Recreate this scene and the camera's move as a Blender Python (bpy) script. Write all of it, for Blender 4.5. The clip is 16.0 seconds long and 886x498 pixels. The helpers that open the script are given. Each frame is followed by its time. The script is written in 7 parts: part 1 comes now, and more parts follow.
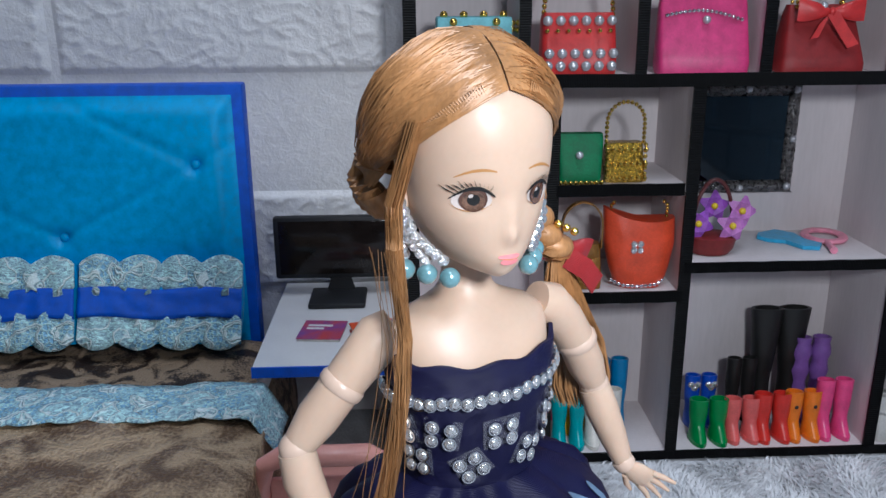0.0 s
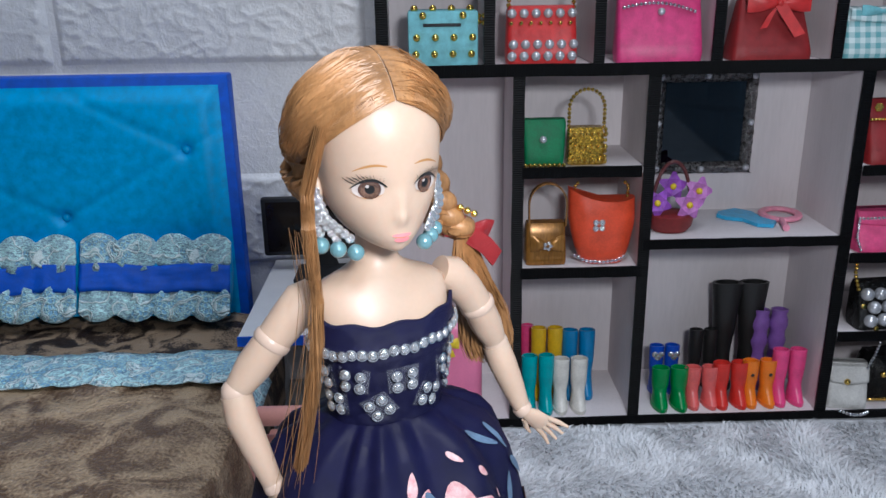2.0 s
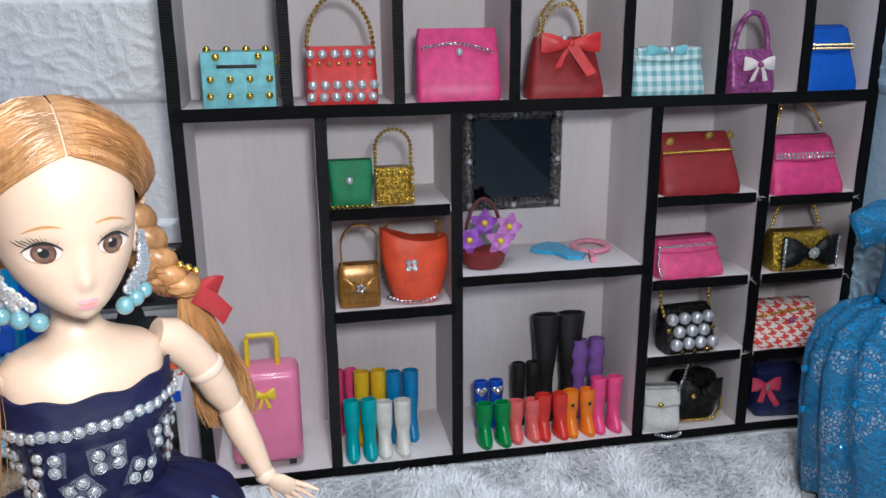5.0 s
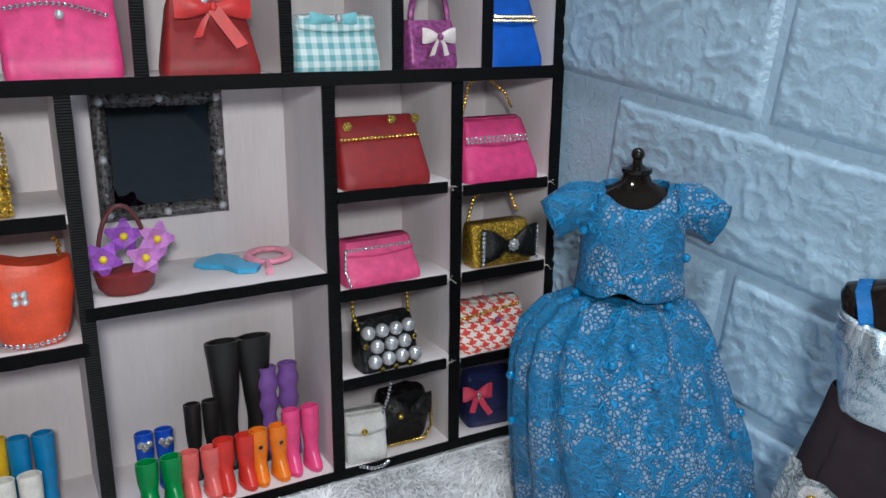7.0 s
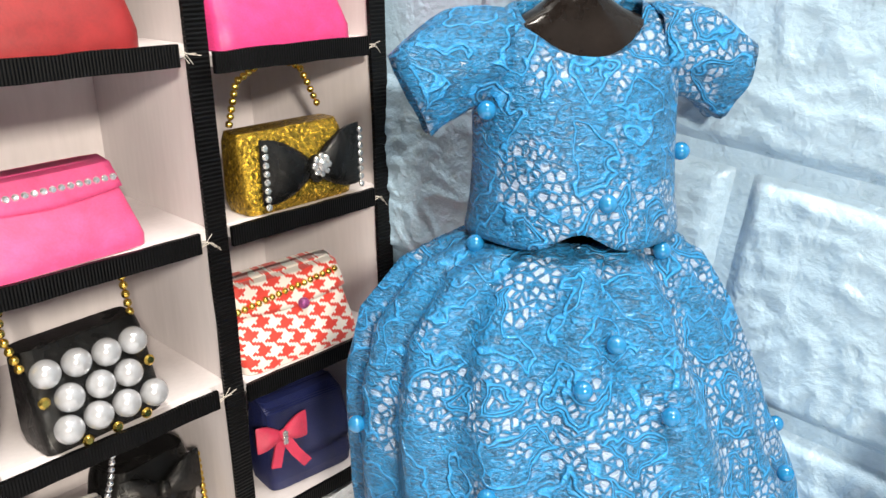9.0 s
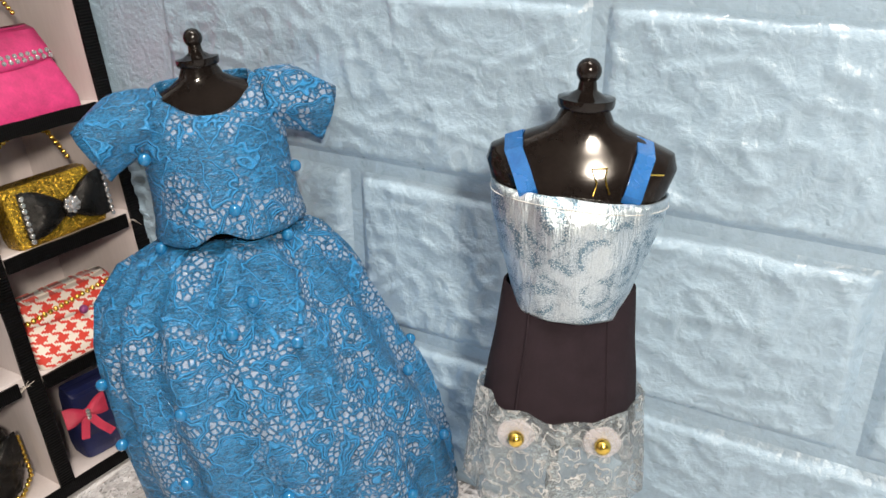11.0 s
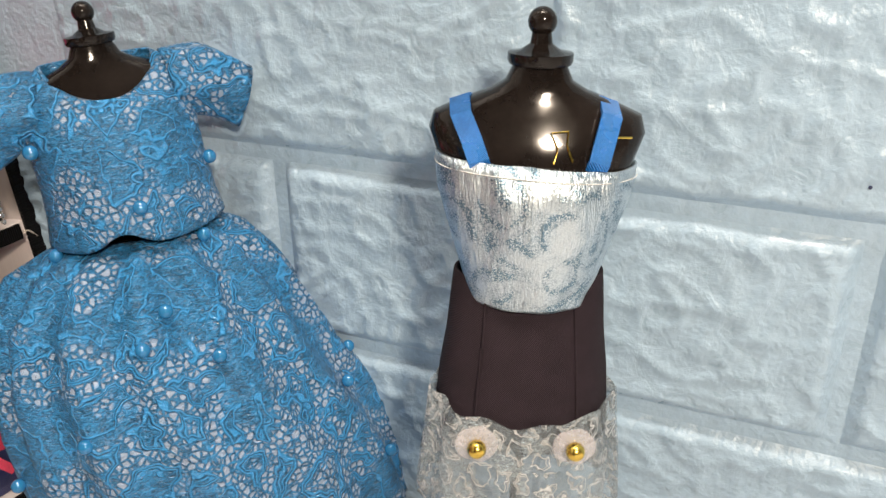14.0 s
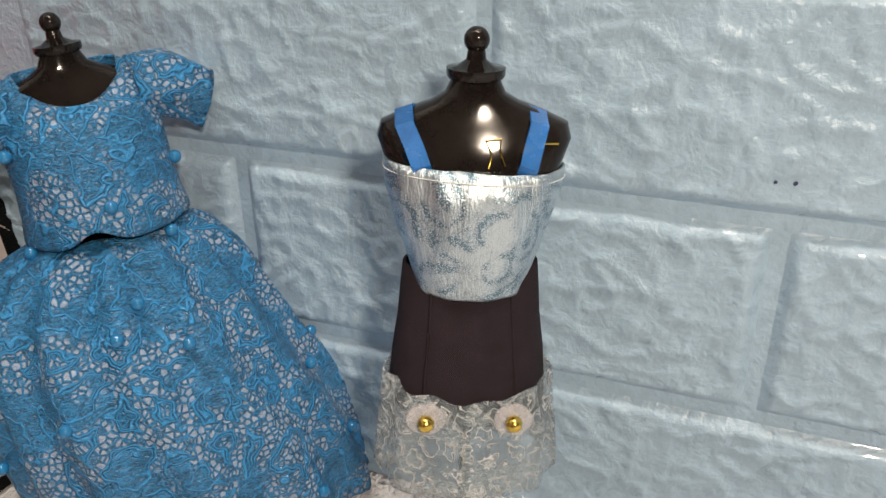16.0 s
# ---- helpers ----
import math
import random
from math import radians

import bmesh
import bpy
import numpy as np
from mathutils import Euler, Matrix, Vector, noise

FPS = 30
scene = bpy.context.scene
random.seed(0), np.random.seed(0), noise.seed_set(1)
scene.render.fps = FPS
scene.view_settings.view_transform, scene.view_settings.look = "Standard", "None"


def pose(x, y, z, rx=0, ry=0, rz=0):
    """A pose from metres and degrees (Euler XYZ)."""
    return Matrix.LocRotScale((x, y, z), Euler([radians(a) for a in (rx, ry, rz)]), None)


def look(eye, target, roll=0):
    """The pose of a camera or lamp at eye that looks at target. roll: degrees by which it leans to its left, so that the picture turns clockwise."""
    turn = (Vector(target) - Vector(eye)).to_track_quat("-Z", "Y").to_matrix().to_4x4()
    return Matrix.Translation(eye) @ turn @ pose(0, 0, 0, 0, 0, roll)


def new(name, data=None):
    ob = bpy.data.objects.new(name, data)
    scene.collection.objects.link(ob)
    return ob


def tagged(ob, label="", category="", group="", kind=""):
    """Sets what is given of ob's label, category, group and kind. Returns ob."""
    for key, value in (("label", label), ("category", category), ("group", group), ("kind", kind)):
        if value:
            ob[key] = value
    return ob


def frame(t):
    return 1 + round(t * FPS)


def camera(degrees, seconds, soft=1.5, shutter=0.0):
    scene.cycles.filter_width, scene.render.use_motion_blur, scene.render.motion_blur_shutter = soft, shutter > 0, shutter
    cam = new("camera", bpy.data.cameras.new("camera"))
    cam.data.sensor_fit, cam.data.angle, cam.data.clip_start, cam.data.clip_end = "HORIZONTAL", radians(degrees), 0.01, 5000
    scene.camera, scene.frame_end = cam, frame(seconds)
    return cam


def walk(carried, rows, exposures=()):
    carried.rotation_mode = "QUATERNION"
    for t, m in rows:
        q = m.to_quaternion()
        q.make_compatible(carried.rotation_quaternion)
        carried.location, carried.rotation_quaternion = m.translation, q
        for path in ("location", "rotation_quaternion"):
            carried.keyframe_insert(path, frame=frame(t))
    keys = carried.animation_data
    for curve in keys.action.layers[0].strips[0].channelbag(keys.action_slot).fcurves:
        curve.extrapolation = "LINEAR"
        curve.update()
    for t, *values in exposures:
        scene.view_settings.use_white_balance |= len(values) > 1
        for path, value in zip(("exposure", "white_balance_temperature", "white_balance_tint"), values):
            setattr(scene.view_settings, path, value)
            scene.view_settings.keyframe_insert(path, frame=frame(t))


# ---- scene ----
cam = camera(56.7, 16.0)
PATH = [
    (0.0, (0.0229, 0.0350, 0.2525), (0.0304, 0.2260, 0.1934), -0.42),
    (0.5, (0.0280, 0.0323, 0.2567), (0.0343, 0.2230, 0.1967), -0.55),
    (1.0, (0.0273, 0.0282, 0.2550), (0.0344, 0.2194, 0.1968), -0.54),
    (1.5, (0.0390, 0.0220, 0.2666), (0.0416, 0.2113, 0.2021), -0.70),
    (2.0, (0.0441, 0.0041, 0.2621), (0.0482, 0.1934, 0.1979), -0.87),
    (2.5, (0.0431, -0.0115, 0.2639), (0.0488, 0.1786, 0.2018), -0.88),
    (3.0, (0.0468, -0.0098, 0.2671), (0.0531, 0.1799, 0.2042), -0.89),
    (5.3, (0.0865, 0.0148, 0.2613), (0.1302, 0.2022, 0.2068), -0.27),
    (5.5, (0.0930, 0.0177, 0.2601), (0.1422, 0.2041, 0.2067), -0.09),
    (6.0, (0.1071, 0.0280, 0.2567), (0.1704, 0.2100, 0.2032), 0.22),
    (6.5, (0.1260, 0.0494, 0.2530), (0.2084, 0.2237, 0.1998), 0.38),
    (7.0, (0.1389, 0.0726, 0.2412), (0.2328, 0.2404, 0.1862), 0.42),
    (7.5, (0.1724, 0.1057, 0.2291), (0.2806, 0.2635, 0.1709), -0.64),
    (8.0, (0.1977, 0.1688, 0.2089), (0.3206, 0.3141, 0.1473), -0.74),
    (8.5, (0.2273, 0.2348, 0.1807), (0.3595, 0.3706, 0.1170), -0.03),
    (9.0, (0.2388, 0.2438, 0.1792), (0.3745, 0.3737, 0.1105), -0.54),
    (9.5, (0.2302, 0.1927, 0.1925), (0.3724, 0.3153, 0.1235), -2.45),
    (9.7, (0.2288, 0.1679, 0.1889), (0.3730, 0.2892, 0.1218), -3.67),
    (11.8, (0.2149, 0.1276, 0.2149), (0.3648, 0.2363, 0.1393), -7.57),
    (12.0, (0.2138, 0.1285, 0.2125), (0.3650, 0.2363, 0.1381), -7.66),
    (12.5, (0.2148, 0.1384, 0.1970), (0.3685, 0.2423, 0.1222), -7.54),
    (13.0, (0.2101, 0.1409, 0.2057), (0.3656, 0.2440, 0.1338), -7.22),
    (13.5, (0.2167, 0.1348, 0.2084), (0.3746, 0.2350, 0.1377), -7.14),
    (14.0, (0.2383, 0.1465, 0.1905), (0.3967, 0.2447, 0.1179), -7.45),
    (14.5, (0.2762, 0.1677, 0.1799), (0.4355, 0.2636, 0.1064), -7.77),
    (15.0, (0.2826, 0.1706, 0.1779), (0.4420, 0.2645, 0.1020), -7.95),
    (15.5, (0.2635, 0.1538, 0.1856), (0.4236, 0.2437, 0.1062), -7.70),
    (16.0, (0.2270, 0.1332, 0.2016), (0.3867, 0.2241, 0.1225), -7.59),
]
EXPOSURES = [(0.0, -0.46, 5600, 8), (0.9, -0.66, 5600, 8), (1.5, -0.74, 5600, 9), (2.2, -0.20, 5700, 8), (3.0, 0.02, 5700, 8), (5.5, -0.06, 5900, 6), (7.0, 0.15, 6000, 5), (8.0, 0.75, 6600, 5), (8.5, 1.42, 7300, 8), (9.0, 1.48, 7300, 8), (9.5, 1.08, 7150, 7), (9.7, 1.0, 7300, 8), (11.8, 0.7, 7700, 12), (12.1, 0.7, 7700, 12), (12.5, 0.78, 8200, 12), (13.5, 0.68, 8100, 12), (14.5, 0.80, 8400, 14), (15.1, 0.70, 8200, 14), (15.5, 0.5, 8400, 14), (16.0, 0.3, 8200, 13)]
walk(cam, [(t, look(eye, target, roll)) for t, eye, target, roll in PATH], EXPOSURES)

# ---- light ----
world = bpy.data.worlds.new("world")
scene.world = world
world.use_nodes = True
world.node_tree.nodes["Background"].inputs[0].default_value = (0.62, 0.70, 0.85, 1)
world.node_tree.nodes["Background"].inputs[1].default_value = 0.05


def lamp(name, m, power, size, size_y, colour):
    data = bpy.data.lights.new(name, "AREA")
    data.shape, data.size, data.size_y, data.energy, data.color = "RECTANGLE", size, size_y, power, colour
    ob = new(name, data)
    ob.matrix_world = m
    return ob


# fixed lamp beside the camera's way, standing in for the flash it carries
FLASH_SPOT = (0.110, -0.030, 0.320)
lamp("flash_stand_in", look(FLASH_SPOT, (0.18, 0.42, 0.13)), 1.42, 0.045, 0.045, (1.0, 0.95, 0.90))
# unseen ceiling lamp, added as soft fill for the room
lamp("room_fill_light", pose(0.1, -0.35, 2.18), 24.0, 0.25, 1.2, (0.97, 0.96, 0.97))


# ---- materials ----
def rgb(c):
    return (c[0], c[1], c[2], 1.0)


def mat(name, colour, rough=0.5, metal=0.0, vary=0.12, scale=300.0, fine=2500.0, bump=0.15, coat=0.0, sheen=0.0, stretch=(1, 1, 1), alpha=1.0, depth=0.0004, colour2=None, random_tint=0.0, sss=0.0, distort=0.0, span=(0.36, 0.74), detail=4.0, spec=0.5):
    """A surface with colour variation and relief at two scales, in real metres."""
    m = bpy.data.materials.new(name)
    m.use_nodes = True
    nt = m.node_tree
    b = nt.nodes["Principled BSDF"]
    co = nt.nodes.new("ShaderNodeTexCoord")
    mp = nt.nodes.new("ShaderNodeMapping")
    mp.inputs["Scale"].default_value = stretch
    nt.links.new(co.outputs["Object"], mp.inputs[0])
    big = nt.nodes.new("ShaderNodeTexNoise")
    big.inputs["Scale"].default_value, big.inputs["Detail"].default_value = scale, detail
    big.inputs["Distortion"].default_value = distort
    small = nt.nodes.new("ShaderNodeTexNoise")
    small.inputs["Scale"].default_value, small.inputs["Detail"].default_value = fine, 3
    for n in (big, small):
        nt.links.new(mp.outputs[0], n.inputs["Vector"])
    mix = nt.nodes.new("ShaderNodeMix")
    mix.data_type = "RGBA"
    dark = colour2 or tuple(max(0.0, v * (1 - 2.2 * vary)) for v in colour)
    lite = colour if colour2 else tuple(min(1.0, v * (1 + 0.8 * vary)) for v in colour)
    mix.inputs["A"].default_value, mix.inputs["B"].default_value = rgb(dark), rgb(lite)
    add = nt.nodes.new("ShaderNodeMath")
    add.operation = "MULTIPLY_ADD"
    add.inputs[1].default_value = 0.35
    nt.links.new(small.outputs[0], add.inputs[0])
    less = nt.nodes.new("ShaderNodeMath")
    less.operation = "MULTIPLY"
    less.inputs[1].default_value = 0.75
    nt.links.new(big.outputs[0], less.inputs[0])
    nt.links.new(less.outputs[0], add.inputs[2])
    ramp = nt.nodes.new("ShaderNodeMapRange")
    ramp.inputs[1].default_value, ramp.inputs[2].default_value = span
    nt.links.new(add.outputs[0], ramp.inputs[0])
    nt.links.new(ramp.outputs[0], mix.inputs["Factor"])
    out = mix.outputs["Result"]
    if random_tint:
        info = nt.nodes.new("ShaderNodeObjectInfo")
        hsv = nt.nodes.new("ShaderNodeHueSaturation")
        rm = nt.nodes.new("ShaderNodeMapRange")
        rm.inputs[3].default_value, rm.inputs[4].default_value = 1 - random_tint, 1 + random_tint
        nt.links.new(info.outputs["Random"], rm.inputs[0])
        nt.links.new(rm.outputs[0], hsv.inputs["Value"])
        nt.links.new(out, hsv.inputs["Color"])
        out = hsv.outputs[0]
    nt.links.new(out, b.inputs["Base Color"])
    rr = nt.nodes.new("ShaderNodeMapRange")
    rr.inputs[3].default_value, rr.inputs[4].default_value = max(0.02, rough - 0.09), min(1.0, rough + 0.09)
    nt.links.new(big.outputs[0], rr.inputs[0])
    nt.links.new(rr.outputs[0], b.inputs["Roughness"])
    b.inputs["Metallic"].default_value = metal
    b.inputs["Coat Weight"].default_value = coat
    b.inputs["Specular IOR Level"].default_value = spec
    b.inputs["Sheen Weight"].default_value = sheen
    b.inputs["Alpha"].default_value = alpha
    if sss:
        b.inputs["Subsurface Weight"].default_value = sss
        b.inputs["Subsurface Radius"].default_value = (1.0, 0.5, 0.35)
        b.inputs["Subsurface Scale"].default_value = 0.002
    if bump:
        bp = nt.nodes.new("ShaderNodeBump")
        bp.inputs["Strength"].default_value, bp.inputs["Distance"].default_value = bump, depth
        nt.links.new(add.outputs[0], bp.inputs["Height"])
        nt.links.new(bp.outputs[0], b.inputs["Normal"])
    return m


def weave(name, colour, rough=0.45, pitch=900.0, sheen=0.0, amount=0.5, metal=0.0, axis="Z", spec=0.5):
    """Ribbon or cloth: fine ribs in relief over cloudy colour."""
    m = mat(name, colour, rough, metal, 0.12, 180.0, 1500.0, 0.0, sheen=sheen * 0.1, spec=spec)
    nt = m.node_tree
    b = nt.nodes["Principled BSDF"]
    wv = nt.nodes.new("ShaderNodeTexWave")
    wv.bands_direction = axis
    wv.inputs["Scale"].default_value, wv.inputs["Distortion"].default_value = pitch / 2.4, 0.8
    co = nt.nodes.new("ShaderNodeTexCoord")
    nt.links.new(co.outputs["Object"], wv.inputs["Vector"])
    bp = nt.nodes.new("ShaderNodeBump")
    bp.inputs["Strength"].default_value, bp.inputs["Distance"].default_value = amount, 0.0003
    nt.links.new(wv.outputs[1], bp.inputs["Height"])
    nt.links.new(bp.outputs[0], b.inputs["Normal"])
    return m


def patterned(name, kind, c1, c2, size, rough=0.6, sheen=0.3):
    """Gingham or houndstooth cloth."""
    m = mat(name, c1, rough, 0, 0.1, 300, 2500, 0.2, sheen=sheen)
    nt = m.node_tree
    b = nt.nodes["Principled BSDF"]
    co = nt.nodes.new("ShaderNodeTexCoord")
    mp = nt.nodes.new("ShaderNodeMapping")
    mp.inputs["Rotation"].default_value = (0, radians(0 if kind == "gingham" else 28), 0)
    nt.links.new(co.outputs["Object"], mp.inputs[0])
    sep = nt.nodes.new("ShaderNodeSeparateXYZ")
    nt.links.new(mp.outputs[0], sep.inputs[0])

    def steps(axis, off=0.0):
        a = nt.nodes.new("ShaderNodeMath")
        a.operation = "MULTIPLY_ADD"
        a.inputs[1].default_value, a.inputs[2].default_value = 1 / size, 50.0 + off
        nt.links.new(sep.outputs[axis], a.inputs[0])
        f = nt.nodes.new("ShaderNodeMath")
        f.operation = "FRACT"
        nt.links.new(a.outputs[0], f.inputs[0])
        g = nt.nodes.new("ShaderNodeMath")
        g.operation = "GREATER_THAN"
        g.inputs[1].default_value = 0.5
        nt.links.new(f.outputs[0], g.inputs[0])
        return g

    s1, s2 = steps("X"), steps("Z")
    mid = nt.nodes.new("ShaderNodeMath")
    if kind == "gingham":
        mid.operation = "ADD"
        nt.links.new(s1.outputs[0], mid.inputs[0])
        nt.links.new(s2.outputs[0], mid.inputs[1])
        half = nt.nodes.new("ShaderNodeMath")
        half.operation = "MULTIPLY"
        half.inputs[1].default_value = 0.5
        nt.links.new(mid.outputs[0], half.inputs[0])
        fac = half.outputs[0]
    else:
        # a two-up two-down twill of four dark and four light threads
        def math_of(op, *xs):
            n = nt.nodes.new("ShaderNodeMath")
            n.operation = op
            for i, x in enumerate(xs):
                if isinstance(x, (int, float)):
                    n.inputs[i].default_value = x
                else:
                    nt.links.new(x, n.inputs[i])
            return n.outputs[0]

        fx = math_of("FLOOR", math_of("MULTIPLY_ADD", sep.outputs["X"], 8 / size, 400.0))
        fz = math_of("FLOOR", math_of("MULTIPLY_ADD", sep.outputs["Z"], 8 / size, 400.0))
        over = math_of("GREATER_THAN", math_of("FRACT", math_of("MULTIPLY", math_of("ADD", fx, fz), 0.25)), 0.4)
        fac = math_of("ADD", math_of("MULTIPLY", over, s1.outputs[0]), math_of("MULTIPLY", math_of("SUBTRACT", 1.0, over), s2.outputs[0]))
    mix = nt.nodes.new("ShaderNodeMix")
    mix.data_type = "RGBA"
    mix.inputs["A"].default_value, mix.inputs["B"].default_value = rgb(c2), rgb(c1)
    nt.links.new(fac, mix.inputs["Factor"])
    nt.links.new(mix.outputs["Result"], b.inputs["Base Color"])
    return m


def lace(name, thread, ground, scale=1.0, rough=0.45, clear=False):
    """Corded lace: clusters of net holes between embroidered patches, with raised cords."""
    m = bpy.data.materials.new(name)
    m.use_nodes = True
    nt = m.node_tree
    b = nt.nodes["Principled BSDF"]
    co = nt.nodes.new("ShaderNodeTexCoord")

    def noise_at(s, detail=2.0, warp=None):
        n = nt.nodes.new("ShaderNodeTexNoise")
        n.inputs["Scale"].default_value, n.inputs["Detail"].default_value = s * scale, detail
        nt.links.new(co.outputs["Object"], n.inputs["Vector"])
        return n

    def math_node(op, a, v, c=None):
        n = nt.nodes.new("ShaderNodeMath")
        n.operation = op
        for i, x in enumerate((a, v, c)):
            if x is None:
                continue
            if isinstance(x, (int, float)):
                n.inputs[i].default_value = x
            else:
                nt.links.new(x, n.inputs[i])
        return n.outputs[0]

    def rng(x, a0, a1):
        n = nt.nodes.new("ShaderNodeMapRange")
        n.inputs[1].default_value, n.inputs[2].default_value = a0, a1
        nt.links.new(x, n.inputs[0])
        return n.outputs[0]

    # motifs: wavy closed shapes edged with cords, net holes in the bands between them
    wob = nt.nodes.new("ShaderNodeVectorMath")
    wob.operation = "MULTIPLY_ADD"
    wob.inputs[1].default_value = (0.009 / scale,) * 3
    nt.links.new(noise_at(150, 1.0).outputs["Color"], wob.inputs[0])
    nt.links.new(co.outputs["Object"], wob.inputs[2])

    def cells(size, vector):
        v = nt.nodes.new("ShaderNodeTexVoronoi")
        v.feature = "DISTANCE_TO_EDGE"
        v.inputs["Scale"].default_value = size * scale
        nt.links.new(vector, v.inputs["Vector"])
        return v.outputs["Distance"]

    shape = cells(62, wob.outputs[0])
    slow = noise_at(46, 1.0).outputs[0]
    band = math_node("MULTIPLY", rng(shape, 0.13, 0.10), rng(slow, 0.46, 0.51))
    heart = math_node("MULTIPLY", rng(shape, 0.24, 0.28), rng(slow, 0.53, 0.56))
    patch = math_node("MAXIMUM", band, heart)
    holes = math_node("MULTIPLY", math_node("MULTIPLY", rng(cells(470, co.outputs["Object"]), 0.09, 0.20), patch), 0.8)
    # fine net everywhere
    netm = math_node("MULTIPLY", rng(cells(1100, co.outputs["Object"]), 0.1, 0.3), 0.07)
    open_ = math_node("MAXIMUM", holes, netm)
    cord = math_node("MAXIMUM", rng(math_node("ABSOLUTE", math_node("SUBTRACT", shape, 0.155), None), 0.030, 0.012), math_node("MULTIPLY", rng(math_node("ABSOLUTE", math_node("SUBTRACT", shape, 0.215), None), 0.024, 0.010), rng(slow, 0.48, 0.52)))
    # crinkled threads, drawn out downwards
    mp = nt.nodes.new("ShaderNodeMapping")
    mp.inputs["Scale"].default_value = (0.5, 0.5, 1.15)
    nt.links.new(co.outputs["Object"], mp.inputs[0])
    wv = nt.nodes.new("ShaderNodeTexNoise")
    wv.inputs["Scale"].default_value, wv.inputs["Detail"].default_value, wv.inputs["Distortion"].default_value = 850 * scale, 3.0, 1.6
    nt.links.new(mp.outputs[0], wv.inputs["Vector"])
    thread_at = rng(wv.outputs[0], 0.34, 0.66)
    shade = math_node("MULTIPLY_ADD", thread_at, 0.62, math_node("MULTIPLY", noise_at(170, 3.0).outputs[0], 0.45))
    tone = nt.nodes.new("ShaderNodeMix")
    tone.data_type = "RGBA"
    tone.inputs["A"].default_value = rgb(tuple(v * 0.55 for v in thread))
    tone.inputs["B"].default_value = rgb(tuple(min(1, v * 1.95 + 0.004) for v in thread))
    nt.links.new(rng(shade, 0.24, 0.86), tone.inputs["Factor"])
    lift = nt.nodes.new("ShaderNodeMix")
    lift.data_type = "RGBA"
    lift.inputs["B"].default_value = rgb(tuple(min(1, v * 2.6 + 0.014) for v in thread))
    nt.links.new(tone.outputs["Result"], lift.inputs["A"])
    nt.links.new(math_node("MULTIPLY", cord, 0.8), lift.inputs["Factor"])
    mix = nt.nodes.new("ShaderNodeMix")
    mix.data_type = "RGBA"
    mix.inputs["B"].default_value = rgb(ground)
    nt.links.new(lift.outputs["Result"], mix.inputs["A"])
    nt.links.new(open_, mix.inputs["Factor"])
    nt.links.new(mix.outputs["Result"], b.inputs["Base Color"])
    b.inputs["Roughness"].default_value = rough
    b.inputs["Sheen Weight"].default_value = 0.03
    if clear:
        motif = math_node("MULTIPLY", rng(slow, 0.49, 0.54), rng(thread_at, 0.2, 0.8))
        nt.links.new(math_node("MULTIPLY_ADD", math_node("MAXIMUM", cord, motif), 0.62, 0.24), b.inputs["Alpha"])
    height = math_node("ADD", math_node("MULTIPLY_ADD", thread_at, 0.55, math_node("MULTIPLY", cord, 1.1)), math_node("MULTIPLY", open_, -0.8))
    bp = nt.nodes.new("ShaderNodeBump")
    bp.inputs["Strength"].default_value, bp.inputs["Distance"].default_value = 0.9, 0.0009
    nt.links.new(height, bp.inputs["Height"])
    nt.links.new(bp.outputs[0], b.inputs["Normal"])
    return m


def lame(name, silver, ink):
    """Silver woven cloth with a worn blue print of scrolls and blots."""
    m = mat(name, silver, 0.36, 0.95, 0.2, 420, 2600, 0.7, depth=0.0012, stretch=(1, 1, 0.22))
    nt = m.node_tree
    b = nt.nodes["Principled BSDF"]
    co = nt.nodes.new("ShaderNodeTexCoord")

    def tex(kind, s, detail=2.0, distort=0.0):
        n = nt.nodes.new(kind)
        n.inputs["Scale"].default_value = s
        if kind == "ShaderNodeTexNoise":
            n.inputs["Detail"].default_value, n.inputs["Distortion"].default_value = detail, distort
        nt.links.new(co.outputs["Object"], n.inputs["Vector"])
        return n.outputs[0]

    def op(kind, a, c):
        n = nt.nodes.new("ShaderNodeMath")
        n.operation = kind
        for i, x in enumerate((a, c)):
            if isinstance(x, (int, float)):
                n.inputs[i].default_value = x
            else:
                nt.links.new(x, n.inputs[i])
        return n.outputs[0]

    def rng(x, a0, a1):
        n = nt.nodes.new("ShaderNodeMapRange")
        n.inputs[1].default_value, n.inputs[2].default_value = a0, a1
        nt.links.new(x, n.inputs[0])
        return n.outputs[0]

    # rings round scattered centres, broken up by blots and by the weave
    ring = rng(op("ABSOLUTE", op("SUBTRACT", op("FRACT", op("MULTIPLY", tex("ShaderNodeTexVoronoi", 95), 3.2), 0), 0.5), 0), 0.28, 0.06)
    blot = rng(tex("ShaderNodeTexNoise", 110, 3.0, 1.2), 0.34, 0.58)
    fleck = rng(tex("ShaderNodeTexNoise", 2600, 1.0), 0.32, 0.66)
    ink_at = op("MULTIPLY", op("ADD", op("MULTIPLY", op("MULTIPLY", ring, blot), 1.1), op("ADD", op("MULTIPLY", rng(blot, 0.2, 1.0), 0.6), 0.22)), fleck)
    mix = nt.nodes.new("ShaderNodeMix")
    mix.data_type = "RGBA"
    mix.inputs["A"].default_value, mix.inputs["B"].default_value = rgb(silver), rgb(ink)
    nt.links.new(op("MULTIPLY", op("MINIMUM", ink_at, 1.0), 0.80), mix.inputs["Factor"])
    nt.links.new(mix.outputs["Result"], b.inputs["Base Color"])
    return m


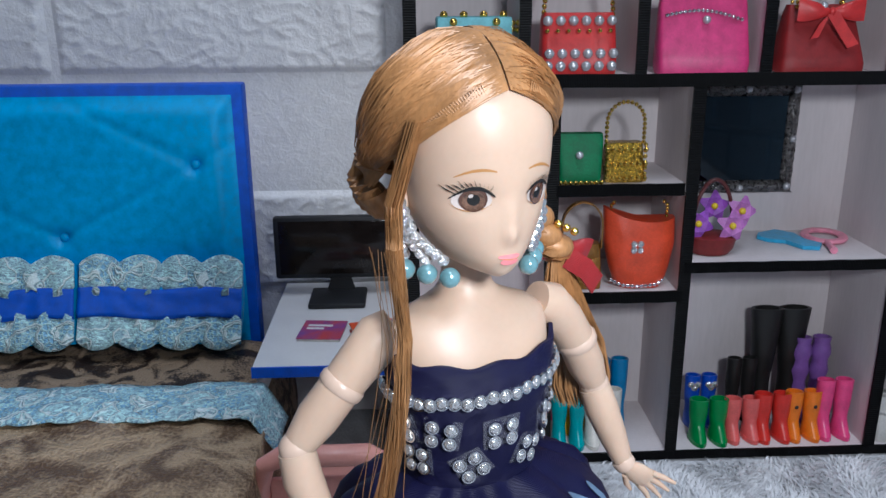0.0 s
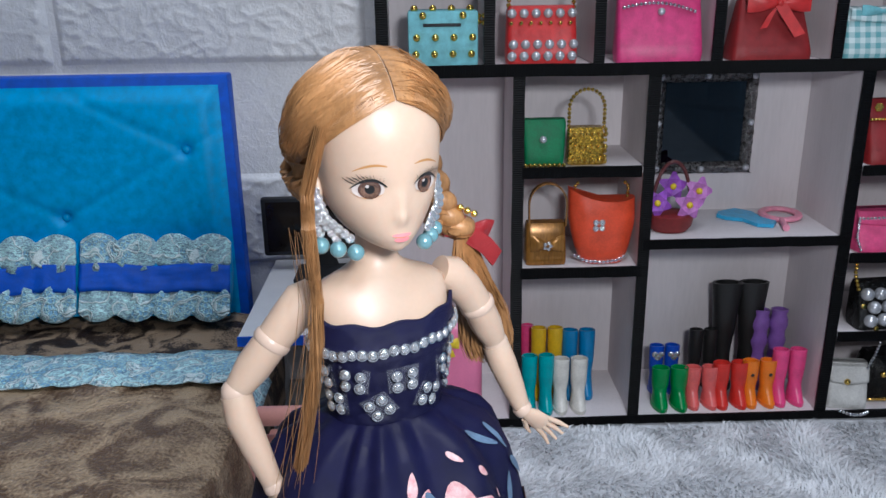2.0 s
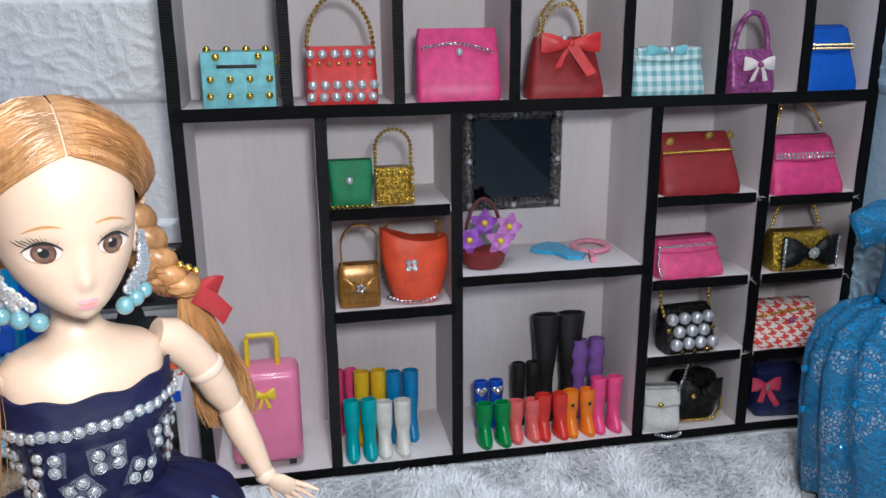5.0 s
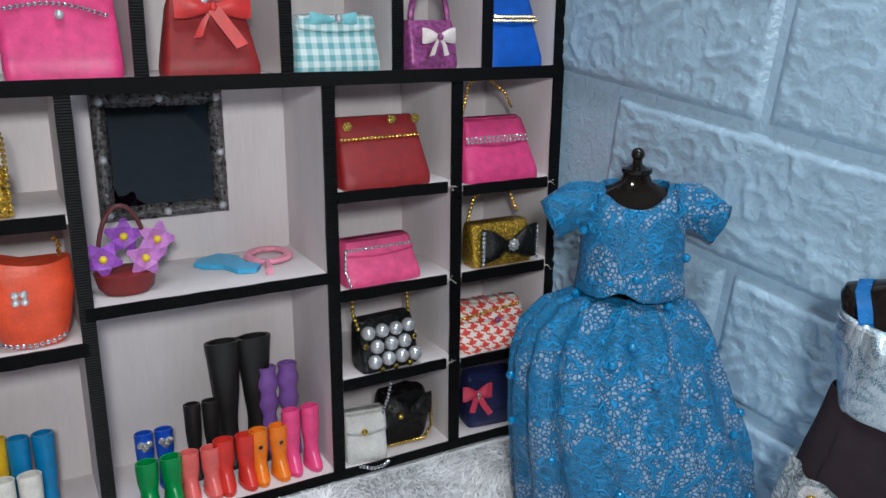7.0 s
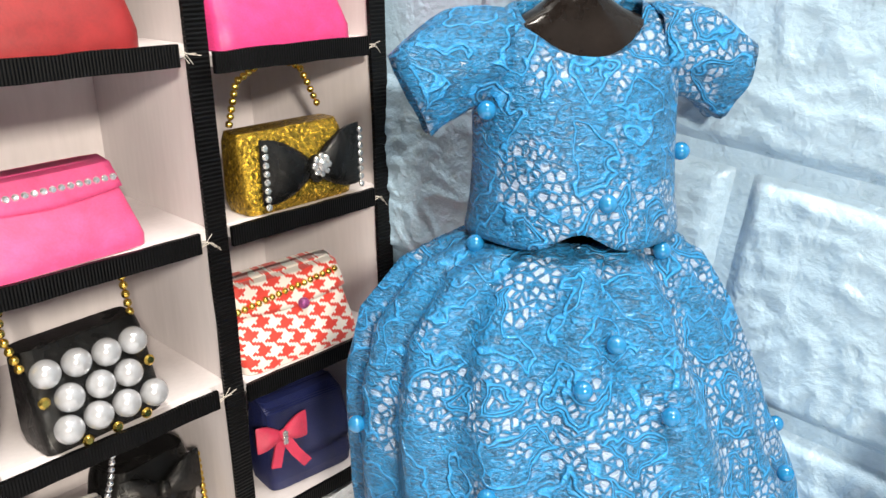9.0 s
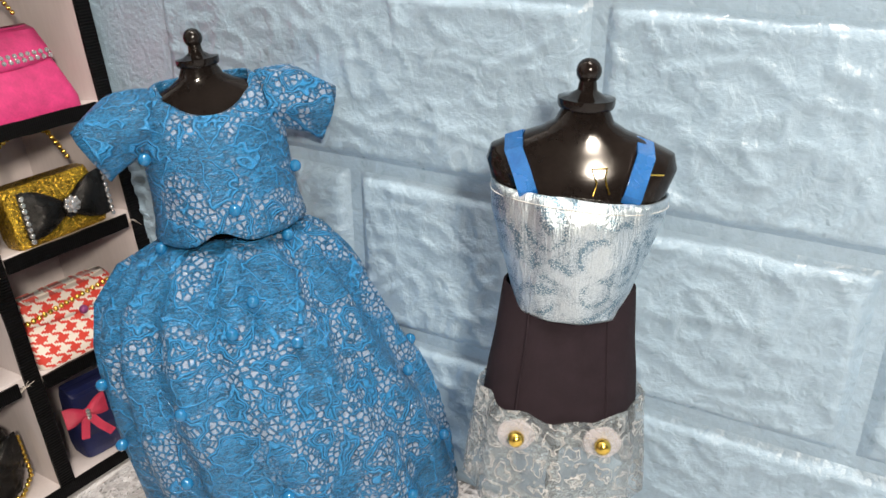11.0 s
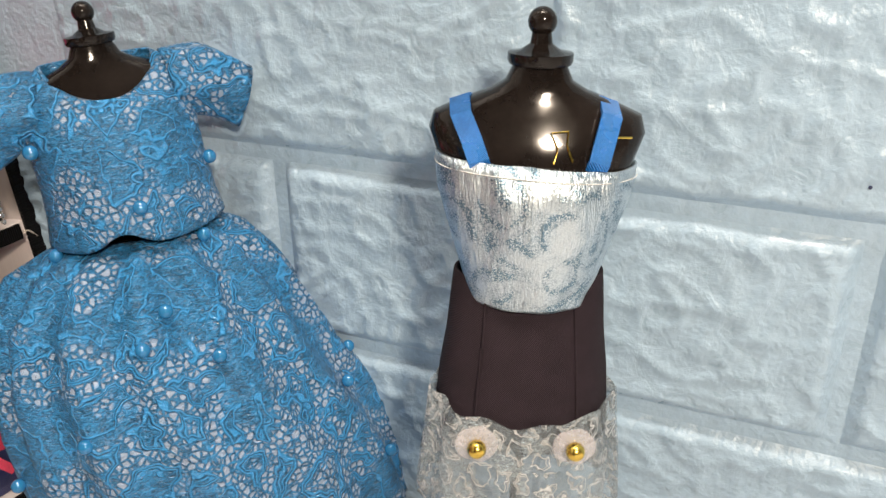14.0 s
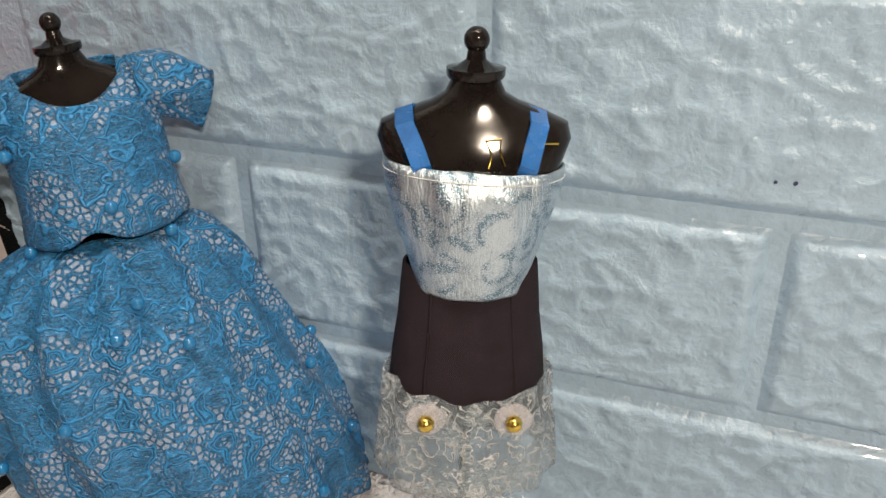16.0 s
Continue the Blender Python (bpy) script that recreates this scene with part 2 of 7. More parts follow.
M_CARD = mat("white_card", (0.68, 0.63, 0.64), 0.72, 0, 0.05, 40, 600, 0.12, stretch=(1, 1, 0.15))
M_RIBBON = weave("black_ribbon", (0.003, 0.003, 0.0035), 0.42, 620, 0.0, 0.8, spec=0.13)
M_RIBBON_FLAT = weave("black_ribbon_across", (0.003, 0.003, 0.0035), 0.45, 900, 0.0, 0.5, axis="X", spec=0.10)
M_WALL_BLUE = mat("blue_painted_foam", (0.37, 0.525, 0.66), 0.30, 0, 0.05, 130, 560, 0.85, coat=0.4, depth=0.0014, detail=6.0, distort=0.9)
M_WALL_WHITE = mat("white_painted_foam", (0.76, 0.76, 0.77), 0.38, 0, 0.04, 120, 600, 0.8, depth=0.0015, detail=6.0, distort=0.9)
# dark colour stands in for an unlit room: less bounce, darker reflections
M_DIM_SHELL = mat("darkened_room_shell", (0.10, 0.095, 0.095), 0.8, 0, 0.05, 4, 60, 0.1)
M_FUR = mat("white_fur", (0.80, 0.81, 0.84), 0.7, 0, 0.14, 60, 900, 0.3, sheen=0.1)
M_FURBASE = mat("fur_backing", (0.72, 0.73, 0.76), 0.9, 0, 0.15, 50, 700, 0.8, depth=0.003)
M_GOLD = mat("gold", (0.85, 0.58, 0.13), 0.22, 1.0, 0.12, 600, 3000, 0.05)
M_SILVER = mat("silver", (0.82, 0.83, 0.86), 0.16, 1.0, 0.08, 900, 3000, 0.1)
M_GEM = mat("cut_rhinestone", (0.88, 0.89, 0.92), 0.08, 0.78, 0.2, 1500, 4000, 0.6, coat=0.6, depth=0.0006)
M_PEARL = mat("white_pearl", (0.56, 0.57, 0.60), 0.24, 0.5, 0.05, 300, 2000, 0.02, coat=0.7)
M_PEARL_BLUE = mat("blue_pearl", (0.004, 0.19, 0.44), 0.12, 0.1, 0.1, 300, 2000, 0.02, coat=0.8)
M_PEARL_AQUA = mat("aqua_pearl", (0.17, 0.34, 0.38), 0.18, 0.15, 0.1, 300, 2000, 0.02, coat=0.8)
M_BLACK_PLASTIC = mat("black_gloss_plastic", (0.013, 0.010, 0.009), 0.10, 0, 0.2, 80, 900, 0.03, spec=0.28)
M_BLACK_MATT = mat("black_foam_board", (0.008, 0.009, 0.012), 0.6, 0, 0.2, 150, 1200, 0.12)
M_SKIN = mat("doll_vinyl", (0.59, 0.425, 0.315), 0.42, 0, 0.03, 90, 800, 0.03, sss=0.15)
M_SKIN_JOINT = mat("joint_plastic", (0.62, 0.46, 0.36), 0.33, 0, 0.03, 90, 800, 0.02)
M_HAIR = mat("copper_hair", (0.42, 0.21, 0.080), 0.42, 0.05, 0.24, 160, 1600, 0.15, stretch=(1, 1, 0.3))
M_EYE_DARK = mat("painted_brown", (0.11, 0.052, 0.036), 0.12, 0, 0.15, 300, 2000, 0.0, coat=0.8)
M_EYE_WHITE = mat("painted_white", (0.62, 0.54, 0.50), 0.25, 0, 0.02, 300, 2000, 0.0)
M_BROW = mat("painted_brow", (0.45, 0.22, 0.07), 0.5, 0, 0.05, 300, 2000, 0.0)
M_LIP = mat("painted_pink", (0.85, 0.28, 0.30), 0.35, 0, 0.05, 300, 2000, 0.0)
M_IRIS = mat("painted_iris", (0.22, 0.12, 0.08), 0.12, 0, 0.35, 500, 2600, 0.0, coat=0.8)
M_NAVY = weave("navy_satin", (0.0055, 0.0055, 0.036), 0.5, 5200, 0.0, 0.35, spec=0.25)
M_PETAL = mat("printed_petal", (0.66, 0.46, 0.46), 0.6, 0, 0.28, 420, 1500, 0.1, colour2=(0.52, 0.18, 0.20), span=(0.36, 0.66))
M_LEAFPRINT = mat("printed_grey_leaf", (0.11, 0.17, 0.26), 0.5, 0, 0.2, 260, 1500, 0.1)
M_LACE = lace("blue_corded_lace", (0.0012, 0.120, 0.275), (0.38, 0.47, 0.62), 1.0, 0.28)
M_LACE_LIGHT = lace("pale_blue_lace", (0.34, 0.54, 0.72), (0.20, 0.46, 0.72), 0.8)
M_LACE_GREY = lace("silver_lace", (0.38, 0.46, 0.52), (0.42, 0.48, 0.52), 2.6, 0.3, clear=True)
M_LAME = lame("silver_blue_lame", (0.70, 0.79, 0.84), (0.03, 0.15, 0.25))
M_BLUE_RIBBON = weave("blue_satin_ribbon", (0.010, 0.21, 0.66), 0.26, 3200, 0.0, 0.8, axis="DIAGONAL", spec=0.8)
M_BLACK_CLOTH = weave("black_knit", (0.026, 0.018, 0.024), 0.85, 3000, 0.0, 0.5, axis="DIAGONAL", spec=0.15)


# ---- building helpers ----
def smooth(me, angle=40):
    me.polygons.foreach_set("use_smooth", [True] * len(me.polygons))
    me.set_sharp_from_angle(angle=radians(angle))


def mesh_of(name, bm, material, angle=40):
    me = bpy.data.meshes.new(name)
    bmesh.ops.recalc_face_normals(bm, faces=bm.faces)
    bm.to_mesh(me)
    bm.free()
    for m in material if isinstance(material, (list, tuple)) else (material,):
        me.materials.append(m)
    smooth(me, angle)
    return me


def thing(name, m, label, category, group="", kind=""):
    ob = new(name)
    ob.empty_display_size = 0.01
    ob.matrix_world = m
    return tagged(ob, label, category, group, kind)


def part(name, bm, material, parent, label="", at=None, angle=40):
    me = bm if isinstance(bm, bpy.types.Mesh) else mesh_of(name, bm, material, angle)
    ob = new(name, me)
    ob.parent = parent
    if at is not None:
        ob.matrix_basis = at
    return tagged(ob, label)


def solo(name, bm, material, label, category, group="", kind="", m=None, angle=40):
    ob = new(name, mesh_of(name, bm, material, angle))
    if m is not None:
        ob.matrix_world = m
    return tagged(ob, label, category, group, kind)


def box(bm, lo, hi, bevel=0.0, mi=0, seg=2):
    r = bmesh.ops.create_cube(bm, size=1.0)
    vs = r["verts"]
    for v in vs:
        v.co = Vector([(lo[i] + hi[i]) / 2 + v.co[i] * (hi[i] - lo[i]) for i in range(3)])
    fs = {f for v in vs for f in v.link_faces}
    for f in fs:
        f.material_index = mi
    if bevel:
        es = {e for v in vs for e in v.link_edges}
        out = bmesh.ops.bevel(bm, geom=list(es), offset=bevel, segments=seg, affect="EDGES", profile=0.5)
        for f in out["faces"]:
            f.material_index = mi
    return bm


def ball(bm, c, r, u=12, v=8, mi=0, scale=(1, 1, 1)):
    out = bmesh.ops.create_uvsphere(bm, u_segments=u, v_segments=v, radius=r)
    for w in out["verts"]:
        w.co = Vector(c) + Vector([w.co[i] * scale[i] for i in range(3)])
    for f in {f for w in out["verts"] for f in w.link_faces}:
        f.material_index = mi
    return bm


def loft(bm, rings, mi=0, cap=True, closed=True):
    """Skin over rings of the same number of points."""
    rows = [[bm.verts.new(p) for p in ring] for ring in rings]
    n = len(rows[0])
    for a, b in zip(rows, rows[1:]):
        for i in range(n if closed else n - 1):
            j = (i + 1) % n
            f = bm.faces.new((a[i], a[j], b[j], b[i]))
            f.material_index = mi
    if cap and closed:
        for r in (rows[0], rows[-1]):
            bm.faces.new(r).material_index = mi
    return rows


def ellipse(c, rx, ry, n=24, turn=None, power=2.0):
    pts = []
    for i in range(n):
        a = 2 * math.pi * i / n
        ca, sa = math.cos(a), math.sin(a)
        x = rx * math.copysign(abs(ca) ** (2 / power), ca)
        y = ry * math.copysign(abs(sa) ** (2 / power), sa)
        pts.append(Vector((c[0] + x, c[1] + y, c[2])))
    return pts


def tube(bm, pts, r, n=8, mi=0, cap=True):
    """A round bar along points; r is a number or one for each point."""
    pts = [Vector(p) for p in pts]
    rs = r if isinstance(r, (list, tuple)) else [r] * len(pts)
    up, rings = Vector((0.13, 0.21, 0.97)), []
    for i, p in enumerate(pts):
        d = (pts[min(i + 1, len(pts) - 1)] - pts[max(i - 1, 0)]).normalized()
        side = d.cross(up)
        if side.length < 1e-4:
            side = d.cross(Vector((1, 0, 0)))
        side.normalize()
        other = side.cross(d).normalized()
        rings.append([p + rs[i] * (math.cos(2 * math.pi * k / n) * side + math.sin(2 * math.pi * k / n) * other) for k in range(n)])
    loft(bm, rings, mi, cap)
    return bm


def strip(bm, pts, width, axis, thick=0.0004, mi=0):
    """A flat band along points, wide along axis."""
    axis = Vector(axis).normalized()
    rings = []
    pts = [Vector(p) for p in pts]
    for i, p in enumerate(pts):
        d = (pts[min(i + 1, len(pts) - 1)] - pts[max(i - 1, 0)]).normalized()
        nrm = d.cross(axis).normalized()
        w = (width[i] if isinstance(width, (list, tuple)) else width) / 2
        rings.append([p + axis * w + nrm * thick, p - axis * w + nrm * thick, p - axis * w - nrm * thick, p + axis * w - nrm * thick])
    loft(bm, rings, mi)
    return bm


def arc(c, rx, rz, a0, a1, n, y=0.0):
    return [Vector((c[0] + rx * math.cos(radians(a0 + (a1 - a0) * i / (n - 1))), c[1] + y, c[2] + rz * math.sin(radians(a0 + (a1 - a0) * i / (n - 1))))) for i in range(n)]


def along(pts, step):
    """Points at even steps along a broken line."""
    pts = [Vector(p) for p in pts]
    out, left = [pts[0]], step
    for a, b in zip(pts, pts[1:]):
        d, pos = (b - a).length, 0.0
        while d - pos >= left:
            pos += left
            out.append(a.lerp(b, pos / d))
            left = step
        left -= d - pos
    return out


def beads(bm, pts, r, step=None, mi=0, u=8, v=6):
    for p in along(pts, step or 2.05 * r):
        ball(bm, p, r, u, v, mi)
    return bm


def gem_mesh(name, r, material):
    """A round cut stone: flat table, sloping crown, girdle."""
    bm = bmesh.new()
    n = 10
    rings = [ellipse((0, 0, 0), r, r, n), ellipse((0, 0, r * 0.35), r, r, n), ellipse((0, 0, r * 0.75), r * 0.6, r * 0.6, n)]
    loft(bm, rings)
    return mesh_of(name, bm, material, 15)


def ball_mesh(name, r, material, u=16, v=10):
    return mesh_of(name, ball(bmesh.new(), (0, 0, 0), r, u, v), material)


def facing(p, n):
    """A pose at p whose z looks along n."""
    return Matrix.Translation(p) @ Vector(n).to_track_quat("Z", "Y").to_matrix().to_4x4()


# ---- the setting ----
def wall_x(y):
    return 0.4676 - 0.0982 * y


def setting(name, lo, hi, material, label, category):
    bm = bmesh.new()
    box(bm, lo, hi)
    return solo(name, bm, material, label, category, kind="structure")


setting("wall_back_core", (-1.2, 0.520, -0.02), (0.60, 0.60, 2.2), M_WALL_WHITE, "white painted wall behind the brick foam", "wall")
bm = bmesh.new()
loft(bm, [[(wall_x(0.52), 0.52, z), (wall_x(-1.2), -1.2, z), (wall_x(-1.2) + 0.08, -1.2, z), (wall_x(0.52) + 0.08, 0.52, z)] for z in (-0.02, 2.2)])
solo("wall_right_core", bm, M_WALL_BLUE, "blue painted wall behind the brick foam", "wall", kind="structure")
# unseen walls and ceiling, added to close the room and coloured dark
setting("wall_left", (-1.28, -1.2, -0.02), (-1.2, 0.60, 2.2), M_DIM_SHELL, "plain unseen wall of the room, darkened to cut stray light", "wall")
setting("wall_front", (-1.28, -1.28, -0.02), (0.75, -1.2, 2.2), M_DIM_SHELL, "plain unseen wall of the room, darkened to cut stray light", "wall")
setting("ceiling", (-1.28, -1.28, 2.2), (0.75, 0.60, 2.28), M_DIM_SHELL, "plain unseen ceiling of the room, darkened to cut stray light", "ceiling")

# the floor under the fur rug
bm = bmesh.new()
nx, ny = 90, 90
grid = []
for j in range(ny + 1):
    row = []
    for i in range(nx + 1):
        u, v = i / nx, j / ny
        x = -1.2 + 1.8 * u ** 0.8
        y = -1.2 + 1.72 * v ** 0.6
        z = -0.004 + 0.0016 * noise.noise((x * 60, y * 60, 0)) + 0.0010 * noise.noise((x * 160, y * 160, 3))
        row.append(bm.verts.new((x, y, z)))
    grid.append(row)
for j in range(ny):
    for i in range(nx):
        bm.faces.new((grid[j][i], grid[j][i + 1], grid[j + 1][i + 1], grid[j + 1][i]))
solo("floor", bm, M_FURBASE, "white fluffy fur rug covering the floor", "floor", kind="structure")

# fur tufts on the rug
rnd = random.Random(5)
vs, fs = [], []
for k in range(52000):
    x = rnd.uniform(0.02, 0.47)
    y = rnd.uniform(0.12, 0.46)
    if x > wall_x(y) - 0.002:
        continue
    if y > 0.440 and x < 0.424:
        continue
    a = noise.noise((x * 18, y * 18, 0)) * 5 + rnd.uniform(-0.9, 0.9)
    tall = rnd.uniform(0.0018, 0.0038)
    lean = rnd.uniform(0.6, 2.4) * tall
    w = rnd.uniform(0.0003, 0.0008)
    dx, dy = math.cos(a), math.sin(a)
    z = -0.0045
    n0 = len(vs)
    for s, (f, h, q) in enumerate(((0, 0, 1), (0.35, 0.75, 0.8), (1.0, 1.0, 0.1))):
        cx, cy, cz = x + dx * lean * f, min(y + dy * lean * f, 0.4415), z + tall * h
        vs.append((cx - dy * w * q, cy + dx * w * q, cz))
        vs.append((cx + dy * w * q, cy - dx * w * q, cz))
    fs += [(n0, n0 + 1, n0 + 3, n0 + 2), (n0 + 2, n0 + 3, n0 + 5, n0 + 4)]
me = bpy.data.meshes.new("fur")
me.from_pydata(vs, [], fs)
me.materials.append(M_FUR)
smooth(me, 180)
tagged(new("fur", me), "long white fluffy fur pile of the rug", "rug", kind="stuff")

# ---- the display shelf ----
FRONT, BACK = 0.4445, 0.506
POSTS = [0.0235, 0.0955, 0.1680, 0.2835, 0.3545, 0.4185]
SHORT = [0.0795, 0.1375, 0.2000, 0.2640, 0.3205, 0.3720]
RAIL_Z, TOP_Z = 0.2115, 0.300
shelf = thing("display_shelf", pose(0, 0, 0), "white cardboard display shelf edged with black ribbon, full of accessories", "shelf")
T = 0.0019


def panel(name, lo, hi, label=""):
    bm = bmesh.new()
    box(bm, lo, hi, 0.0004, seg=1)
    return part(name, bm, M_CARD, shelf, label)


def edging(pts, width, axis, name="ribbon_edging"):
    """Ribbon glued on a front edge, slightly uneven."""
    rr = random.Random(int(1000 * (pts[0][0] + pts[0][2] * 3)))
    line, n = [], 14
    a, b = Vector(pts[0]), Vector(pts[1])
    ws = []
    for i in range(n + 1):
        p = a.lerp(b, i / n)
        off = 0.00035 * noise.noise((p.x * 60, p.z * 60, rr.random()))
        line.append(p + Vector((off if axis[2] == 0 else 0, 0, off if axis[2] else 0)))
        ws.append(width * (1 + 0.06 * noise.noise((p.x * 90, p.z * 90, 7))))
    bm = bmesh.new()
    strip(bm, line, ws, axis, 0.0007)
    return part(name, bm, M_RIBBON_FLAT if axis[2] else M_RIBBON, shelf)


panel("back_panel", (POSTS[0] - T, BACK, 0.0), (POSTS[-1] - 0.0062, BACK + 0.003, TOP_Z))
for i, x in enumerate(POSTS):
    top = TOP_Z if i in (0, 5) else RAIL_Z - 0.002
    ob = panel("side_panel" if i in (0, 5) else "upright", (x - T, FRONT, 0.0), (x + T, BACK, top))
    if i == 5:
        # this side follows the slanting wall
        for v in ob.data.vertices:
            v.co.x -= (v.co.y - FRONT) * 0.1000
    edging([(x, FRONT - 0.0006, 0.0), (x, FRONT - 0.0006, top)], 0.0064, (1, 0, 0))
for x in SHORT:
    panel("divider", (x - T, FRONT, RAIL_Z + 0.002), (x + T, BACK, TOP_Z - 0.002))
    edging([(x, FRONT - 0.0006, RAIL_Z + 0.003), (x, FRONT - 0.0006, TOP_Z)], 0.0058, (1, 0, 0))


def board(x0, x1, z, front=FRONT, ribbon=0.0062, cut=0.0, name="shelf_board"):
    panel(name, (x0 + T, FRONT + 0.0003, z - T), (x1 - T, BACK, z + T))
    if front < FRONT:
        panel("front_lip", (x0 + 0.0035, front, z - T * 0.97), (x1 - cut, FRONT + 0.0003, z + T * 0.97))
    edging([(x0 + (0.002 if cut else -0.001), front - 0.0011, z), (x1 - (cut or -0.001), front - 0.0011, z)], ribbon, (0, 0, 1))


BZ = 0.0022
board(POSTS[0], POSTS[5], RAIL_Z, ribbon=0.0066, name="long_board")
board(POSTS[0], POSTS[5], TOP_Z, name="top_board")
board(POSTS[0], POSTS[5], 0.0003, ribbon=0.0052, name="base_board")
board(POSTS[1], POSTS[2], 0.1560, cut=0.004)
board(POSTS[1], POSTS[2], 0.0970, cut=0.001)
board(POSTS[2], POSTS[3], 0.1130, ribbon=0.0056)
for z in (0.1545, 0.1035, 0.0545):
    board(POSTS[3], POSTS[4], z, FRONT - 0.004, 0.0058, 0.008)
for z in (0.1515, 0.1030, 0.0525):
    board(POSTS[4], POSTS[5], z, FRONT - 0.004, 0.0058, 0.008)


# frayed white threads at the cut ends of the narrow boards
M_THREAD = mat("frayed_thread", (0.70, 0.64, 0.58), 0.8, 0, 0.1, 300, 2000, 0.1)
tr = random.Random(17)
for x, z in ((POSTS[4] - 0.008, 0.1545), (POSTS[4] - 0.008, 0.1035), (POSTS[4] - 0.008, 0.0545), (POSTS[5] - 0.008, 0.1515), (POSTS[5] - 0.008, 0.1030)):
    for k in range(4):
        bm = bmesh.new()
        dx, dz = tr.uniform(0.003, 0.0075), tr.uniform(-0.005, 0.001)
        tube(bm, [(x, FRONT - 0.0045, z + tr.uniform(-0.002, 0.002)), (x + dx * 0.5, FRONT - 0.0050, z + dz * 0.2), (x + dx, FRONT - 0.0046 + tr.uniform(-0.001, 0.002), z + dz)], 0.00011, 4)
        part("loose_thread", bm, M_THREAD, shelf)


# ---- bags on the shelf ----
BAGS = "doll bags on the shelf"


def bag_mat(name, c, rough=0.38, pitch=4200):
    return weave(name, c, rough, pitch, 0.0, 0.16, axis="X")


M_PINK = bag_mat("pink_satin", (0.68, 0.050, 0.21))
M_PINK_B = bag_mat("bright_pink_satin", (0.76, 0.085, 0.24))
M_RED = bag_mat("red_leatherette", (0.27, 0.014, 0.016), 0.45)
M_RED_B = bag_mat("red_satin", (0.62, 0.03, 0.03))
M_ORANGE = mat("orange_red_satin", (0.78, 0.085, 0.03), 0.36, 0, 0.12, 90, 900, 0.3, depth=0.001)
M_GREEN = mat("green_satin", (0.0, 0.19, 0.065), 0.62, 0, 0.2, 90, 900, 0.3, depth=0.001)
M_TEAL = mat("teal_felt", (0.22, 0.56, 0.62), 0.7, 0, 0.15, 200, 1500, 0.3)
M_BLUE = bag_mat("royal_blue_cloth", (0.0, 0.10, 0.56), 0.5)
M_NAVYBAG = weave("navy_grosgrain", (0.012, 0.022, 0.13), 0.42, 2000, 0.3, 0.9, axis="Z")
M_PURPLE = mat("purple_glitter", (0.36, 0.08, 0.28), 0.35, 0.2, 0.35, 500, 2500, 0.5)
M_BROWNGOLD = mat("bronze_satin", (0.42, 0.19, 0.035), 0.28, 0.35, 0.3, 60, 900, 0.15, stretch=(1, 1, 0.2))
M_BLACKSATIN = weave("black_satin", (0.005, 0.005, 0.005), 0.26, 2600, 0.0, 0.4, spec=0.35)
M_GLITTER = mat("gold_glitter", (0.70, 0.45, 0.06), 0.25, 0.9, 0.5, 900, 3500, 0.9, depth=0.001)
M_WHITEBAG = mat("white_satin", (0.72, 0.71, 0.68), 0.3, 0, 0.12, 100, 900, 0.35, depth=0.001)
M_RIBBON_W = mat("cream_satin_ribbon", (0.80, 0.70, 0.68), 0.35, 0, 0.1, 120, 900, 0.2)
M_GINGHAM = patterned("teal_gingham", "gingham", (0.62, 0.73, 0.73), (0.14, 0.37, 0.40), 0.0056)
M_HOUND = patterned("red_houndstooth", "hound", (0.78, 0.72, 0.66), (0.66, 0.045, 0.03), 0.0058)
M_YELLOW = mat("yellow_plastic", (0.80, 0.58, 0.02), 0.4, 0, 0.1)
M_RIBBON_PINK = weave("coral_ribbon", (0.75, 0.05, 0.12), 0.4, 2200, 0.3, 0.5)

GEM_A = gem_mesh("gem", 0.00105, M_GEM)
PEARL_A = ball_mesh("pearl", 0.0026, M_PEARL)
PEARL_B = ball_mesh("pearl_small", 0.0021, M_PEARL)
PEARL_C = ball_mesh("pearl_large", 0.0039, M_PEARL, 20, 12)
PEARL_BLUE = ball_mesh("bead_blue", 0.00215, M_PEARL_BLUE)


def wedge(bm, wb, wt, h, db, dt, lean=0.0, n=9, bulge=0.06, mi=0):
    """The body of a bag: a rounded box that narrows upwards; its front foot at y = 0."""
    rings = []
    for k in range(n):
        f = k / (n - 1)
        edge = min(1.0, math.sin(min(1, (0.02 + f * 6)) * math.pi / 2)) * min(1.0, math.sin(min(1, (0.06 + (1 - f) * 7)) * math.pi / 2))
        w = (wb + (wt - wb) * f) / 2 * (0.965 + 0.035 * edge)
        d = (db + (dt - db) * f) / 2 * (0.82 + 0.18 * edge) * (1 + bulge * math.sin(math.pi * f))
        cy = db / 2 + lean * f
        rings.append(ellipse((0, cy, h * f), w, d, 28, power=7))
    loft(bm, rings, mi)
    return bm


def front_at(f, db, dt, lean):
    """How far back the front of such a body lies at a share of its height."""
    return db / 2 + lean * f - (db + (dt - db) * f) / 2


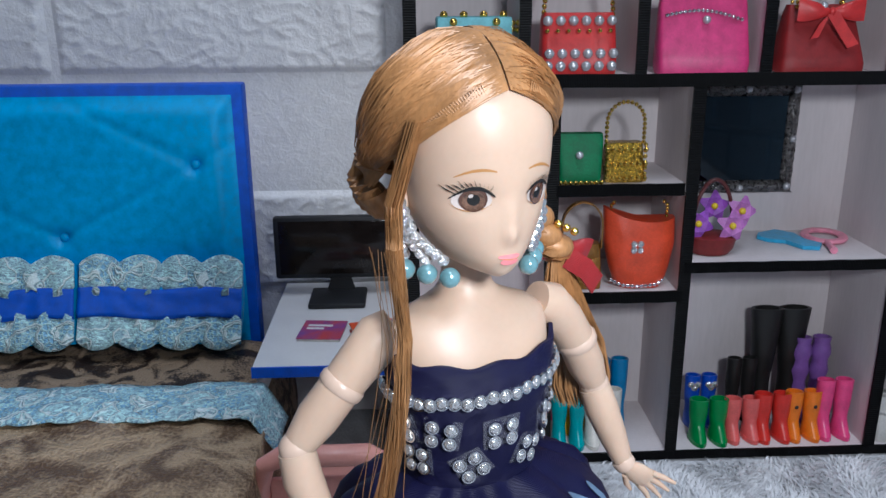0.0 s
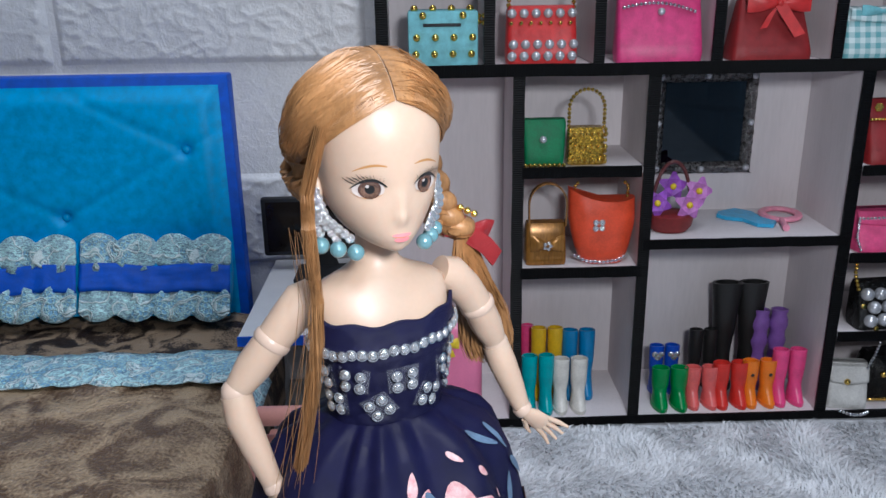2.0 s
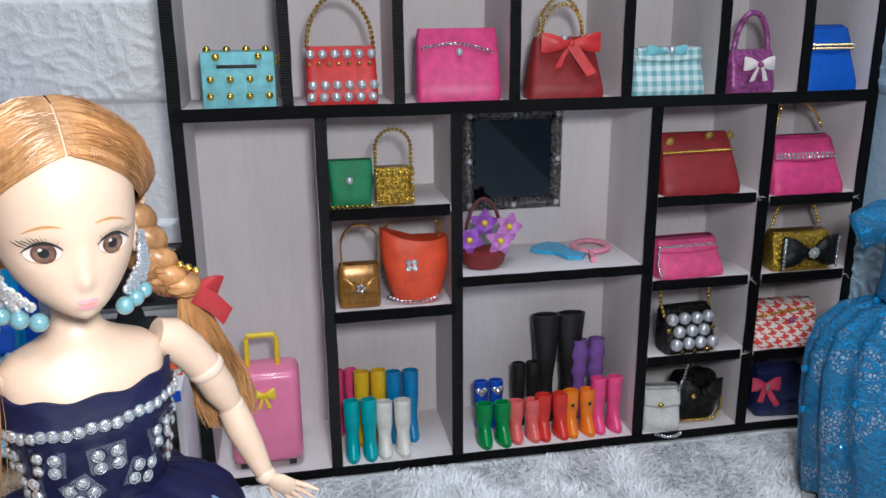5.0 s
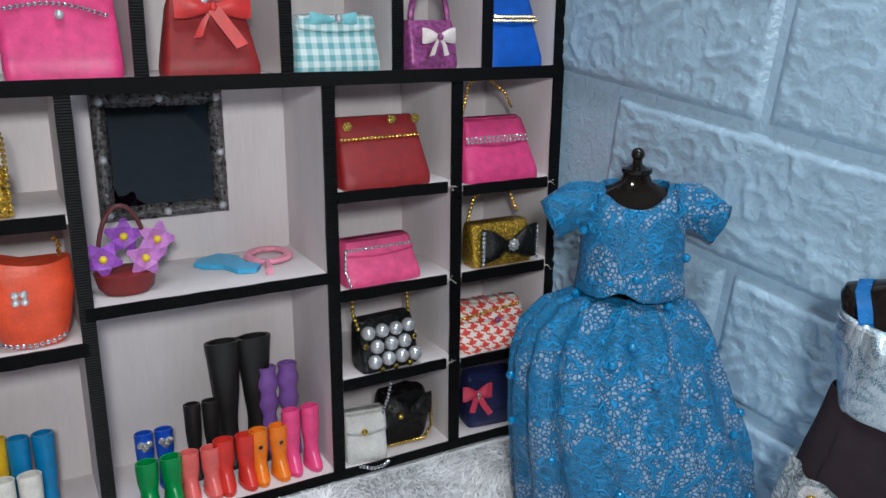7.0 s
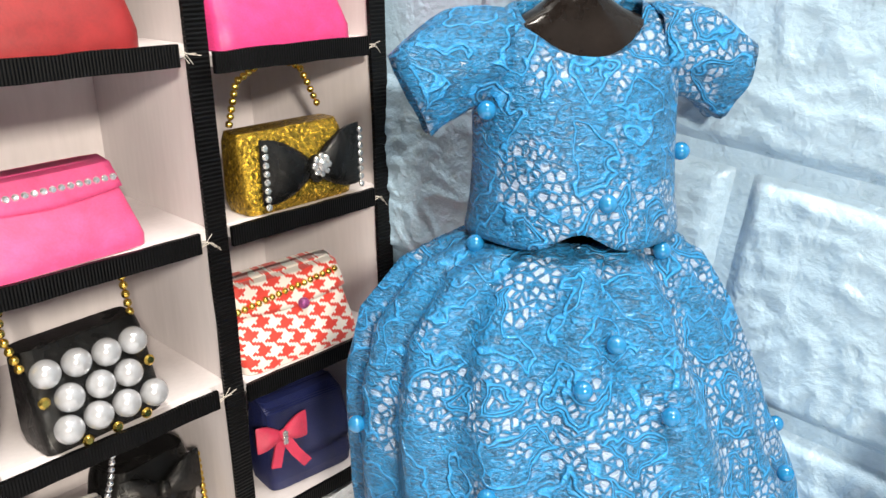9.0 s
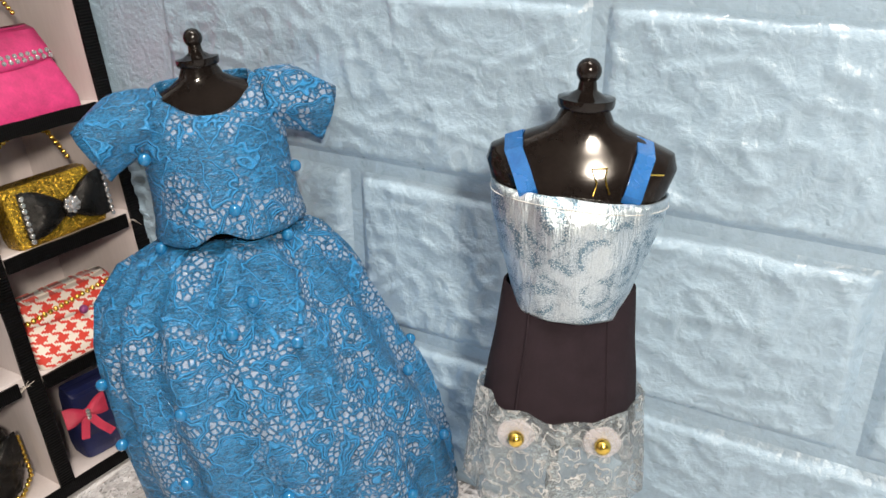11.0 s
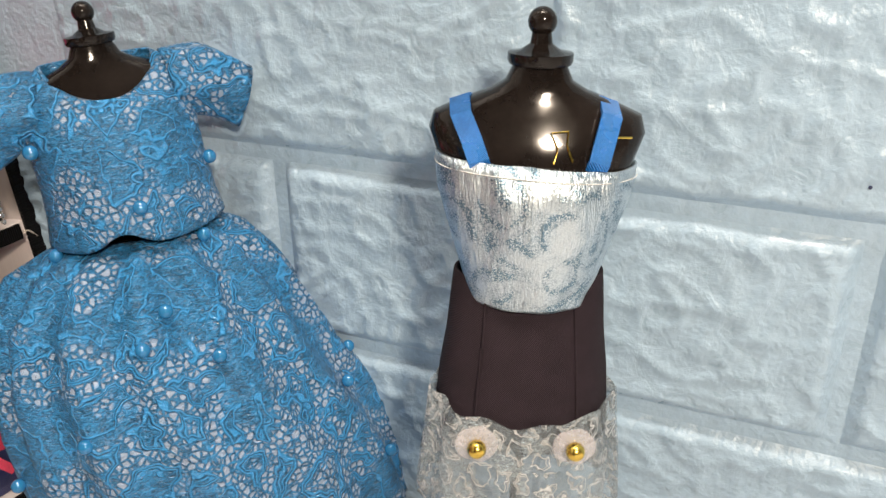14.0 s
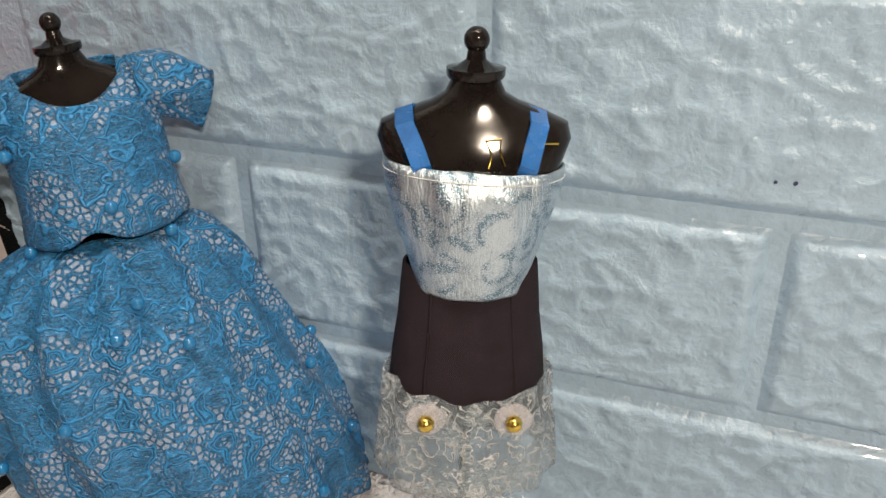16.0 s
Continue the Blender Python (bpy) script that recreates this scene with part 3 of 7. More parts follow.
def flap(parent, material, wt, wb, h, db, dt, lean, f0, f1, v=0.35, name="flap", label=""):
    """A flap from the top edge down the front, to f0 of the height."""
    bm = bmesh.new()
    n, rows = 12, []
    for j in range(7):
        ring = []
        for i in range(n + 1):
            s = i / n * 2 - 1
            low = f0 + (f1 - f0) * abs(s) ** 1.6 * v
            f = 1.0 - (1.0 - low) * j / 6
            w = (wb + (wt - wb) * f) / 2 * 0.985
            y = front_at(f, db, dt, lean) * 1.0 - 0.0010 - 0.0006 * math.sin(math.pi * j / 6)
            if j == 0:
                y = db / 2 + lean
            ring.append(Vector((s * w, y, h * f + (0.0006 if j < 2 else 0))))
        rows.append(ring)
    loft(bm, rows, closed=False)
    out = part(name, bm, material, parent, label)
    so = out.modifiers.new("thick", "SOLIDIFY")
    so.thickness = 0.0006
    return out


def clutch(x0, x1, z, h, material, label, taper=0.82, depth=0.020, top=0.006, lean=0.006, y=0.4475, turn=0.0, flap_to=0.55, flap_mat=None):
    w = x1 - x0
    b = thing("clutch_bag", pose((x0 + x1) / 2, y, z, 0, 0, turn), label, "bag", BAGS)
    part("body", wedge(bmesh.new(), w, w * taper, h, depth, top, lean), material, b)
    if flap_to:
        flap(b, flap_mat or material, w * taper, w, h, depth, top, lean, flap_to, flap_to + 0.2)
    return b, (w, w * taper, h, depth, top, lean)


def on_front(spec, s, f, out=0.0012):
    """A place on the front of a clutch: s from -1 to 1 across, f the share of the height."""
    wb, wt, h, db, dt, lean = spec
    return Vector((s * (wb + (wt - wb) * f) / 2, front_at(f, db, dt, lean) - out, h * f))


def chain_across(b, spec, f0, f1, r, material, name="bead_chain", sag=0.0, label="", s=0.98):
    pts = [on_front(spec, -s + 2 * s * i / 16, f0 + (f1 - f0) * i / 16 - sag * math.sin(math.pi * i / 16), 0.0014) for i in range(17)]
    part(name, beads(bmesh.new(), pts, r), material, b, label)


def gems_across(b, spec, f, n, mesh, rows=1, gap=0.07, s=0.92, name="rhinestone"):
    for k in range(rows):
        for i in range(n):
            p = on_front(spec, -s + 2 * s * i / (n - 1), f + k * gap, 0.0013)
            part(name, mesh, None, b, at=facing(p, (0, -1, 0.25)))


def handle(b, pts, r, material, name="handle", chain=False, label=""):
    bm = bmesh.new()
    beads(bm, pts, r) if chain else tube(bm, pts, r, 8)
    part(name, bm, material, b, label)


def bow(parent, c, w, h, material, tails=True, name="bow", label="", knot=None):
    """Two puffed loops, a knot and tails, facing -y."""
    bm = bmesh.new()
    c = Vector(c)
    for s in (-1, 1):
        rings = []
        for k in range(8):
            f = k / 7
            hh = h / 2 * (0.22 + 0.78 * math.sin(f * math.pi * 0.55))
            dd = 0.16 * h * math.sin(math.pi * min(1, f * 1.02 + 0.05)) + 0.0004
            cx = c.x + s * w / 2 * f
            rings.append([Vector((cx, c.y + dd * math.cos(a), c.z + hh * math.sin(a) + 0.08 * h * f)) for a in [2 * math.pi * i / 14 for i in range(14)]])
        loft(bm, rings)
        if tails:
            strip(bm, [c + Vector((0, -0.0004, 0)), c + Vector((s * w * 0.13, -0.0012, -h * 0.5)), c + Vector((s * w * 0.22, -0.0006, -h * 1.15))], [h * 0.12, h * 0.28, h * 0.36], (1, 0, 0.2), 0.0003)
    ball(bm, c + Vector((0, -0.08 * h, 0)), h * 0.2, 10, 8, scale=(0.8, 0.7, 1.1))
    out = part(name, bm, material, parent, label)
    return out


TOPZ = RAIL_Z + BZ
# teal studded box bag
b = thing("box_bag", pose(0.0555, 0.4490, TOPZ), "pale teal felt box bag covered with gold stud beads", "bag", BAGS)
bm = bmesh.new()
box(bm, (-0.0185, 0, 0), (0.0185, 0.024, 0.0285), 0.0012)
part("body", bm, M_TEAL, b)
bm = bmesh.new()
box(bm, (-0.0105, -0.0004, 0.0205), (0.0095, 0.002, 0.0222), 0.0002)
part("slot", bm, M_BLACK_MATT, b, "dark opening slit")
STUD = ball_mesh("stud", 0.0020, M_GOLD, 12, 8)
for i in range(4):
    for j in range(2):
        part("stud", STUD, None, b, at=pose(-0.0145 + 0.0098 * i + 0.0006 * (j % 2), -0.0006, 0.0065 + 0.0085 * j))
    part("stud", STUD, None, b, at=pose(-0.0150 + 0.0098 * i, 0.004, 0.0295))
for sx in (-0.0105, 0.0105):
    part("stud", STUD, None, b, at=pose(sx, -0.0006, 0.0262))
part("bead_clasp", beads(bmesh.new(), [(0.0190, 0.004, 0.0255), (0.0255, 0.006, 0.0255)], 0.0015), M_GOLD, b)
part("bead_clasp", beads(bmesh.new(), [(0.0190, 0.004, 0.0225), (0.0250, 0.006, 0.0215)], 0.0015), M_GOLD, b)

# red bag with pearl rows and a ring handle
b = thing("pearl_bag", pose(0.1085, 0.4495, TOPZ), "red satin bag with white pearl rows and a gold handle", "bag", BAGS)
part("body", wedge(bmesh.new(), 0.0385, 0.0365, 0.0300, 0.020, 0.012, 0.003), M_RED_B, b)
for j, (z, n, off) in enumerate(((0.0045, 6, 0), (0.0105, 6, 0.003), (0.0262, 6, 0.001))):
    for i in range(n):
        y = front_at(z / 0.03, 0.020, 0.012, 0.003) - 0.0010
        part("pearl", PEARL_A, None, b, at=pose(-0.0165 + 0.0064 * i + off * 0.3, y, z))
part("gold_trim", beads(bmesh.new(), [(-0.017, 0.0005, 0.0215), (0.017, 0.0005, 0.0215)], 0.0011, 0.0052), M_GOLD, b)
handle(b, arc((0, 0.011, 0.0290), 0.0175, 0.0270, 0, 180, 26), 0.0013, M_GOLD, chain=True)

# pink clutch with silver chain
b, s = clutch(0.1480, 0.2010 - 0.006, TOPZ, 0.0385, M_PINK, "hot pink satin clutch with silver chain and pearl drop", 0.93, 0.018, 0.006, 0.005, flap_to=0.0)
chain_across(b, s, 0.74, 0.66, 0.0011, M_SILVER, sag=-0.09, s=0.88)
part("pearl_drop", PEARL_B, None, b, at=Matrix.Translation(on_front(s, 0, 0.68, 0.002)))

# red handbag with bow and gold ring handles
b = thing("handbag", pose(0.2330, 0.4490, TOPZ), "red leatherette handbag with satin bow and gold ring handles", "bag", BAGS)
part("body", wedge(bmesh.new(), 0.0450, 0.0330, 0.0330, 0.022, 0.008, 0.005), M_RED, b)
bow(b, (0.001, 0.0035, 0.0295), 0.034, 0.011, M_RED_B)
strip_bm = bmesh.new()
strip(strip_bm, [(0.001, 0.002, 0.029), (0.006, 0.0015, 0.022), (0.0125, 0.0005, 0.013)], 0.0058, (1, 0, 0.4))
part("ribbon_tail", strip_bm, M_RED_B, b)
handle(b, arc((-0.002, 0.010, 0.0340), 0.0118, 0.0165, -10, 190, 26), 0.0011, M_GOLD, chain=True)
handle(b, arc((-0.002, 0.014, 0.0350), 0.0126, 0.0190, -10, 190, 26), 0.0011, M_GOLD, chain=True)
part("pearl_button", PEARL_B, None, b, at=pose(-0.003, 0.004, 0.0325))

# gingham clutch
b, s = clutch(0.2705, 0.3150, TOPZ, 0.0265, M_GINGHAM, "teal and white gingham clutch with a ribbon bow on its flap", 0.86, 0.018, 0.009, 0.003, flap_to=0.70)
bow(b, on_front(s, -0.1, 0.93, 0.002), 0.024, 0.006, M_TEAL, False)
part("pearl_button", PEARL_B, None, b, at=Matrix.Translation(on_front(s, 0.02, 0.95, 0.003)))

# small purple bag with cream bow
b = thing("mini_bag", pose(0.3445, 0.4485, TOPZ), "small purple glitter bag with a cream satin bow and arched handle", "bag", BAGS)
part("body", wedge(bmesh.new(), 0.0285, 0.0265, 0.0245, 0.016, 0.009, 0.002), M_PURPLE, b)
bow(b, (0.001, -0.001, 0.0165), 0.019, 0.008, M_RIBBON_W)
part("jewel", ball_mesh("jewel", 0.0017, M_PURPLE), None, b, at=pose(0.001, -0.0026, 0.0165))
handle(b, arc((0, 0.008, 0.0235), 0.0105, 0.0215, 0, 180, 18), 0.0017, M_PURPLE)

# blue clutch with glitter band
b, s = clutch(0.3765, 0.4135, TOPZ, 0.0370, M_BLUE, "royal blue cloth clutch with a gold and silver glitter band", 0.70, 0.022, 0.006, 0.006, flap_to=0.58)
bm = bmesh.new()
for i in range(17):
    for j in range(2):
        ball(bm, on_front(s, -0.98 + 1.96 * i / 16, 0.66 + 0.055 * j, 0.0022), 0.0010, 6, 4, mi=(i + j) % 2)
part("glitter_band", bm, [M_GOLD, M_SILVER], b)

# green pouch and gold basket
UP = 0.1560 + BZ
b, s = clutch(0.1000, 0.1215, UP, 0.0255, M_GREEN, "green satin pouch with a pearl button and gold bead hem", 1.14, 0.014, 0.009, 0.002, flap_to=0.0)
part("pearl_button", PEARL_B, None, b, at=Matrix.Translation(on_front(s, -0.1, 0.60, 0.0022)))
part("bead_hem", beads(bmesh.new(), [(-0.0110, -0.0016, 0.0014), (0.0125, -0.0016, 0.0014)], 0.0013), M_GOLD, b)
b = thing("basket_bag", pose(0.1345, 0.4500, UP), "gold beaded basket bag with an arched bead handle", "bag", BAGS)
part("body", wedge(bmesh.new(), 0.0210, 0.0190, 0.0205, 0.014, 0.010, 0.001), M_GLITTER, b)
for j in range(3):
    part("bead_row", beads(bmesh.new(), [(-0.0100, -0.0008, 0.0028 + 0.0075 * j), (0.0100, -0.0008, 0.0028 + 0.0075 * j)], 0.0013, 0.0033), M_GOLD, b)
for sx in (-1, 1):
    part("bead_row", beads(bmesh.new(), [(sx * 0.0098, -0.0006, 0.002), (sx * 0.0098, 0.0006, 0.020)], 0.0012, 0.003), M_GOLD, b)
handle(b, [(-0.0098, 0.005, 0.019)] + arc((0, 0.005, 0.031), 0.0098, 0.0105, 180, 0, 16) + [(0.0098, 0.005, 0.019)], 0.00115, M_GOLD, chain=True)

# bronze bag and orange bag
MID = 0.0970 + BZ
b = thing("satin_bag", pose(0.1135, 0.4500, MID), "bronze satin bag with a bow, clear brooch and wide looped handle", "bag", BAGS)
part("body", wedge(bmesh.new(), 0.0240, 0.0225, 0.0240, 0.016, 0.010, 0.002), M_BROWNGOLD, b)
bow(b, (0.0, -0.0008, 0.0130), 0.019, 0.010, M_BROWNGOLD, False)
for a in range(5):
    part("rhinestone", GEM_A, None, b, at=facing((0.0018 * math.cos(a * 1.257), -0.0032, 0.0130 + 0.0018 * math.sin(a * 1.257)), (0, -1, 0.2)))
bm = bmesh.new()
strip(bm, [(-0.0095, 0.007, 0.022)] + arc((0.001, 0.007, 0.035), 0.0108, 0.0125, 180, 0, 14) + [(0.0115, 0.007, 0.022)], 0.0040, (0, 1, 0), 0.0004)
part("handle", bm, M_BROWNGOLD, b)
BROOCH = gem_mesh("brooch_gem", 0.0018, M_GEM)
b = thing("round_bag", pose(0.1455, 0.4490, MID), "orange-red satin bag with a rhinestone brooch and silver bead hem", "bag", BAGS)
bm = bmesh.new()
rings = []
for k in range(13):
    f = k / 12
    w = 0.0190 * (0.62 + 0.40 * min(1.0, f / 0.62) ** 0.6)
    d = 0.0095 * (0.75 + 0.35 * math.sin(math.pi * min(1, 0.1 + f * 0.8)))
    ring = ellipse((0, 0.0105, 0.0415 * f), w, d, 28, power=2.6)
    for p in ring:
        p.z += (0.0030 * -p.x / 0.019 - 0.0042 * (1 - (p.x / 0.019) ** 2)) * f ** 3
        p.x += 0.0016 * (1 - f)
        p.y += 0.0006 * noise.noise((p.x * 160, 0, p.z * 160))
    rings.append(ring)
loft(bm, rings)
part("body", bm, M_ORANGE, b)
for i in range(2):
    for j in range(2):
        part("rhinestone", BROOCH, None, b, at=facing((-0.0045 + 0.0036 * i, -0.0004, 0.0225 + 0.0034 * j), (0, -1, 0.2)))
part("bead_hem", beads(bmesh.new(), [(-0.0150, 0.0045, 0.0045), (-0.009, 0.0022, 0.0022), (0, 0.0012, 0.0015), (0.009, 0.0022, 0.0022), (0.0150, 0.0045, 0.0045)], 0.0012), M_SILVER, b)
for sx in (-1, 1):
    handle(b, [(sx * 0.0150, 0.010, 0.036), (sx * 0.0155, 0.010, 0.0445), (sx * 0.0135, 0.011, 0.0465)], 0.0011, M_GOLD, "strap_end", chain=True)

# red clutch with gold chain
C1 = 0.1545 + BZ
b, s = clutch(0.2895, 0.3405, C1, 0.0340, M_RED, "dark red leatherette clutch with gold chain and flower studs", 0.84, 0.024, 0.006, 0.009, 0.4405, flap_to=0.0)
chain_across(b, s, 0.70, 0.72, 0.0010, M_GOLD, "gold_chain")
for q in (-0.80, 0.35, 0.98):
    bm = bmesh.new()
    for k in range(6):
        ball(bm, (0.0016 * math.cos(k * 1.047), 0, 0.0016 * math.sin(k * 1.047)), 0.0011, 6, 5, scale=(1, 0.5, 1))
    ball(bm, (0, 0, 0), 0.0012, 8, 6, scale=(1, 0.7, 1))
    part("flower_stud", bm, M_GOLD, b, at=Matrix.Translation(on_front(s, q, 0.95 if q > -0.5 else 0.88, 0.0016)))
# pink clutches
b, s = clutch(0.3600, 0.4090, 0.1515 + BZ, 0.0330, M_PINK, "hot pink satin clutch with double rhinestones and gold chain", 0.76, 0.024, 0.006, 0.009, 0.4405, flap_to=0.55)
gems_across(b, s, 0.63, 15, GEM_A, 2, 0.06)
handle(b, [(-0.018, 0.018, 0.036), (-0.012, 0.022, 0.052), (0.000, 0.022, 0.054), (0.010, 0.020, 0.046), (0.014, 0.018, 0.037)], 0.0010, M_GOLD, "chain_strap", chain=True)
b, s = clutch(0.2905, 0.3355, 0.1035 + BZ, 0.0220, M_PINK_B, "bright pink satin clutch with a rhinestone strip along its flap", 0.86, 0.022, 0.008, 0.008, 0.4410, turn=3, flap_to=0.62)
gems_across(b, s, 0.80, 17, GEM_A)
part("side_chain", beads(bmesh.new(), [(-0.0225, 0.004, 0.020), (-0.0232, 0.003, 0.009), (-0.0220, -0.001, 0.002)], 0.0009), M_SILVER, b)

# black bag with pearls
b = thing("pearl_bag", pose(0.3155, 0.4415, 0.0545 + BZ, 0, 0, 4), "black satin bag studded with white pearls, gold chain handle", "bag", BAGS)
part("body", wedge(bmesh.new(), 0.0350, 0.0335, 0.0275, 0.018, 0.010, 0.004), M_BLACKSATIN, b)
rr = random.Random(3)
for z, x0, n in ((0.0218, -0.0125, 4), (0.0143, -0.0085, 3), (0.0068, -0.0112, 4)):
    for i in range(n):
        x = x0 + 0.0082 * i + rr.uniform(-0.0003, 0.0003)
        part("pearl", PEARL_C, None, b, at=pose(x, front_at(z / 0.0275, 0.018, 0.010, 0.004) - 0.0018, z + rr.uniform(-0.0003, 0.0003)))
GOLD_GEM = gem_mesh("gold_gem", 0.0016, M_GOLD)
for p in ((-0.0148, 0.0148), (0.0150, 0.0150), (-0.0072, 0.0016), (0.0012, 0.0016), (0.0100, 0.0018)):
    part("jewel", GOLD_GEM, None, b, at=facing((p[0], front_at(p[1] / 0.0275, 0.018, 0.010, 0.004) - 0.0008, p[1]), (0, -1, 0.2)))
handle(b, [(-0.0180, 0.006, 0.0250), (-0.0200, 0.008, 0.0340), (-0.0185, 0.010, 0.0440)], 0.00125, M_GOLD, "chain_handle", chain=True)
handle(b, [(0.0150, 0.010, 0.0280), (0.0150, 0.012, 0.0400), (0.0100, 0.014, 0.0450), (0.0045, 0.014, 0.0462)], 0.00125, M_GOLD, "chain_handle", chain=True)

# gold glitter bag with black bow
b = thing("evening_bag", pose(0.3860, 0.4425, 0.1030 + BZ), "gold glitter evening bag with a black satin bow and rhinestone brooch", "bag", BAGS)
part("body", wedge(bmesh.new(), 0.0405, 0.0385, 0.0238, 0.016, 0.011, 0.003), M_GLITTER, b)
bow(b, (0.0010, -0.0025, 0.0120), 0.037, 0.0200, M_BLACKSATIN, False)
for a in range(8):
    part("rhinestone", GEM_A, None, b, at=facing((0.0010 + 0.0026 * math.cos(a * 0.785), -0.0068, 0.0135 + 0.0026 * math.sin(a * 0.785)), (0, -1, 0.2)))
part("rhinestone", gem_mesh("gem_big", 0.0019, M_GEM), None, b, at=facing((0.0010, -0.0072, 0.0135), (0, -1, 0.2)))
for sx in (-0.0165, 0.0190):
    for k in range(8):
        part("rhinestone", GEM_A, None, b, at=facing((sx, -0.0036, 0.0035 + 0.0025 * k), (0, -1, 0.1)))
handle(b, [(-0.020, 0.008, 0.027), (-0.014, 0.012, 0.038), (0.000, 0.014, 0.0440), (0.010, 0.013, 0.0400), (0.0145, 0.011, 0.028)], 0.00115, M_GOLD, "chain_handle", chain=True)

# houndstooth clutch
b, s = clutch(0.3590, 0.4040, 0.0525 + BZ, 0.0270, M_HOUND, "red and white houndstooth clutch with a gold bead chain", 0.90, 0.022, 0.009, 0.007, 0.4405, turn=-3, flap_to=0.58)
chain_across(b, s, 0.72, 0.86, 0.00125, M_GOLD, "gold_chain", s=0.95)
part("pearl_button", ball_mesh("purple_pearl", 0.0019, M_PURPLE), None, b, at=Matrix.Translation(on_front(s, 0.12, 0.62, 0.0028)))

# bottom row: white bag, black bag, navy bag
b, s = clutch(0.2890, 0.3130, BZ + 0.0003, 0.0280, M_WHITEBAG, "white satin mini bag with a gold round stud and silver chain", 0.95, 0.020, 0.008, 0.002, 0.4440, turn=-8, flap_to=0.55)
part("stud", STUD, None, b, at=Matrix.Translation(on_front(s, -0.1, 0.62, 0.0012)))
handle(b, [(0.010, 0.006, 0.026), (0.013, 0.005, 0.036), (0.0155, 0.006, 0.046)], 0.0010, M_SILVER, "chain_strap", chain=True)
handle(b, [(-0.006, -0.004, 0.0015), (0.000, -0.008, 0.0012), (0.006, -0.007, 0.0012), (0.011, -0.003, 0.0015)], 0.0010, M_SILVER, "chain_strap", chain=True)
b = thing("ruffled_bag", pose(0.3300, 0.4540, BZ + 0.0003), "black ruffled satin bag edged with gold chain", "bag", BAGS)
bm = bmesh.new()
rings = []
for k in range(10):
    f = k / 9
    ring = ellipse((0, 0.009, 0.031 * f), 0.0165 * (0.8 + 0.2 * math.sin(math.pi * f)), 0.0085 * (0.8 + 0.3 * math.sin(math.pi * f)), 32, power=3)
    for p in ring:
        p.y += 0.0016 * noise.noise((p.x * 260, 1, p.z * 120))
        p.z += 0.0016 * noise.noise((p.x * 260, 5, 1)) * f
    rings.append(ring)
loft(bm, rings)
part("body", bm, M_BLACKSATIN, b)
bow(b, (0.002, -0.0005, 0.022), 0.026, 0.014, M_BLACKSATIN, False)
part("stud", STUD, None, b, at=pose(-0.006, -0.003, 0.020))
part("gold_trim", beads(bmesh.new(), [(-0.015, -0.0002, 0.0016), (0.010, -0.0012, 0.0016), (0.0172, 0.003, 0.006), (0.0178, 0.006, 0.024)], 0.0011), M_GOLD, b)
b = thing("flap_bag", pose(0.3860, 0.4480, BZ + 0.0003, 0, 0, -6), "navy grosgrain bag tied with a coral ribbon bow", "bag", BAGS)
part("body", wedge(bmesh.new(), 0.0340, 0.0305, 0.0315, 0.020, 0.012, 0.003), M_NAVYBAG, b)
flap(b, M_NAVYBAG, 0.0305, 0.0340, 0.0315, 0.020, 0.012, 0.003, 0.30, 0.5)
bow(b, (-0.0130, -0.0015, 0.0240), 0.019, 0.010, M_RIBBON_PINK, False)
bm = bmesh.new()
strip(bm, [(-0.0125, -0.0018, 0.023), (-0.0090, -0.0024, 0.016), (-0.0045, -0.0020, 0.0095)], 0.0036, (1, 0, 0.5))
strip(bm, [(-0.0135, -0.0018, 0.023), (-0.0155, -0.0024, 0.017), (-0.0165, -0.0020, 0.0125)], 0.0036, (1, 0, -0.3))
part("ribbon_tail", bm, M_RIBBON_PINK, b)
for k in range(3):
    part("rhinestone", GEM_A, None, b, at=facing((-0.0130, -0.0038, 0.0222 + 0.0016 * k), (0, -1, 0)))

# ---- mirror, flowers, comb and hand mirror ----
mirror = thing("wall_mirror", pose(0.2160, BACK - 0.0004, 0.1715), "square mirror in an ornate dark silver frame with pearls", "mirror")
bm = bmesh.new()
box(bm, (-0.0245, -0.0032, -0.0245), (0.0245, -0.0012, 0.0245))
# near-black tint puts the dark room's reflection into the glass colour
M_MIRROR_DIMMED = bpy.data.materials.new("dimmed_mirror_glass")
M_MIRROR_DIMMED.use_nodes = True
M_MIRROR_DIMMED.node_tree.nodes["Principled BSDF"].inputs["Metallic"].default_value = 1.0
M_MIRROR_DIMMED.node_tree.nodes["Principled BSDF"].inputs["Roughness"].default_value = 0.04
M_MIRROR_DIMMED.node_tree.nodes["Principled BSDF"].inputs["Base Color"].default_value = (0.040, 0.048, 0.056, 1)
part("glass", bm, M_MIRROR_DIMMED, mirror)
M_ORNATE = mat("tarnished_silver", (0.26, 0.25, 0.25), 0.28, 0.85, 0.5, 500, 1800, 0.9, depth=0.0015, colour2=(0.02, 0.018, 0.018))
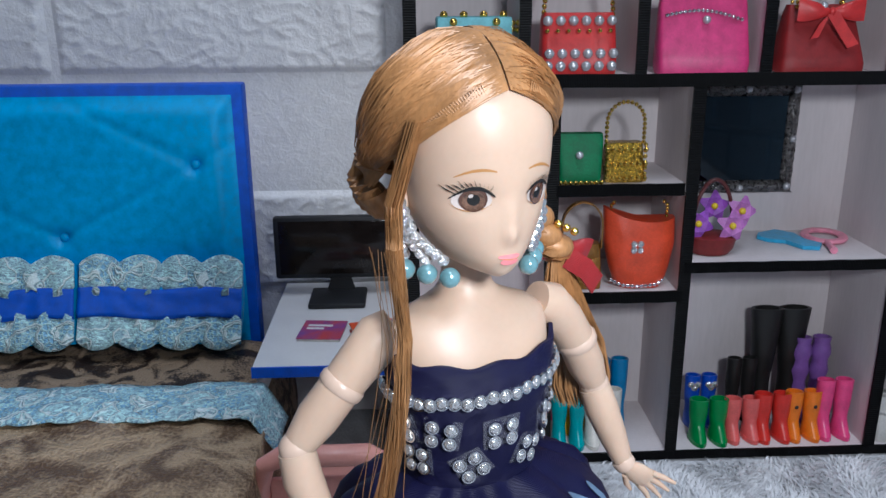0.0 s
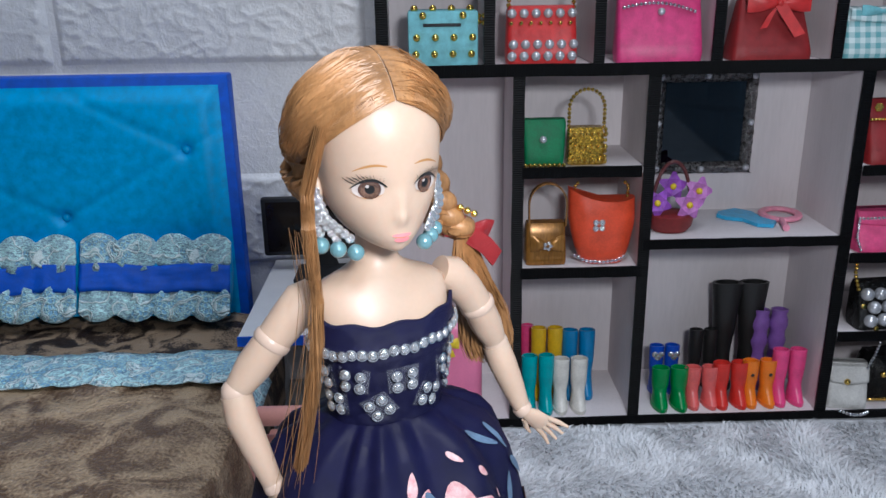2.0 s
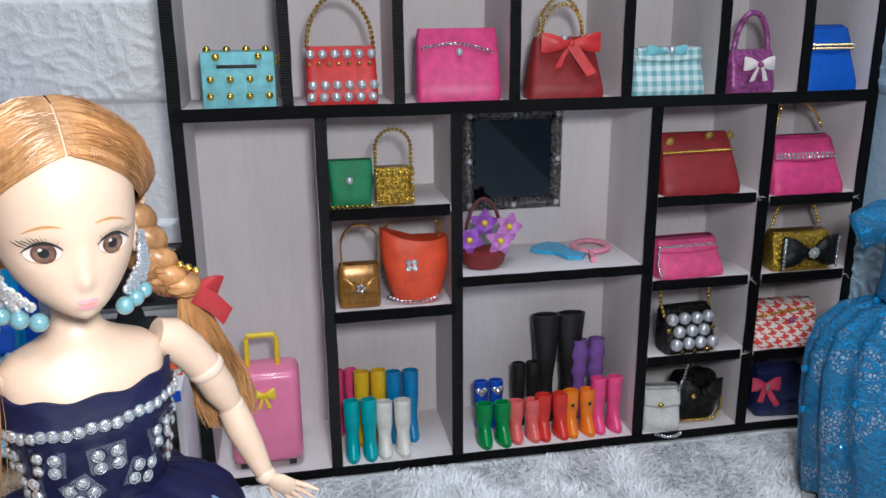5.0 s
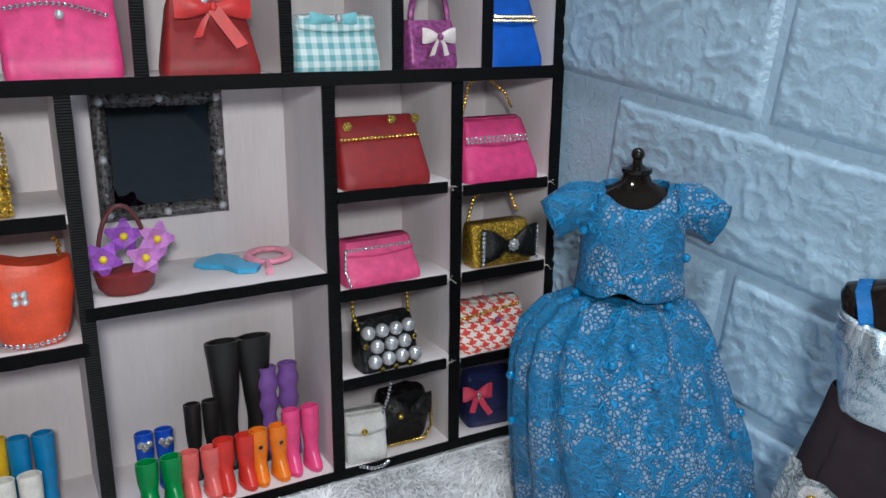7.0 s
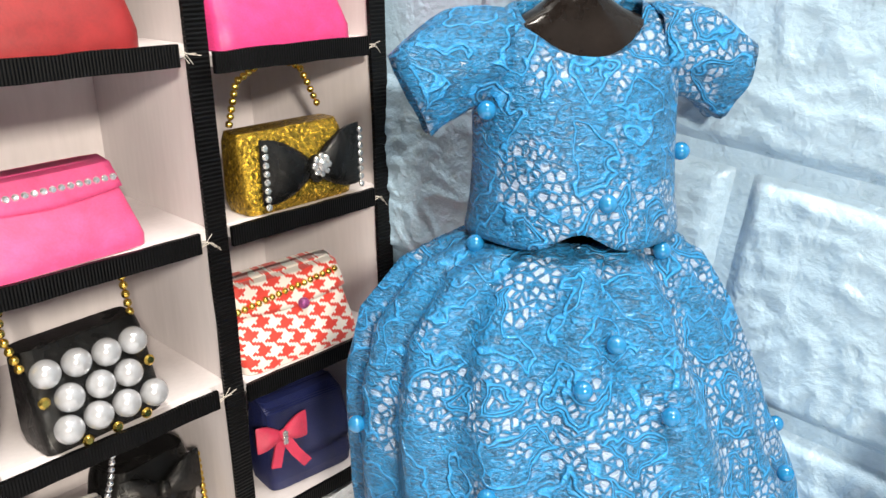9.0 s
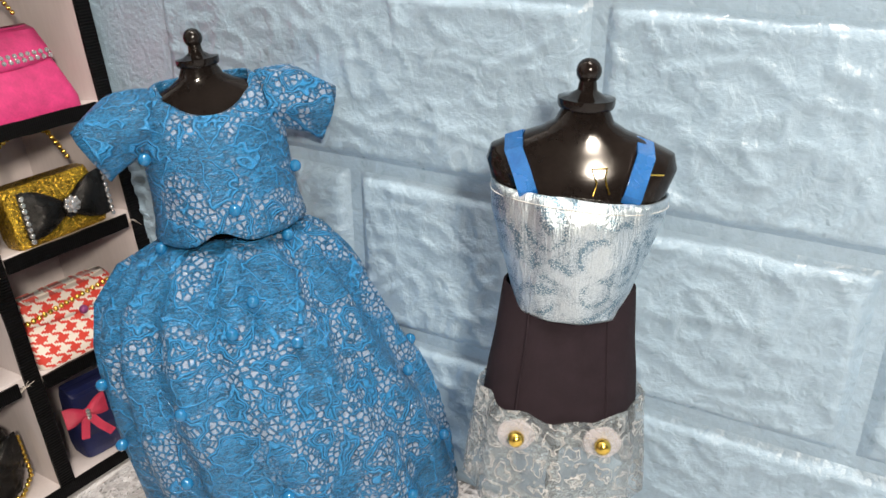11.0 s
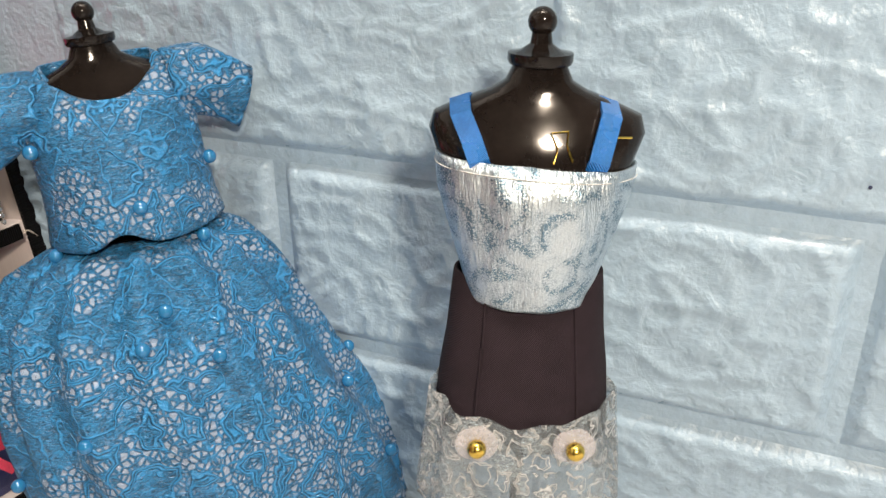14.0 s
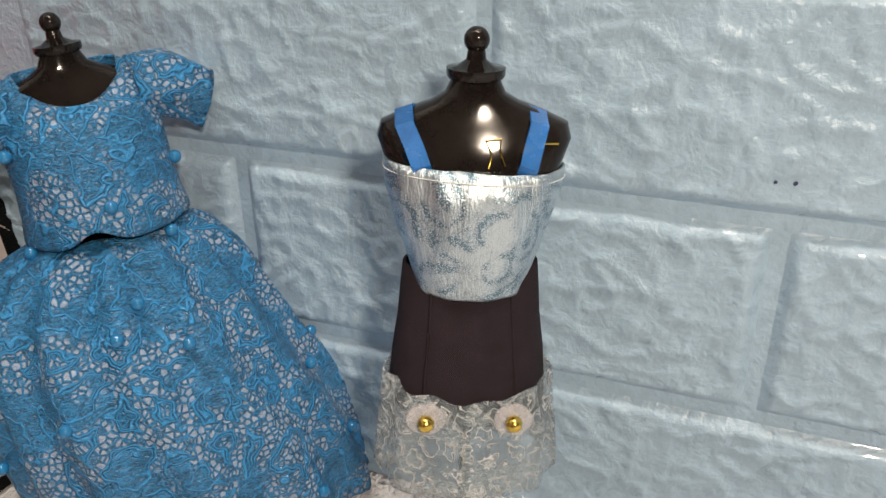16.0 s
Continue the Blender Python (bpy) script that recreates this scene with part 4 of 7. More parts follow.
for a in range(4):
    bm = bmesh.new()
    n = 26
    rows = []
    for i in range(n + 1):
        x = -0.032 + 0.064 * i / n
        mit = 0.0 if abs(x) < 0.0245 else abs(x) - 0.0245
        ring = []
        for q in range(9):
            f = q / 8
            z = 0.0245 + 0.0075 * f
            if f * 0.0075 < mit:
                z = 0.0245 + mit
            yy = -0.0026 - 0.0030 * math.sin(math.pi * f) - 0.0012 * abs(noise.noise((x * 420, a, z * 420)))
            ring.append(Vector((x, yy, z)))
        ring += [Vector((x, -0.0003, 0.032)), Vector((x, -0.0003, 0.0245 + min(mit, 0.0074)))]
        rows.append(ring)
    loft(bm, rows)
    part("frame_side", bm, M_ORNATE, mirror, at=pose(0, 0, 0, 0, 90 * a, 0))
for p in ((-0.028, 0.028), (0.028, 0.028), (-0.028, -0.028), (0.028, -0.028), (0, 0.0285), (0.0285, 0), (0, -0.0285), (-0.0285, 0)):
    part("pearl", PEARL_B, None, mirror, at=pose(p[0], -0.0060, p[1]))

MS = 0.1130 + BZ
M_VIOLET = mat("violet_petal", (0.34, 0.09, 0.55), 0.45, 0, 0.25, 200, 1200, 0.2)
M_LILAC = mat("lilac_petal", (0.56, 0.20, 0.58), 0.45, 0, 0.2, 200, 1200, 0.2)
fb = thing("flower_basket", pose(0.1880, 0.4640, MS), "small red basket of violet artificial flowers with yellow hearts", "flowers")
bm = bmesh.new()
loft(bm, [ellipse((0, 0, 0.0), 0.010, 0.008, 20), ellipse((0, 0, 0.003), 0.0125, 0.010, 20), ellipse((0, 0, 0.010), 0.014, 0.0115, 20), ellipse((0, 0, 0.0105), 0.012, 0.010, 20)])
part("basket", bm, mat("basket_red", (0.22, 0.02, 0.02), 0.5), fb)
bm = bmesh.new()
tube(bm, arc((0, 0, 0.010), 0.0115, 0.0310, 8, 172, 18), 0.0011)
part("basket_handle", bm, mat("basket_handle_brown", (0.10, 0.02, 0.02), 0.4), fb)
for (fx, fy, fz, tilt) in ((-0.0095, -0.004, 0.0175, -20), (0.0085, -0.006, 0.0165, 15), (0.001, 0.003, 0.0255, 0), (0.0150, -0.001, 0.0235, 30)):
    bm = bmesh.new()
    for k in range(5):
        a = k * 2 * math.pi / 5 + fx * 200
        d = Vector((math.cos(a), 0, math.sin(a)))
        strip(bm, [Vector((0, 0, 0)), d * 0.0045 + Vector((0, -0.0018, 0)), d * 0.0085 + Vector((0, 0.0004, 0))], [0.002, 0.0062, 0.0018], d.cross(Vector((0, 1, 0))), 0.0003)
    fl = part("flower", bm, M_LILAC if fx > 0.006 else M_VIOLET, fb, at=pose(fx, fy, fz, -10, tilt, 0))
    part("flower_heart", ball(bmesh.new(), (0, -0.0016, 0), 0.0019, 10, 8), M_YELLOW, fl)

M_COMB = mat("sky_blue_plastic", (0.06, 0.42, 0.72), 0.35)
bm = bmesh.new()
pts = [(-0.010, 0.016), (0.004, 0.020), (0.010, 0.010), (0.008, -0.002), (0.012, -0.012), (0.006, -0.018), (-0.002, -0.014), (-0.004, -0.002), (-0.012, 0.004), (-0.014, 0.011)]
loft(bm, [[Vector((x, y, z)) for x, y in pts] for z in (0.0, 0.0022)])
comb = thing("doll_comb", pose(0.2400, 0.4790, MS, 0, 0, 12), "sky blue plastic doll comb lying flat on the shelf", "comb")
part("comb_body", bm, M_COMB, comb)
M_HANDMIRROR = mat("pale_pink_plastic", (0.85, 0.32, 0.44), 0.35)
hm = thing("hand_mirror", pose(0.2610, 0.4800, MS, 0, 0, -20), "pale pink plastic ring hand mirror lying flat on the shelf", "hand mirror")
bm = bmesh.new()
ring = []
for i in range(28):
    a = 2 * math.pi * i / 28
    ring.append([Vector(((0.0105 + 0.0026 * math.cos(q)) * math.cos(a), 0.006 + (0.0125 + 0.0026 * math.cos(q)) * math.sin(a), 0.0016 + 0.0016 * math.sin(q))) for q in [2 * math.pi * j / 8 for j in range(8)]])
loft(bm, ring + [ring[0]], cap=False)
part("ring", bm, M_HANDMIRROR, hm)
part("grip", tube(bmesh.new(), [(0, -0.007, 0.0016), (0.001, -0.014, 0.0017), (0.002, -0.024, 0.0017)], [0.0018, 0.0016, 0.0021]), M_HANDMIRROR, hm)

# ---- shoes ----
SHOES = "doll shoes in the shelf"


def shoe_mat(name, c, rough=0.35):
    return mat(name, c, rough, 0, 0.12, 140, 1200, 0.05, coat=0.2)


def boot(m, h, r, material, label, heel=True, name="doll_boot", ridges=0, open_top=True, flare=0.0, stud=None):
    """One boot, toe towards -y, with a hollow shaft, sole and heel."""
    b = thing(name, m, label, "shoe", SHOES)
    bm = bmesh.new()
    rings = []
    # foot from the toe back, then the shaft upwards
    n = 18
    for f in [i / 14 for i in range(15)]:
        z = 0.0022 + (h - 0.0022) * f
        front = r * (1.0 + 1.25 * max(0, 1 - f * h / (r * 2.1)) ** 1.2)
        wide = r * (0.92 + 0.10 * f)
        wide *= 1 - 0.17 * math.exp(-(((f - 0.30) / 0.16) ** 2)) + 0.05 * f
        front *= 1 - 0.10 * math.exp(-(((f - 0.42) / 0.16) ** 2))
        wide *= 1 + flare * f * f
        if ridges:
            wide *= 1 + 0.17 * math.sin(f * ridges * 2 * math.pi)
            front *= 1 + 0.06 * math.sin(f * ridges * 2 * math.pi)
        ring = []
        for i in range(n):
            a = 2 * math.pi * i / n
            ya = math.sin(a)
            ring.append(Vector((wide * math.cos(a), (front if ya < 0 else r * 0.95) * ya, z + (0.0012 * max(0, -ya) * f ** 4))))
        rings.append(ring)
    top = rings[-1]
    if open_top:
        rings.append([Vector((p.x * 0.82, p.y * 0.82, p.z)) for p in top])
        rings.append([Vector((p.x * 0.80, p.y * 0.80, p.z - h * 0.25)) for p in top])
    loft(bm, rings)
    part("shaft", bm, material, b)
    bm = bmesh.new()
    sole = [Vector((r * 0.98 * math.cos(a), (r * 2.3 if math.sin(a) < 0 else r) * math.sin(a), 0)) for a in [2 * math.pi * i / 18 for i in range(18)]]
    loft(bm, [sole, [p + Vector((0, 0, 0.0024)) for p in sole]])
    part("sole", bm, material, b)
    if stud:
        kind, up, size, count = stud
        for k in range(count):
            bm = bmesh.new()
            ball(bm, (0.9 * size * (k - (count - 1) / 2), -r * 1.02 + 0.0003, h * up - size * (k % 2)), size, 10, 8, scale=(1, 0.7, 1))
            part("eyelet" if count == 1 else "gem", bm, kind, b)
    if heel:
        bm = bmesh.new()
        box(bm, (-r * 0.55, r * 0.15, 0), (r * 0.55, r * 0.98, 0.0050), 0.0005, seg=1)
        part("heel", bm, material, b)
    return b


def boots(xc, y, h, r, material, label, gap=2.25, turn=0, **more):
    for s in (-1, 1):
        boot(pose(xc + s * gap * r / 2, y, BZ + 0.0003, 0, 0, turn + s * 2), h, r, material, label, **more)


M_SGREEN = shoe_mat("green_plastic", (0.0, 0.24, 0.05))
M_SCORAL = shoe_mat("coral_pink_plastic", (0.78, 0.14, 0.13))
M_SRED = shoe_mat("red_plastic", (0.68, 0.035, 0.025))
M_SORANGE = shoe_mat("orange_plastic", (0.90, 0.22, 0.01))
M_SHOT = shoe_mat("hot_pink_plastic", (0.85, 0.075, 0.26))
M_SBLACK = shoe_mat("black_rubber", (0.010, 0.010, 0.010), 0.5)
M_SPURPLE = shoe_mat("violet_plastic", (0.24, 0.11, 0.42))
M_STEAL = shoe_mat("turquoise_plastic", (0.0, 0.36, 0.40))
M_SWHITE = shoe_mat("cream_plastic", (0.75, 0.72, 0.66))
M_SYELLOW = shoe_mat("yellow_rubber", (0.82, 0.50, 0.01))
M_SBLUE = shoe_mat("blue_plastic", (0.01, 0.22, 0.50))
M_SCOBALT = shoe_mat("cobalt_plastic", (0.01, 0.08, 0.55))
FR, BK = 0.4575, 0.4790
boots(0.1935, FR, 0.0250, 0.0052, M_SGREEN, "dark green plastic doll boot")
boots(0.2135, FR + 0.001, 0.0245, 0.0048, M_SCORAL, "coral pink plastic doll boot")
boots(0.2315, FR + 0.001, 0.0270, 0.0050, M_SRED, "red plastic doll boot")
boots(0.2495, FR + 0.001, 0.0280, 0.0048, M_SORANGE, "orange plastic doll boot with dark eyelets", stud=(M_SBLACK, 0.72, 0.0012, 1))
boots(0.2680, FR + 0.002, 0.0345, 0.0048, M_SHOT, "hot pink plastic doll boot")
boots(0.2440, BK + 0.008, 0.0690, 0.0064, M_SBLACK, "tall black rubber doll boot", gap=2.6, flare=0.45)
boots(0.2205, BK + 0.001, 0.0400, 0.0042, M_SBLACK, "short black rubber doll boot")
boots(0.2635, BK + 0.004, 0.0515, 0.0052, M_SPURPLE, "violet ribbed plastic doll boot", ridges=4)
boots(0.1950, BK - 0.002, 0.0310, 0.0044, M_SCOBALT, "cobalt blue doll shoe with silver gems", stud=(M_GEM, 0.86, 0.0021, 3))
boots(0.1110, FR - 0.001, 0.0360, 0.0046, M_STEAL, "turquoise plastic doll boot")
boots(0.1310, FR, 0.0330, 0.0050, M_SWHITE, "cream white plastic doll boot")
boots(0.1190, BK - 0.004, 0.0460, 0.0046, M_SYELLOW, "yellow rubber doll boot")
boots(0.1390, BK - 0.004, 0.0440, 0.0048, M_SBLUE, "blue plastic doll boot")
boots(0.1040, BK + 0.010, 0.0420, 0.0038, M_SHOT, "coral pink doll boot")

# ---- suitcase in the tall bay ----
M_CASE = mat("pink_hard_plastic", (0.78, 0.20, 0.36), 0.32, 0, 0.05, 80, 900, 0.05, coat=0.3)
sc = thing("suitcase", pose(0.0560, 0.4490, BZ + 0.0003), "pink hard plastic doll suitcase with yellow handle and clasp", "suitcase")
bm = bmesh.new()
box(bm, (-0.0205, 0.0, 0.004), (0.0205, 0.026, 0.0620), 0.0055, seg=4)
part("shell", bm, M_CASE, sc)
bm = bmesh.new()
tube(bm, [(-0.0085, 0.013, 0.060), (-0.0085, 0.013, 0.078), (-0.0075, 0.013, 0.0805), (0.0075, 0.013, 0.0805), (0.0085, 0.013, 0.078), (0.0085, 0.013, 0.060)], 0.0016)
part("pull_handle", bm, M_YELLOW, sc, "yellow pull handle")
bow(sc, (0.0, -0.0008, 0.0490), 0.013, 0.007, M_YELLOW, True, "clasp", "yellow bow clasp")
for sx in (-0.014, 0.014):
    for sy in (0.006, 0.020):
        bm = bmesh.new()
        tube(bm, [(sx - 0.002, sy, 0.0030), (sx + 0.002, sy, 0.0030)], 0.0030, 14)
        part("wheel", bm, M_SBLACK, sc)


# ---- dress forms and their clothes ----
def form_frame(p, f):
    """A pose at p that looks along f (its -y)."""
    return pose(p[0], p[1], p[2], 0, 0, math.degrees(math.atan2(f[0], -f[1])))


def dress_form(name, m, base_z, label, print_lines=()):
    """A black doll torso with neck and knob; its origin lies at the shoulders' height. One mesh."""
    bm = bmesh.new()
    prof = [(-0.060, 0.0130, 0.0105), (-0.046, 0.0165, 0.0120), (-0.036, 0.0130, 0.0100), (-0.026, 0.0155, 0.0115), (-0.015, 0.0185, 0.0130), (-0.006, 0.0215, 0.0115), (0.000, 0.0235, 0.0095), (0.0035, 0.0225, 0.0078), (0.0062, 0.0165, 0.0068), (0.0085, 0.0105, 0.0060), (0.0105, 0.0072, 0.0056), (0.0140, 0.0056, 0.0052)]
    loft(bm, [ellipse((0, 0, z), rx, ry, 28, power=2.5) for z, rx, ry in prof])
    loft(bm, [ellipse((0, 0, z), r, r, 20) for z, r in ((0.0138, 0.0066), (0.0146, 0.0070), (0.0162, 0.0070), (0.0166, 0.0045), (0.0180, 0.0024), (0.0205, 0.0020))])
    ball(bm, (0, 0, 0.0225), 0.0031, 14, 10)
    tube(bm, [(0, 0, -0.058), (0, 0, base_z + 0.003)], 0.0016, 10)
    loft(bm, [ellipse((0, 0, base_z + z), r, r, 30) for z, r in ((0.0, 0.019), (0.0025, 0.019), (0.004, 0.016), (0.0048, 0.003))])
    for line in print_lines:
        tube(bm, [(x, -0.0098 * (1 - abs(x / 0.0236) ** 2.5) ** 0.4 - 0.0018 * max(0, -z) / 0.005, z) for x, z in line], 0.00022, 5, 1)
    return solo(name, bm, [M_BLACK_PLASTIC, M_GOLD], label, "mannequin", "black doll dress forms", m=m)


# the form with the lace dress
F1 = Vector((-0.544, -0.839, 0))
A1 = (0.3975, 0.3535, 0.1580)
m1 = form_frame(A1, F1)
dress_form("dress_form", m1, -A1[2], "glossy black doll dress form wearing a blue lace dress")
dress = thing("lace_dress", m1, "blue corded lace dress with puffed sleeves and scattered blue pearls", "dress")


def skirt_ring(z, rx, ryf, ryb, off, folds, depth, n=120, seed=0.0):
    ring = []
    for i in range(n):
        a = 2 * math.pi * i / n
        k = 1 + depth * (math.sin(folds * a + seed + 0.6 * math.sin(2 * a)) * 0.7 + 0.5 * noise.noise((math.cos(a) * 2.6, math.sin(a) * 2.6, seed + z * 6)))
        y = math.sin(a)
        ring.append(Vector((off[0] + rx * math.cos(a) * k, off[1] + (ryf if y < 0 else ryb) * y * k, z)))
    return ring


# skirt: z below the shoulders, half width, front and back reach
SK1 = [(-0.0412, 0.0172, 0.0150, 0.0115, 0.02, -0.001), (-0.0430, 0.0245, 0.0222, 0.0150, 0.08, -0.002), (-0.0480, 0.0340, 0.0280, 0.0180, 0.10, -0.004), (-0.0600, 0.0430, 0.0350, 0.0200, 0.085, -0.005), (-0.0750, 0.0485, 0.0430, 0.0220, 0.07, -0.004), (-0.0920, 0.0530, 0.0490, 0.0230, 0.05, -0.001), (-0.1100, 0.0575, 0.0525, 0.0235, 0.05, 0.004), (-0.1300, 0.0605, 0.0540, 0.0240, 0.055, 0.009), (-0.1450, 0.0615, 0.0545, 0.0240, 0.06, 0.011), (-0.1555, 0.0615, 0.0545, 0.0240, 0.065, 0.012)]
bm = bmesh.new()
rings = [skirt_ring(z, rx, rf, rb, (o, 0), 15, d, 180, seed=1.3) for z, rx, rf, rb, d, o in SK1]
for p_i, p in enumerate(rings[-1]):
    p.z += 0.0022 * abs(math.sin(p_i * 0.42))
fine = []
for a, b in zip(rings, rings[1:]):
    for s in (0, 0.5):
        fine.append([p.lerp(q, s) for p, q in zip(a, b)])
fine.append(rings[-1])
for ring in fine:
    for p in ring:
        w = 0.0007 * noise.noise((p.x * 220, p.y * 220, p.z * 220))
        p.x += w
        p.y += w
loft(bm, fine, cap=False)
sk = part("skirt", bm, M_LACE, dress)
sk.modifiers.new("thick", "SOLIDIFY").thickness = 0.0007
# bodice
bm = bmesh.new()
BO = [(-0.0408, 0.0258, 0.0256, 0.0160), (-0.0395, 0.0258, 0.0254, 0.0158), (-0.0340, 0.0247, 0.0240, 0.0148), (-0.0250, 0.0240, 0.0228, 0.0142), (-0.0150, 0.0240, 0.0205, 0.0140), (-0.0050, 0.0245, 0.0170, 0.0125), (0.0020, 0.0242, 0.0130, 0.0100), (0.0058, 0.0215, 0.0100, 0.0085), (0.0100, 0.0155, 0.0080, 0.0078)]
rings = []
for z, rx, rf, rb in BO:
    ring = skirt_ring(z, rx, rf, rb, (0, 0), 7, 0.012, 72, 4.0)
    if z > 0.0015:
        for p in ring:
            if p.y < 0:
                dip = max(0.0, 1 - (p.x / 0.0150) ** 2) ** 0.6
                p.z -= (0.0110 if z > 0.007 else 0.0065) * dip
                p.y -= 0.0030 * dip
    if z < -0.033:
        for p in ring:
            # the hem rides up a little beside the middle
            p.z += 0.0046 * math.exp(-(((p.x + 0.007) / 0.006) ** 2)) * (1 if p.y < 0 else 0)
    for p in ring:
        w = 0.0006 * noise.noise((p.x * 200, p.y * 200, p.z * 200))
        p.y += w
    rings.append(ring)
loft(bm, rings, cap=False)
bo = part("bodice", bm, M_LACE, dress)
bo.modifiers.new("thick", "SOLIDIFY").thickness = 0.0008
# sleeves
for s in (-1, 1):
    bm = bmesh.new()
    rings = []
    for k in range(9):
        f = k / 8
        c = Vector((s * (0.0175 + 0.0215 * f), -0.002, -0.0005 - 0.0085 * f + 0.0030 * math.sin(math.pi * f)))
        rv = 0.0082 + 0.0016 * math.sin(math.pi * min(1, 0.25 + 0.65 * f))
        ring = []
        for i in range(30):
            a = 2 * math.pi * i / 30
            k2 = 1 + 0.07 * math.sin(6 * a + f * 2) + 0.08 * noise.noise((a, f * 3, s))
            ring.append(c + Vector((s * 0.0045 * math.sin(a) * f, math.cos(a) * rv * 0.85 * k2, math.sin(a) * rv * 1.05 * k2)))
        rings.append(ring)
    loft(bm, rings, cap=False)
    sl = part("sleeve", bm, M_LACE, dress)
    sl.modifiers.new("thick", "SOLIDIFY").thickness = 0.0008
# pearls, set on the cloth by height and angle round the dress


def on_skirt(z, deg, out=0.0024):
    for (z0, x0, f0, b0, _, o0), (z1, x1, f1, b1, _, o1) in zip(SK1, SK1[1:]):
        if z1 <= z <= z0:
            t = (z0 - z) / (z0 - z1)
            rx, rf = x0 + (x1 - x0) * t, f0 + (f1 - f0) * t
            a = radians(deg - 90)
            return Vector((o0 + (o1 - o0) * t + (rx + out) * math.cos(a), (rf + out) * math.sin(a), z))
    return Vector((0, -0.02, z))


for z, deg in ((-0.0435, 38), (-0.0425, -72), (-0.0574, 3), (-0.0650, -8), (-0.0723, 14), (-0.0868, -34), (-0.0960, 70), (-0.1000, 52), (-0.0850, -80), (-0.1060, -74), (-0.1120, -42), (-0.1200, -12), (-0.1450, -36), (-0.1500, -16), (-0.1380, 24), (-0.1280, 48)):
    part("pearl", PEARL_BLUE, None, dress, at=Matrix.Translation(on_skirt(z, deg)))
for p in ((-0.0236, -0.0092, -0.0115), (0.0236, -0.0090, -0.0235), (-0.0007, -0.0234, -0.0302)):
    part("pearl", PEARL_BLUE, None, dress, at=Matrix.Translation(p))

# the form with the strap top and short skirt
F2 = Vector((-0.886, -0.464, 0)).normalized()
A2 = (0.3998, 0.2188, 0.1475)
m2 = form_frame(A2, F2) @ pose(0, 0, 0, 0, 7.8, 0)
dress_form("dress_form", m2, -A2[2] + 0.0015, "glossy black doll dress form wearing a silver top and black skirt", [[(0.0030, -0.0050), (0.0036, -0.0020), (0.0022, 0.0012), (0.0058, 0.0016), (0.0056, -0.0012), (0.0068, -0.0045)], [(0.0150, 0.0002), (0.0195, -0.0002)]])
M_STITCH = mat("silver_thread", (0.62, 0.64, 0.64), 0.6, 0, 0.2, 400, 3000, 0.3)
top = thing("strap_top", m2, "silver blue lame strap top with blue satin shoulder straps", "top")
bm = bmesh.new()
TP = [(-0.0388, 0.0146, 0.0132, 0.0112), (-0.0365, 0.0148, 0.0134, 0.0114), (-0.0300, 0.0166, 0.0144, 0.0118), (-0.0200, 0.0196, 0.0168, 0.0128), (-0.0120, 0.0218, 0.0168, 0.0130), (-0.0055, 0.0224, 0.0146, 0.0118)]
rings = []
for z, rx, rf, rb in TP:
    ring = skirt_ring(z, rx, rf, rb, (0, 0), 5, 0.020, 80, 2.0)
    for p in ring:
        p.z += 0.0003 * math.cos(p.x * 140) - (0.0014 * (p.x / 0.0236) if z > -0.01 else 0)
        p.y += 0.0013 * noise.noise((p.x * 150, 2, p.z * 150))
    rings.append(ring)
fine = []
for a, b in zip(rings, rings[1:]):
    for s in (0, 0.33, 0.66):
        ring = [p.lerp(q, s) for p, q in zip(a, b)]
        for p in ring:
            p.y += 0.0004 * noise.noise((p.x * 200, 8, p.z * 160))
        fine.append(ring)
fine.append(rings[-1])
loft(bm, fine, cap=False)
tb = part("body", bm, M_LAME, top)
tb.modifiers.new("thick", "SOLIDIFY").thickness = 0.0007
for zz, rr_, rf in ((-0.0078, 0.0222, 0.0156),):
    bm = bmesh.new()
    tube(bm, [p + Vector((0, 0, 0.0003 * math.cos(p.x * 140) - (0.0014 * (p.x / 0.0236) if zz > -0.01 else 0))) for p in skirt_ring(zz, rr_ + 0.0002, rf + 0.0002, 0.0128, (0, 0), 5, 0.02, 60, 2.0)], 0.00013, 4)
    part("seam", bm, M_STITCH, top, "silver stitched seam")
for s in (-1, 1):
    bm = bmesh.new()
    x, lean = 0.0118, 1.0 if s > 0 else 1.7
    strip(bm, [(s * (x - 0.0006), -0.0092, -0.0090), (s * (x + 0.0005 * lean), -0.0118, -0.0045), (s * (x + 0.0015 * lean), -0.0108, 0.0000), (s * (x + 0.0028 * lean), -0.0085, 0.0046), (s * (x + 0.0030 * lean), -0.0010, 0.0066), (s * (x + 0.0025), 0.0080, 0.0045), (s * x, 0.0125, -0.0080)], 0.0044, (1, 0, -0.33 * s), 0.0004)
    part("strap", bm, M_BLUE_RIBBON, top, "blue satin shoulder strap")
short = thing("short_skirt", m2, "black knit short skirt with a clear silver lace hem", "skirt")
bm = bmesh.new()
KP = [(-0.0332, 0.0174, 0.0085, 0.0122), (-0.0370, 0.0178, 0.0102, 0.0124), (-0.0480, 0.0188, 0.0145, 0.0130), (-0.0580, 0.0203, 0.0158, 0.0140), (-0.0680, 0.0212, 0.0168, 0.0145), (-0.0730, 0.0215, 0.0172, 0.0146)]
rings = [skirt_ring(z, rx, rf, rb, (0, 0), 4, 0.018, 80, 6.0) for z, rx, rf, rb in KP]
loft(bm, rings, cap=False)
kb = part("body", bm, M_BLACK_CLOTH, short)
kb.modifiers.new("thick", "SOLIDIFY").thickness = 0.0009
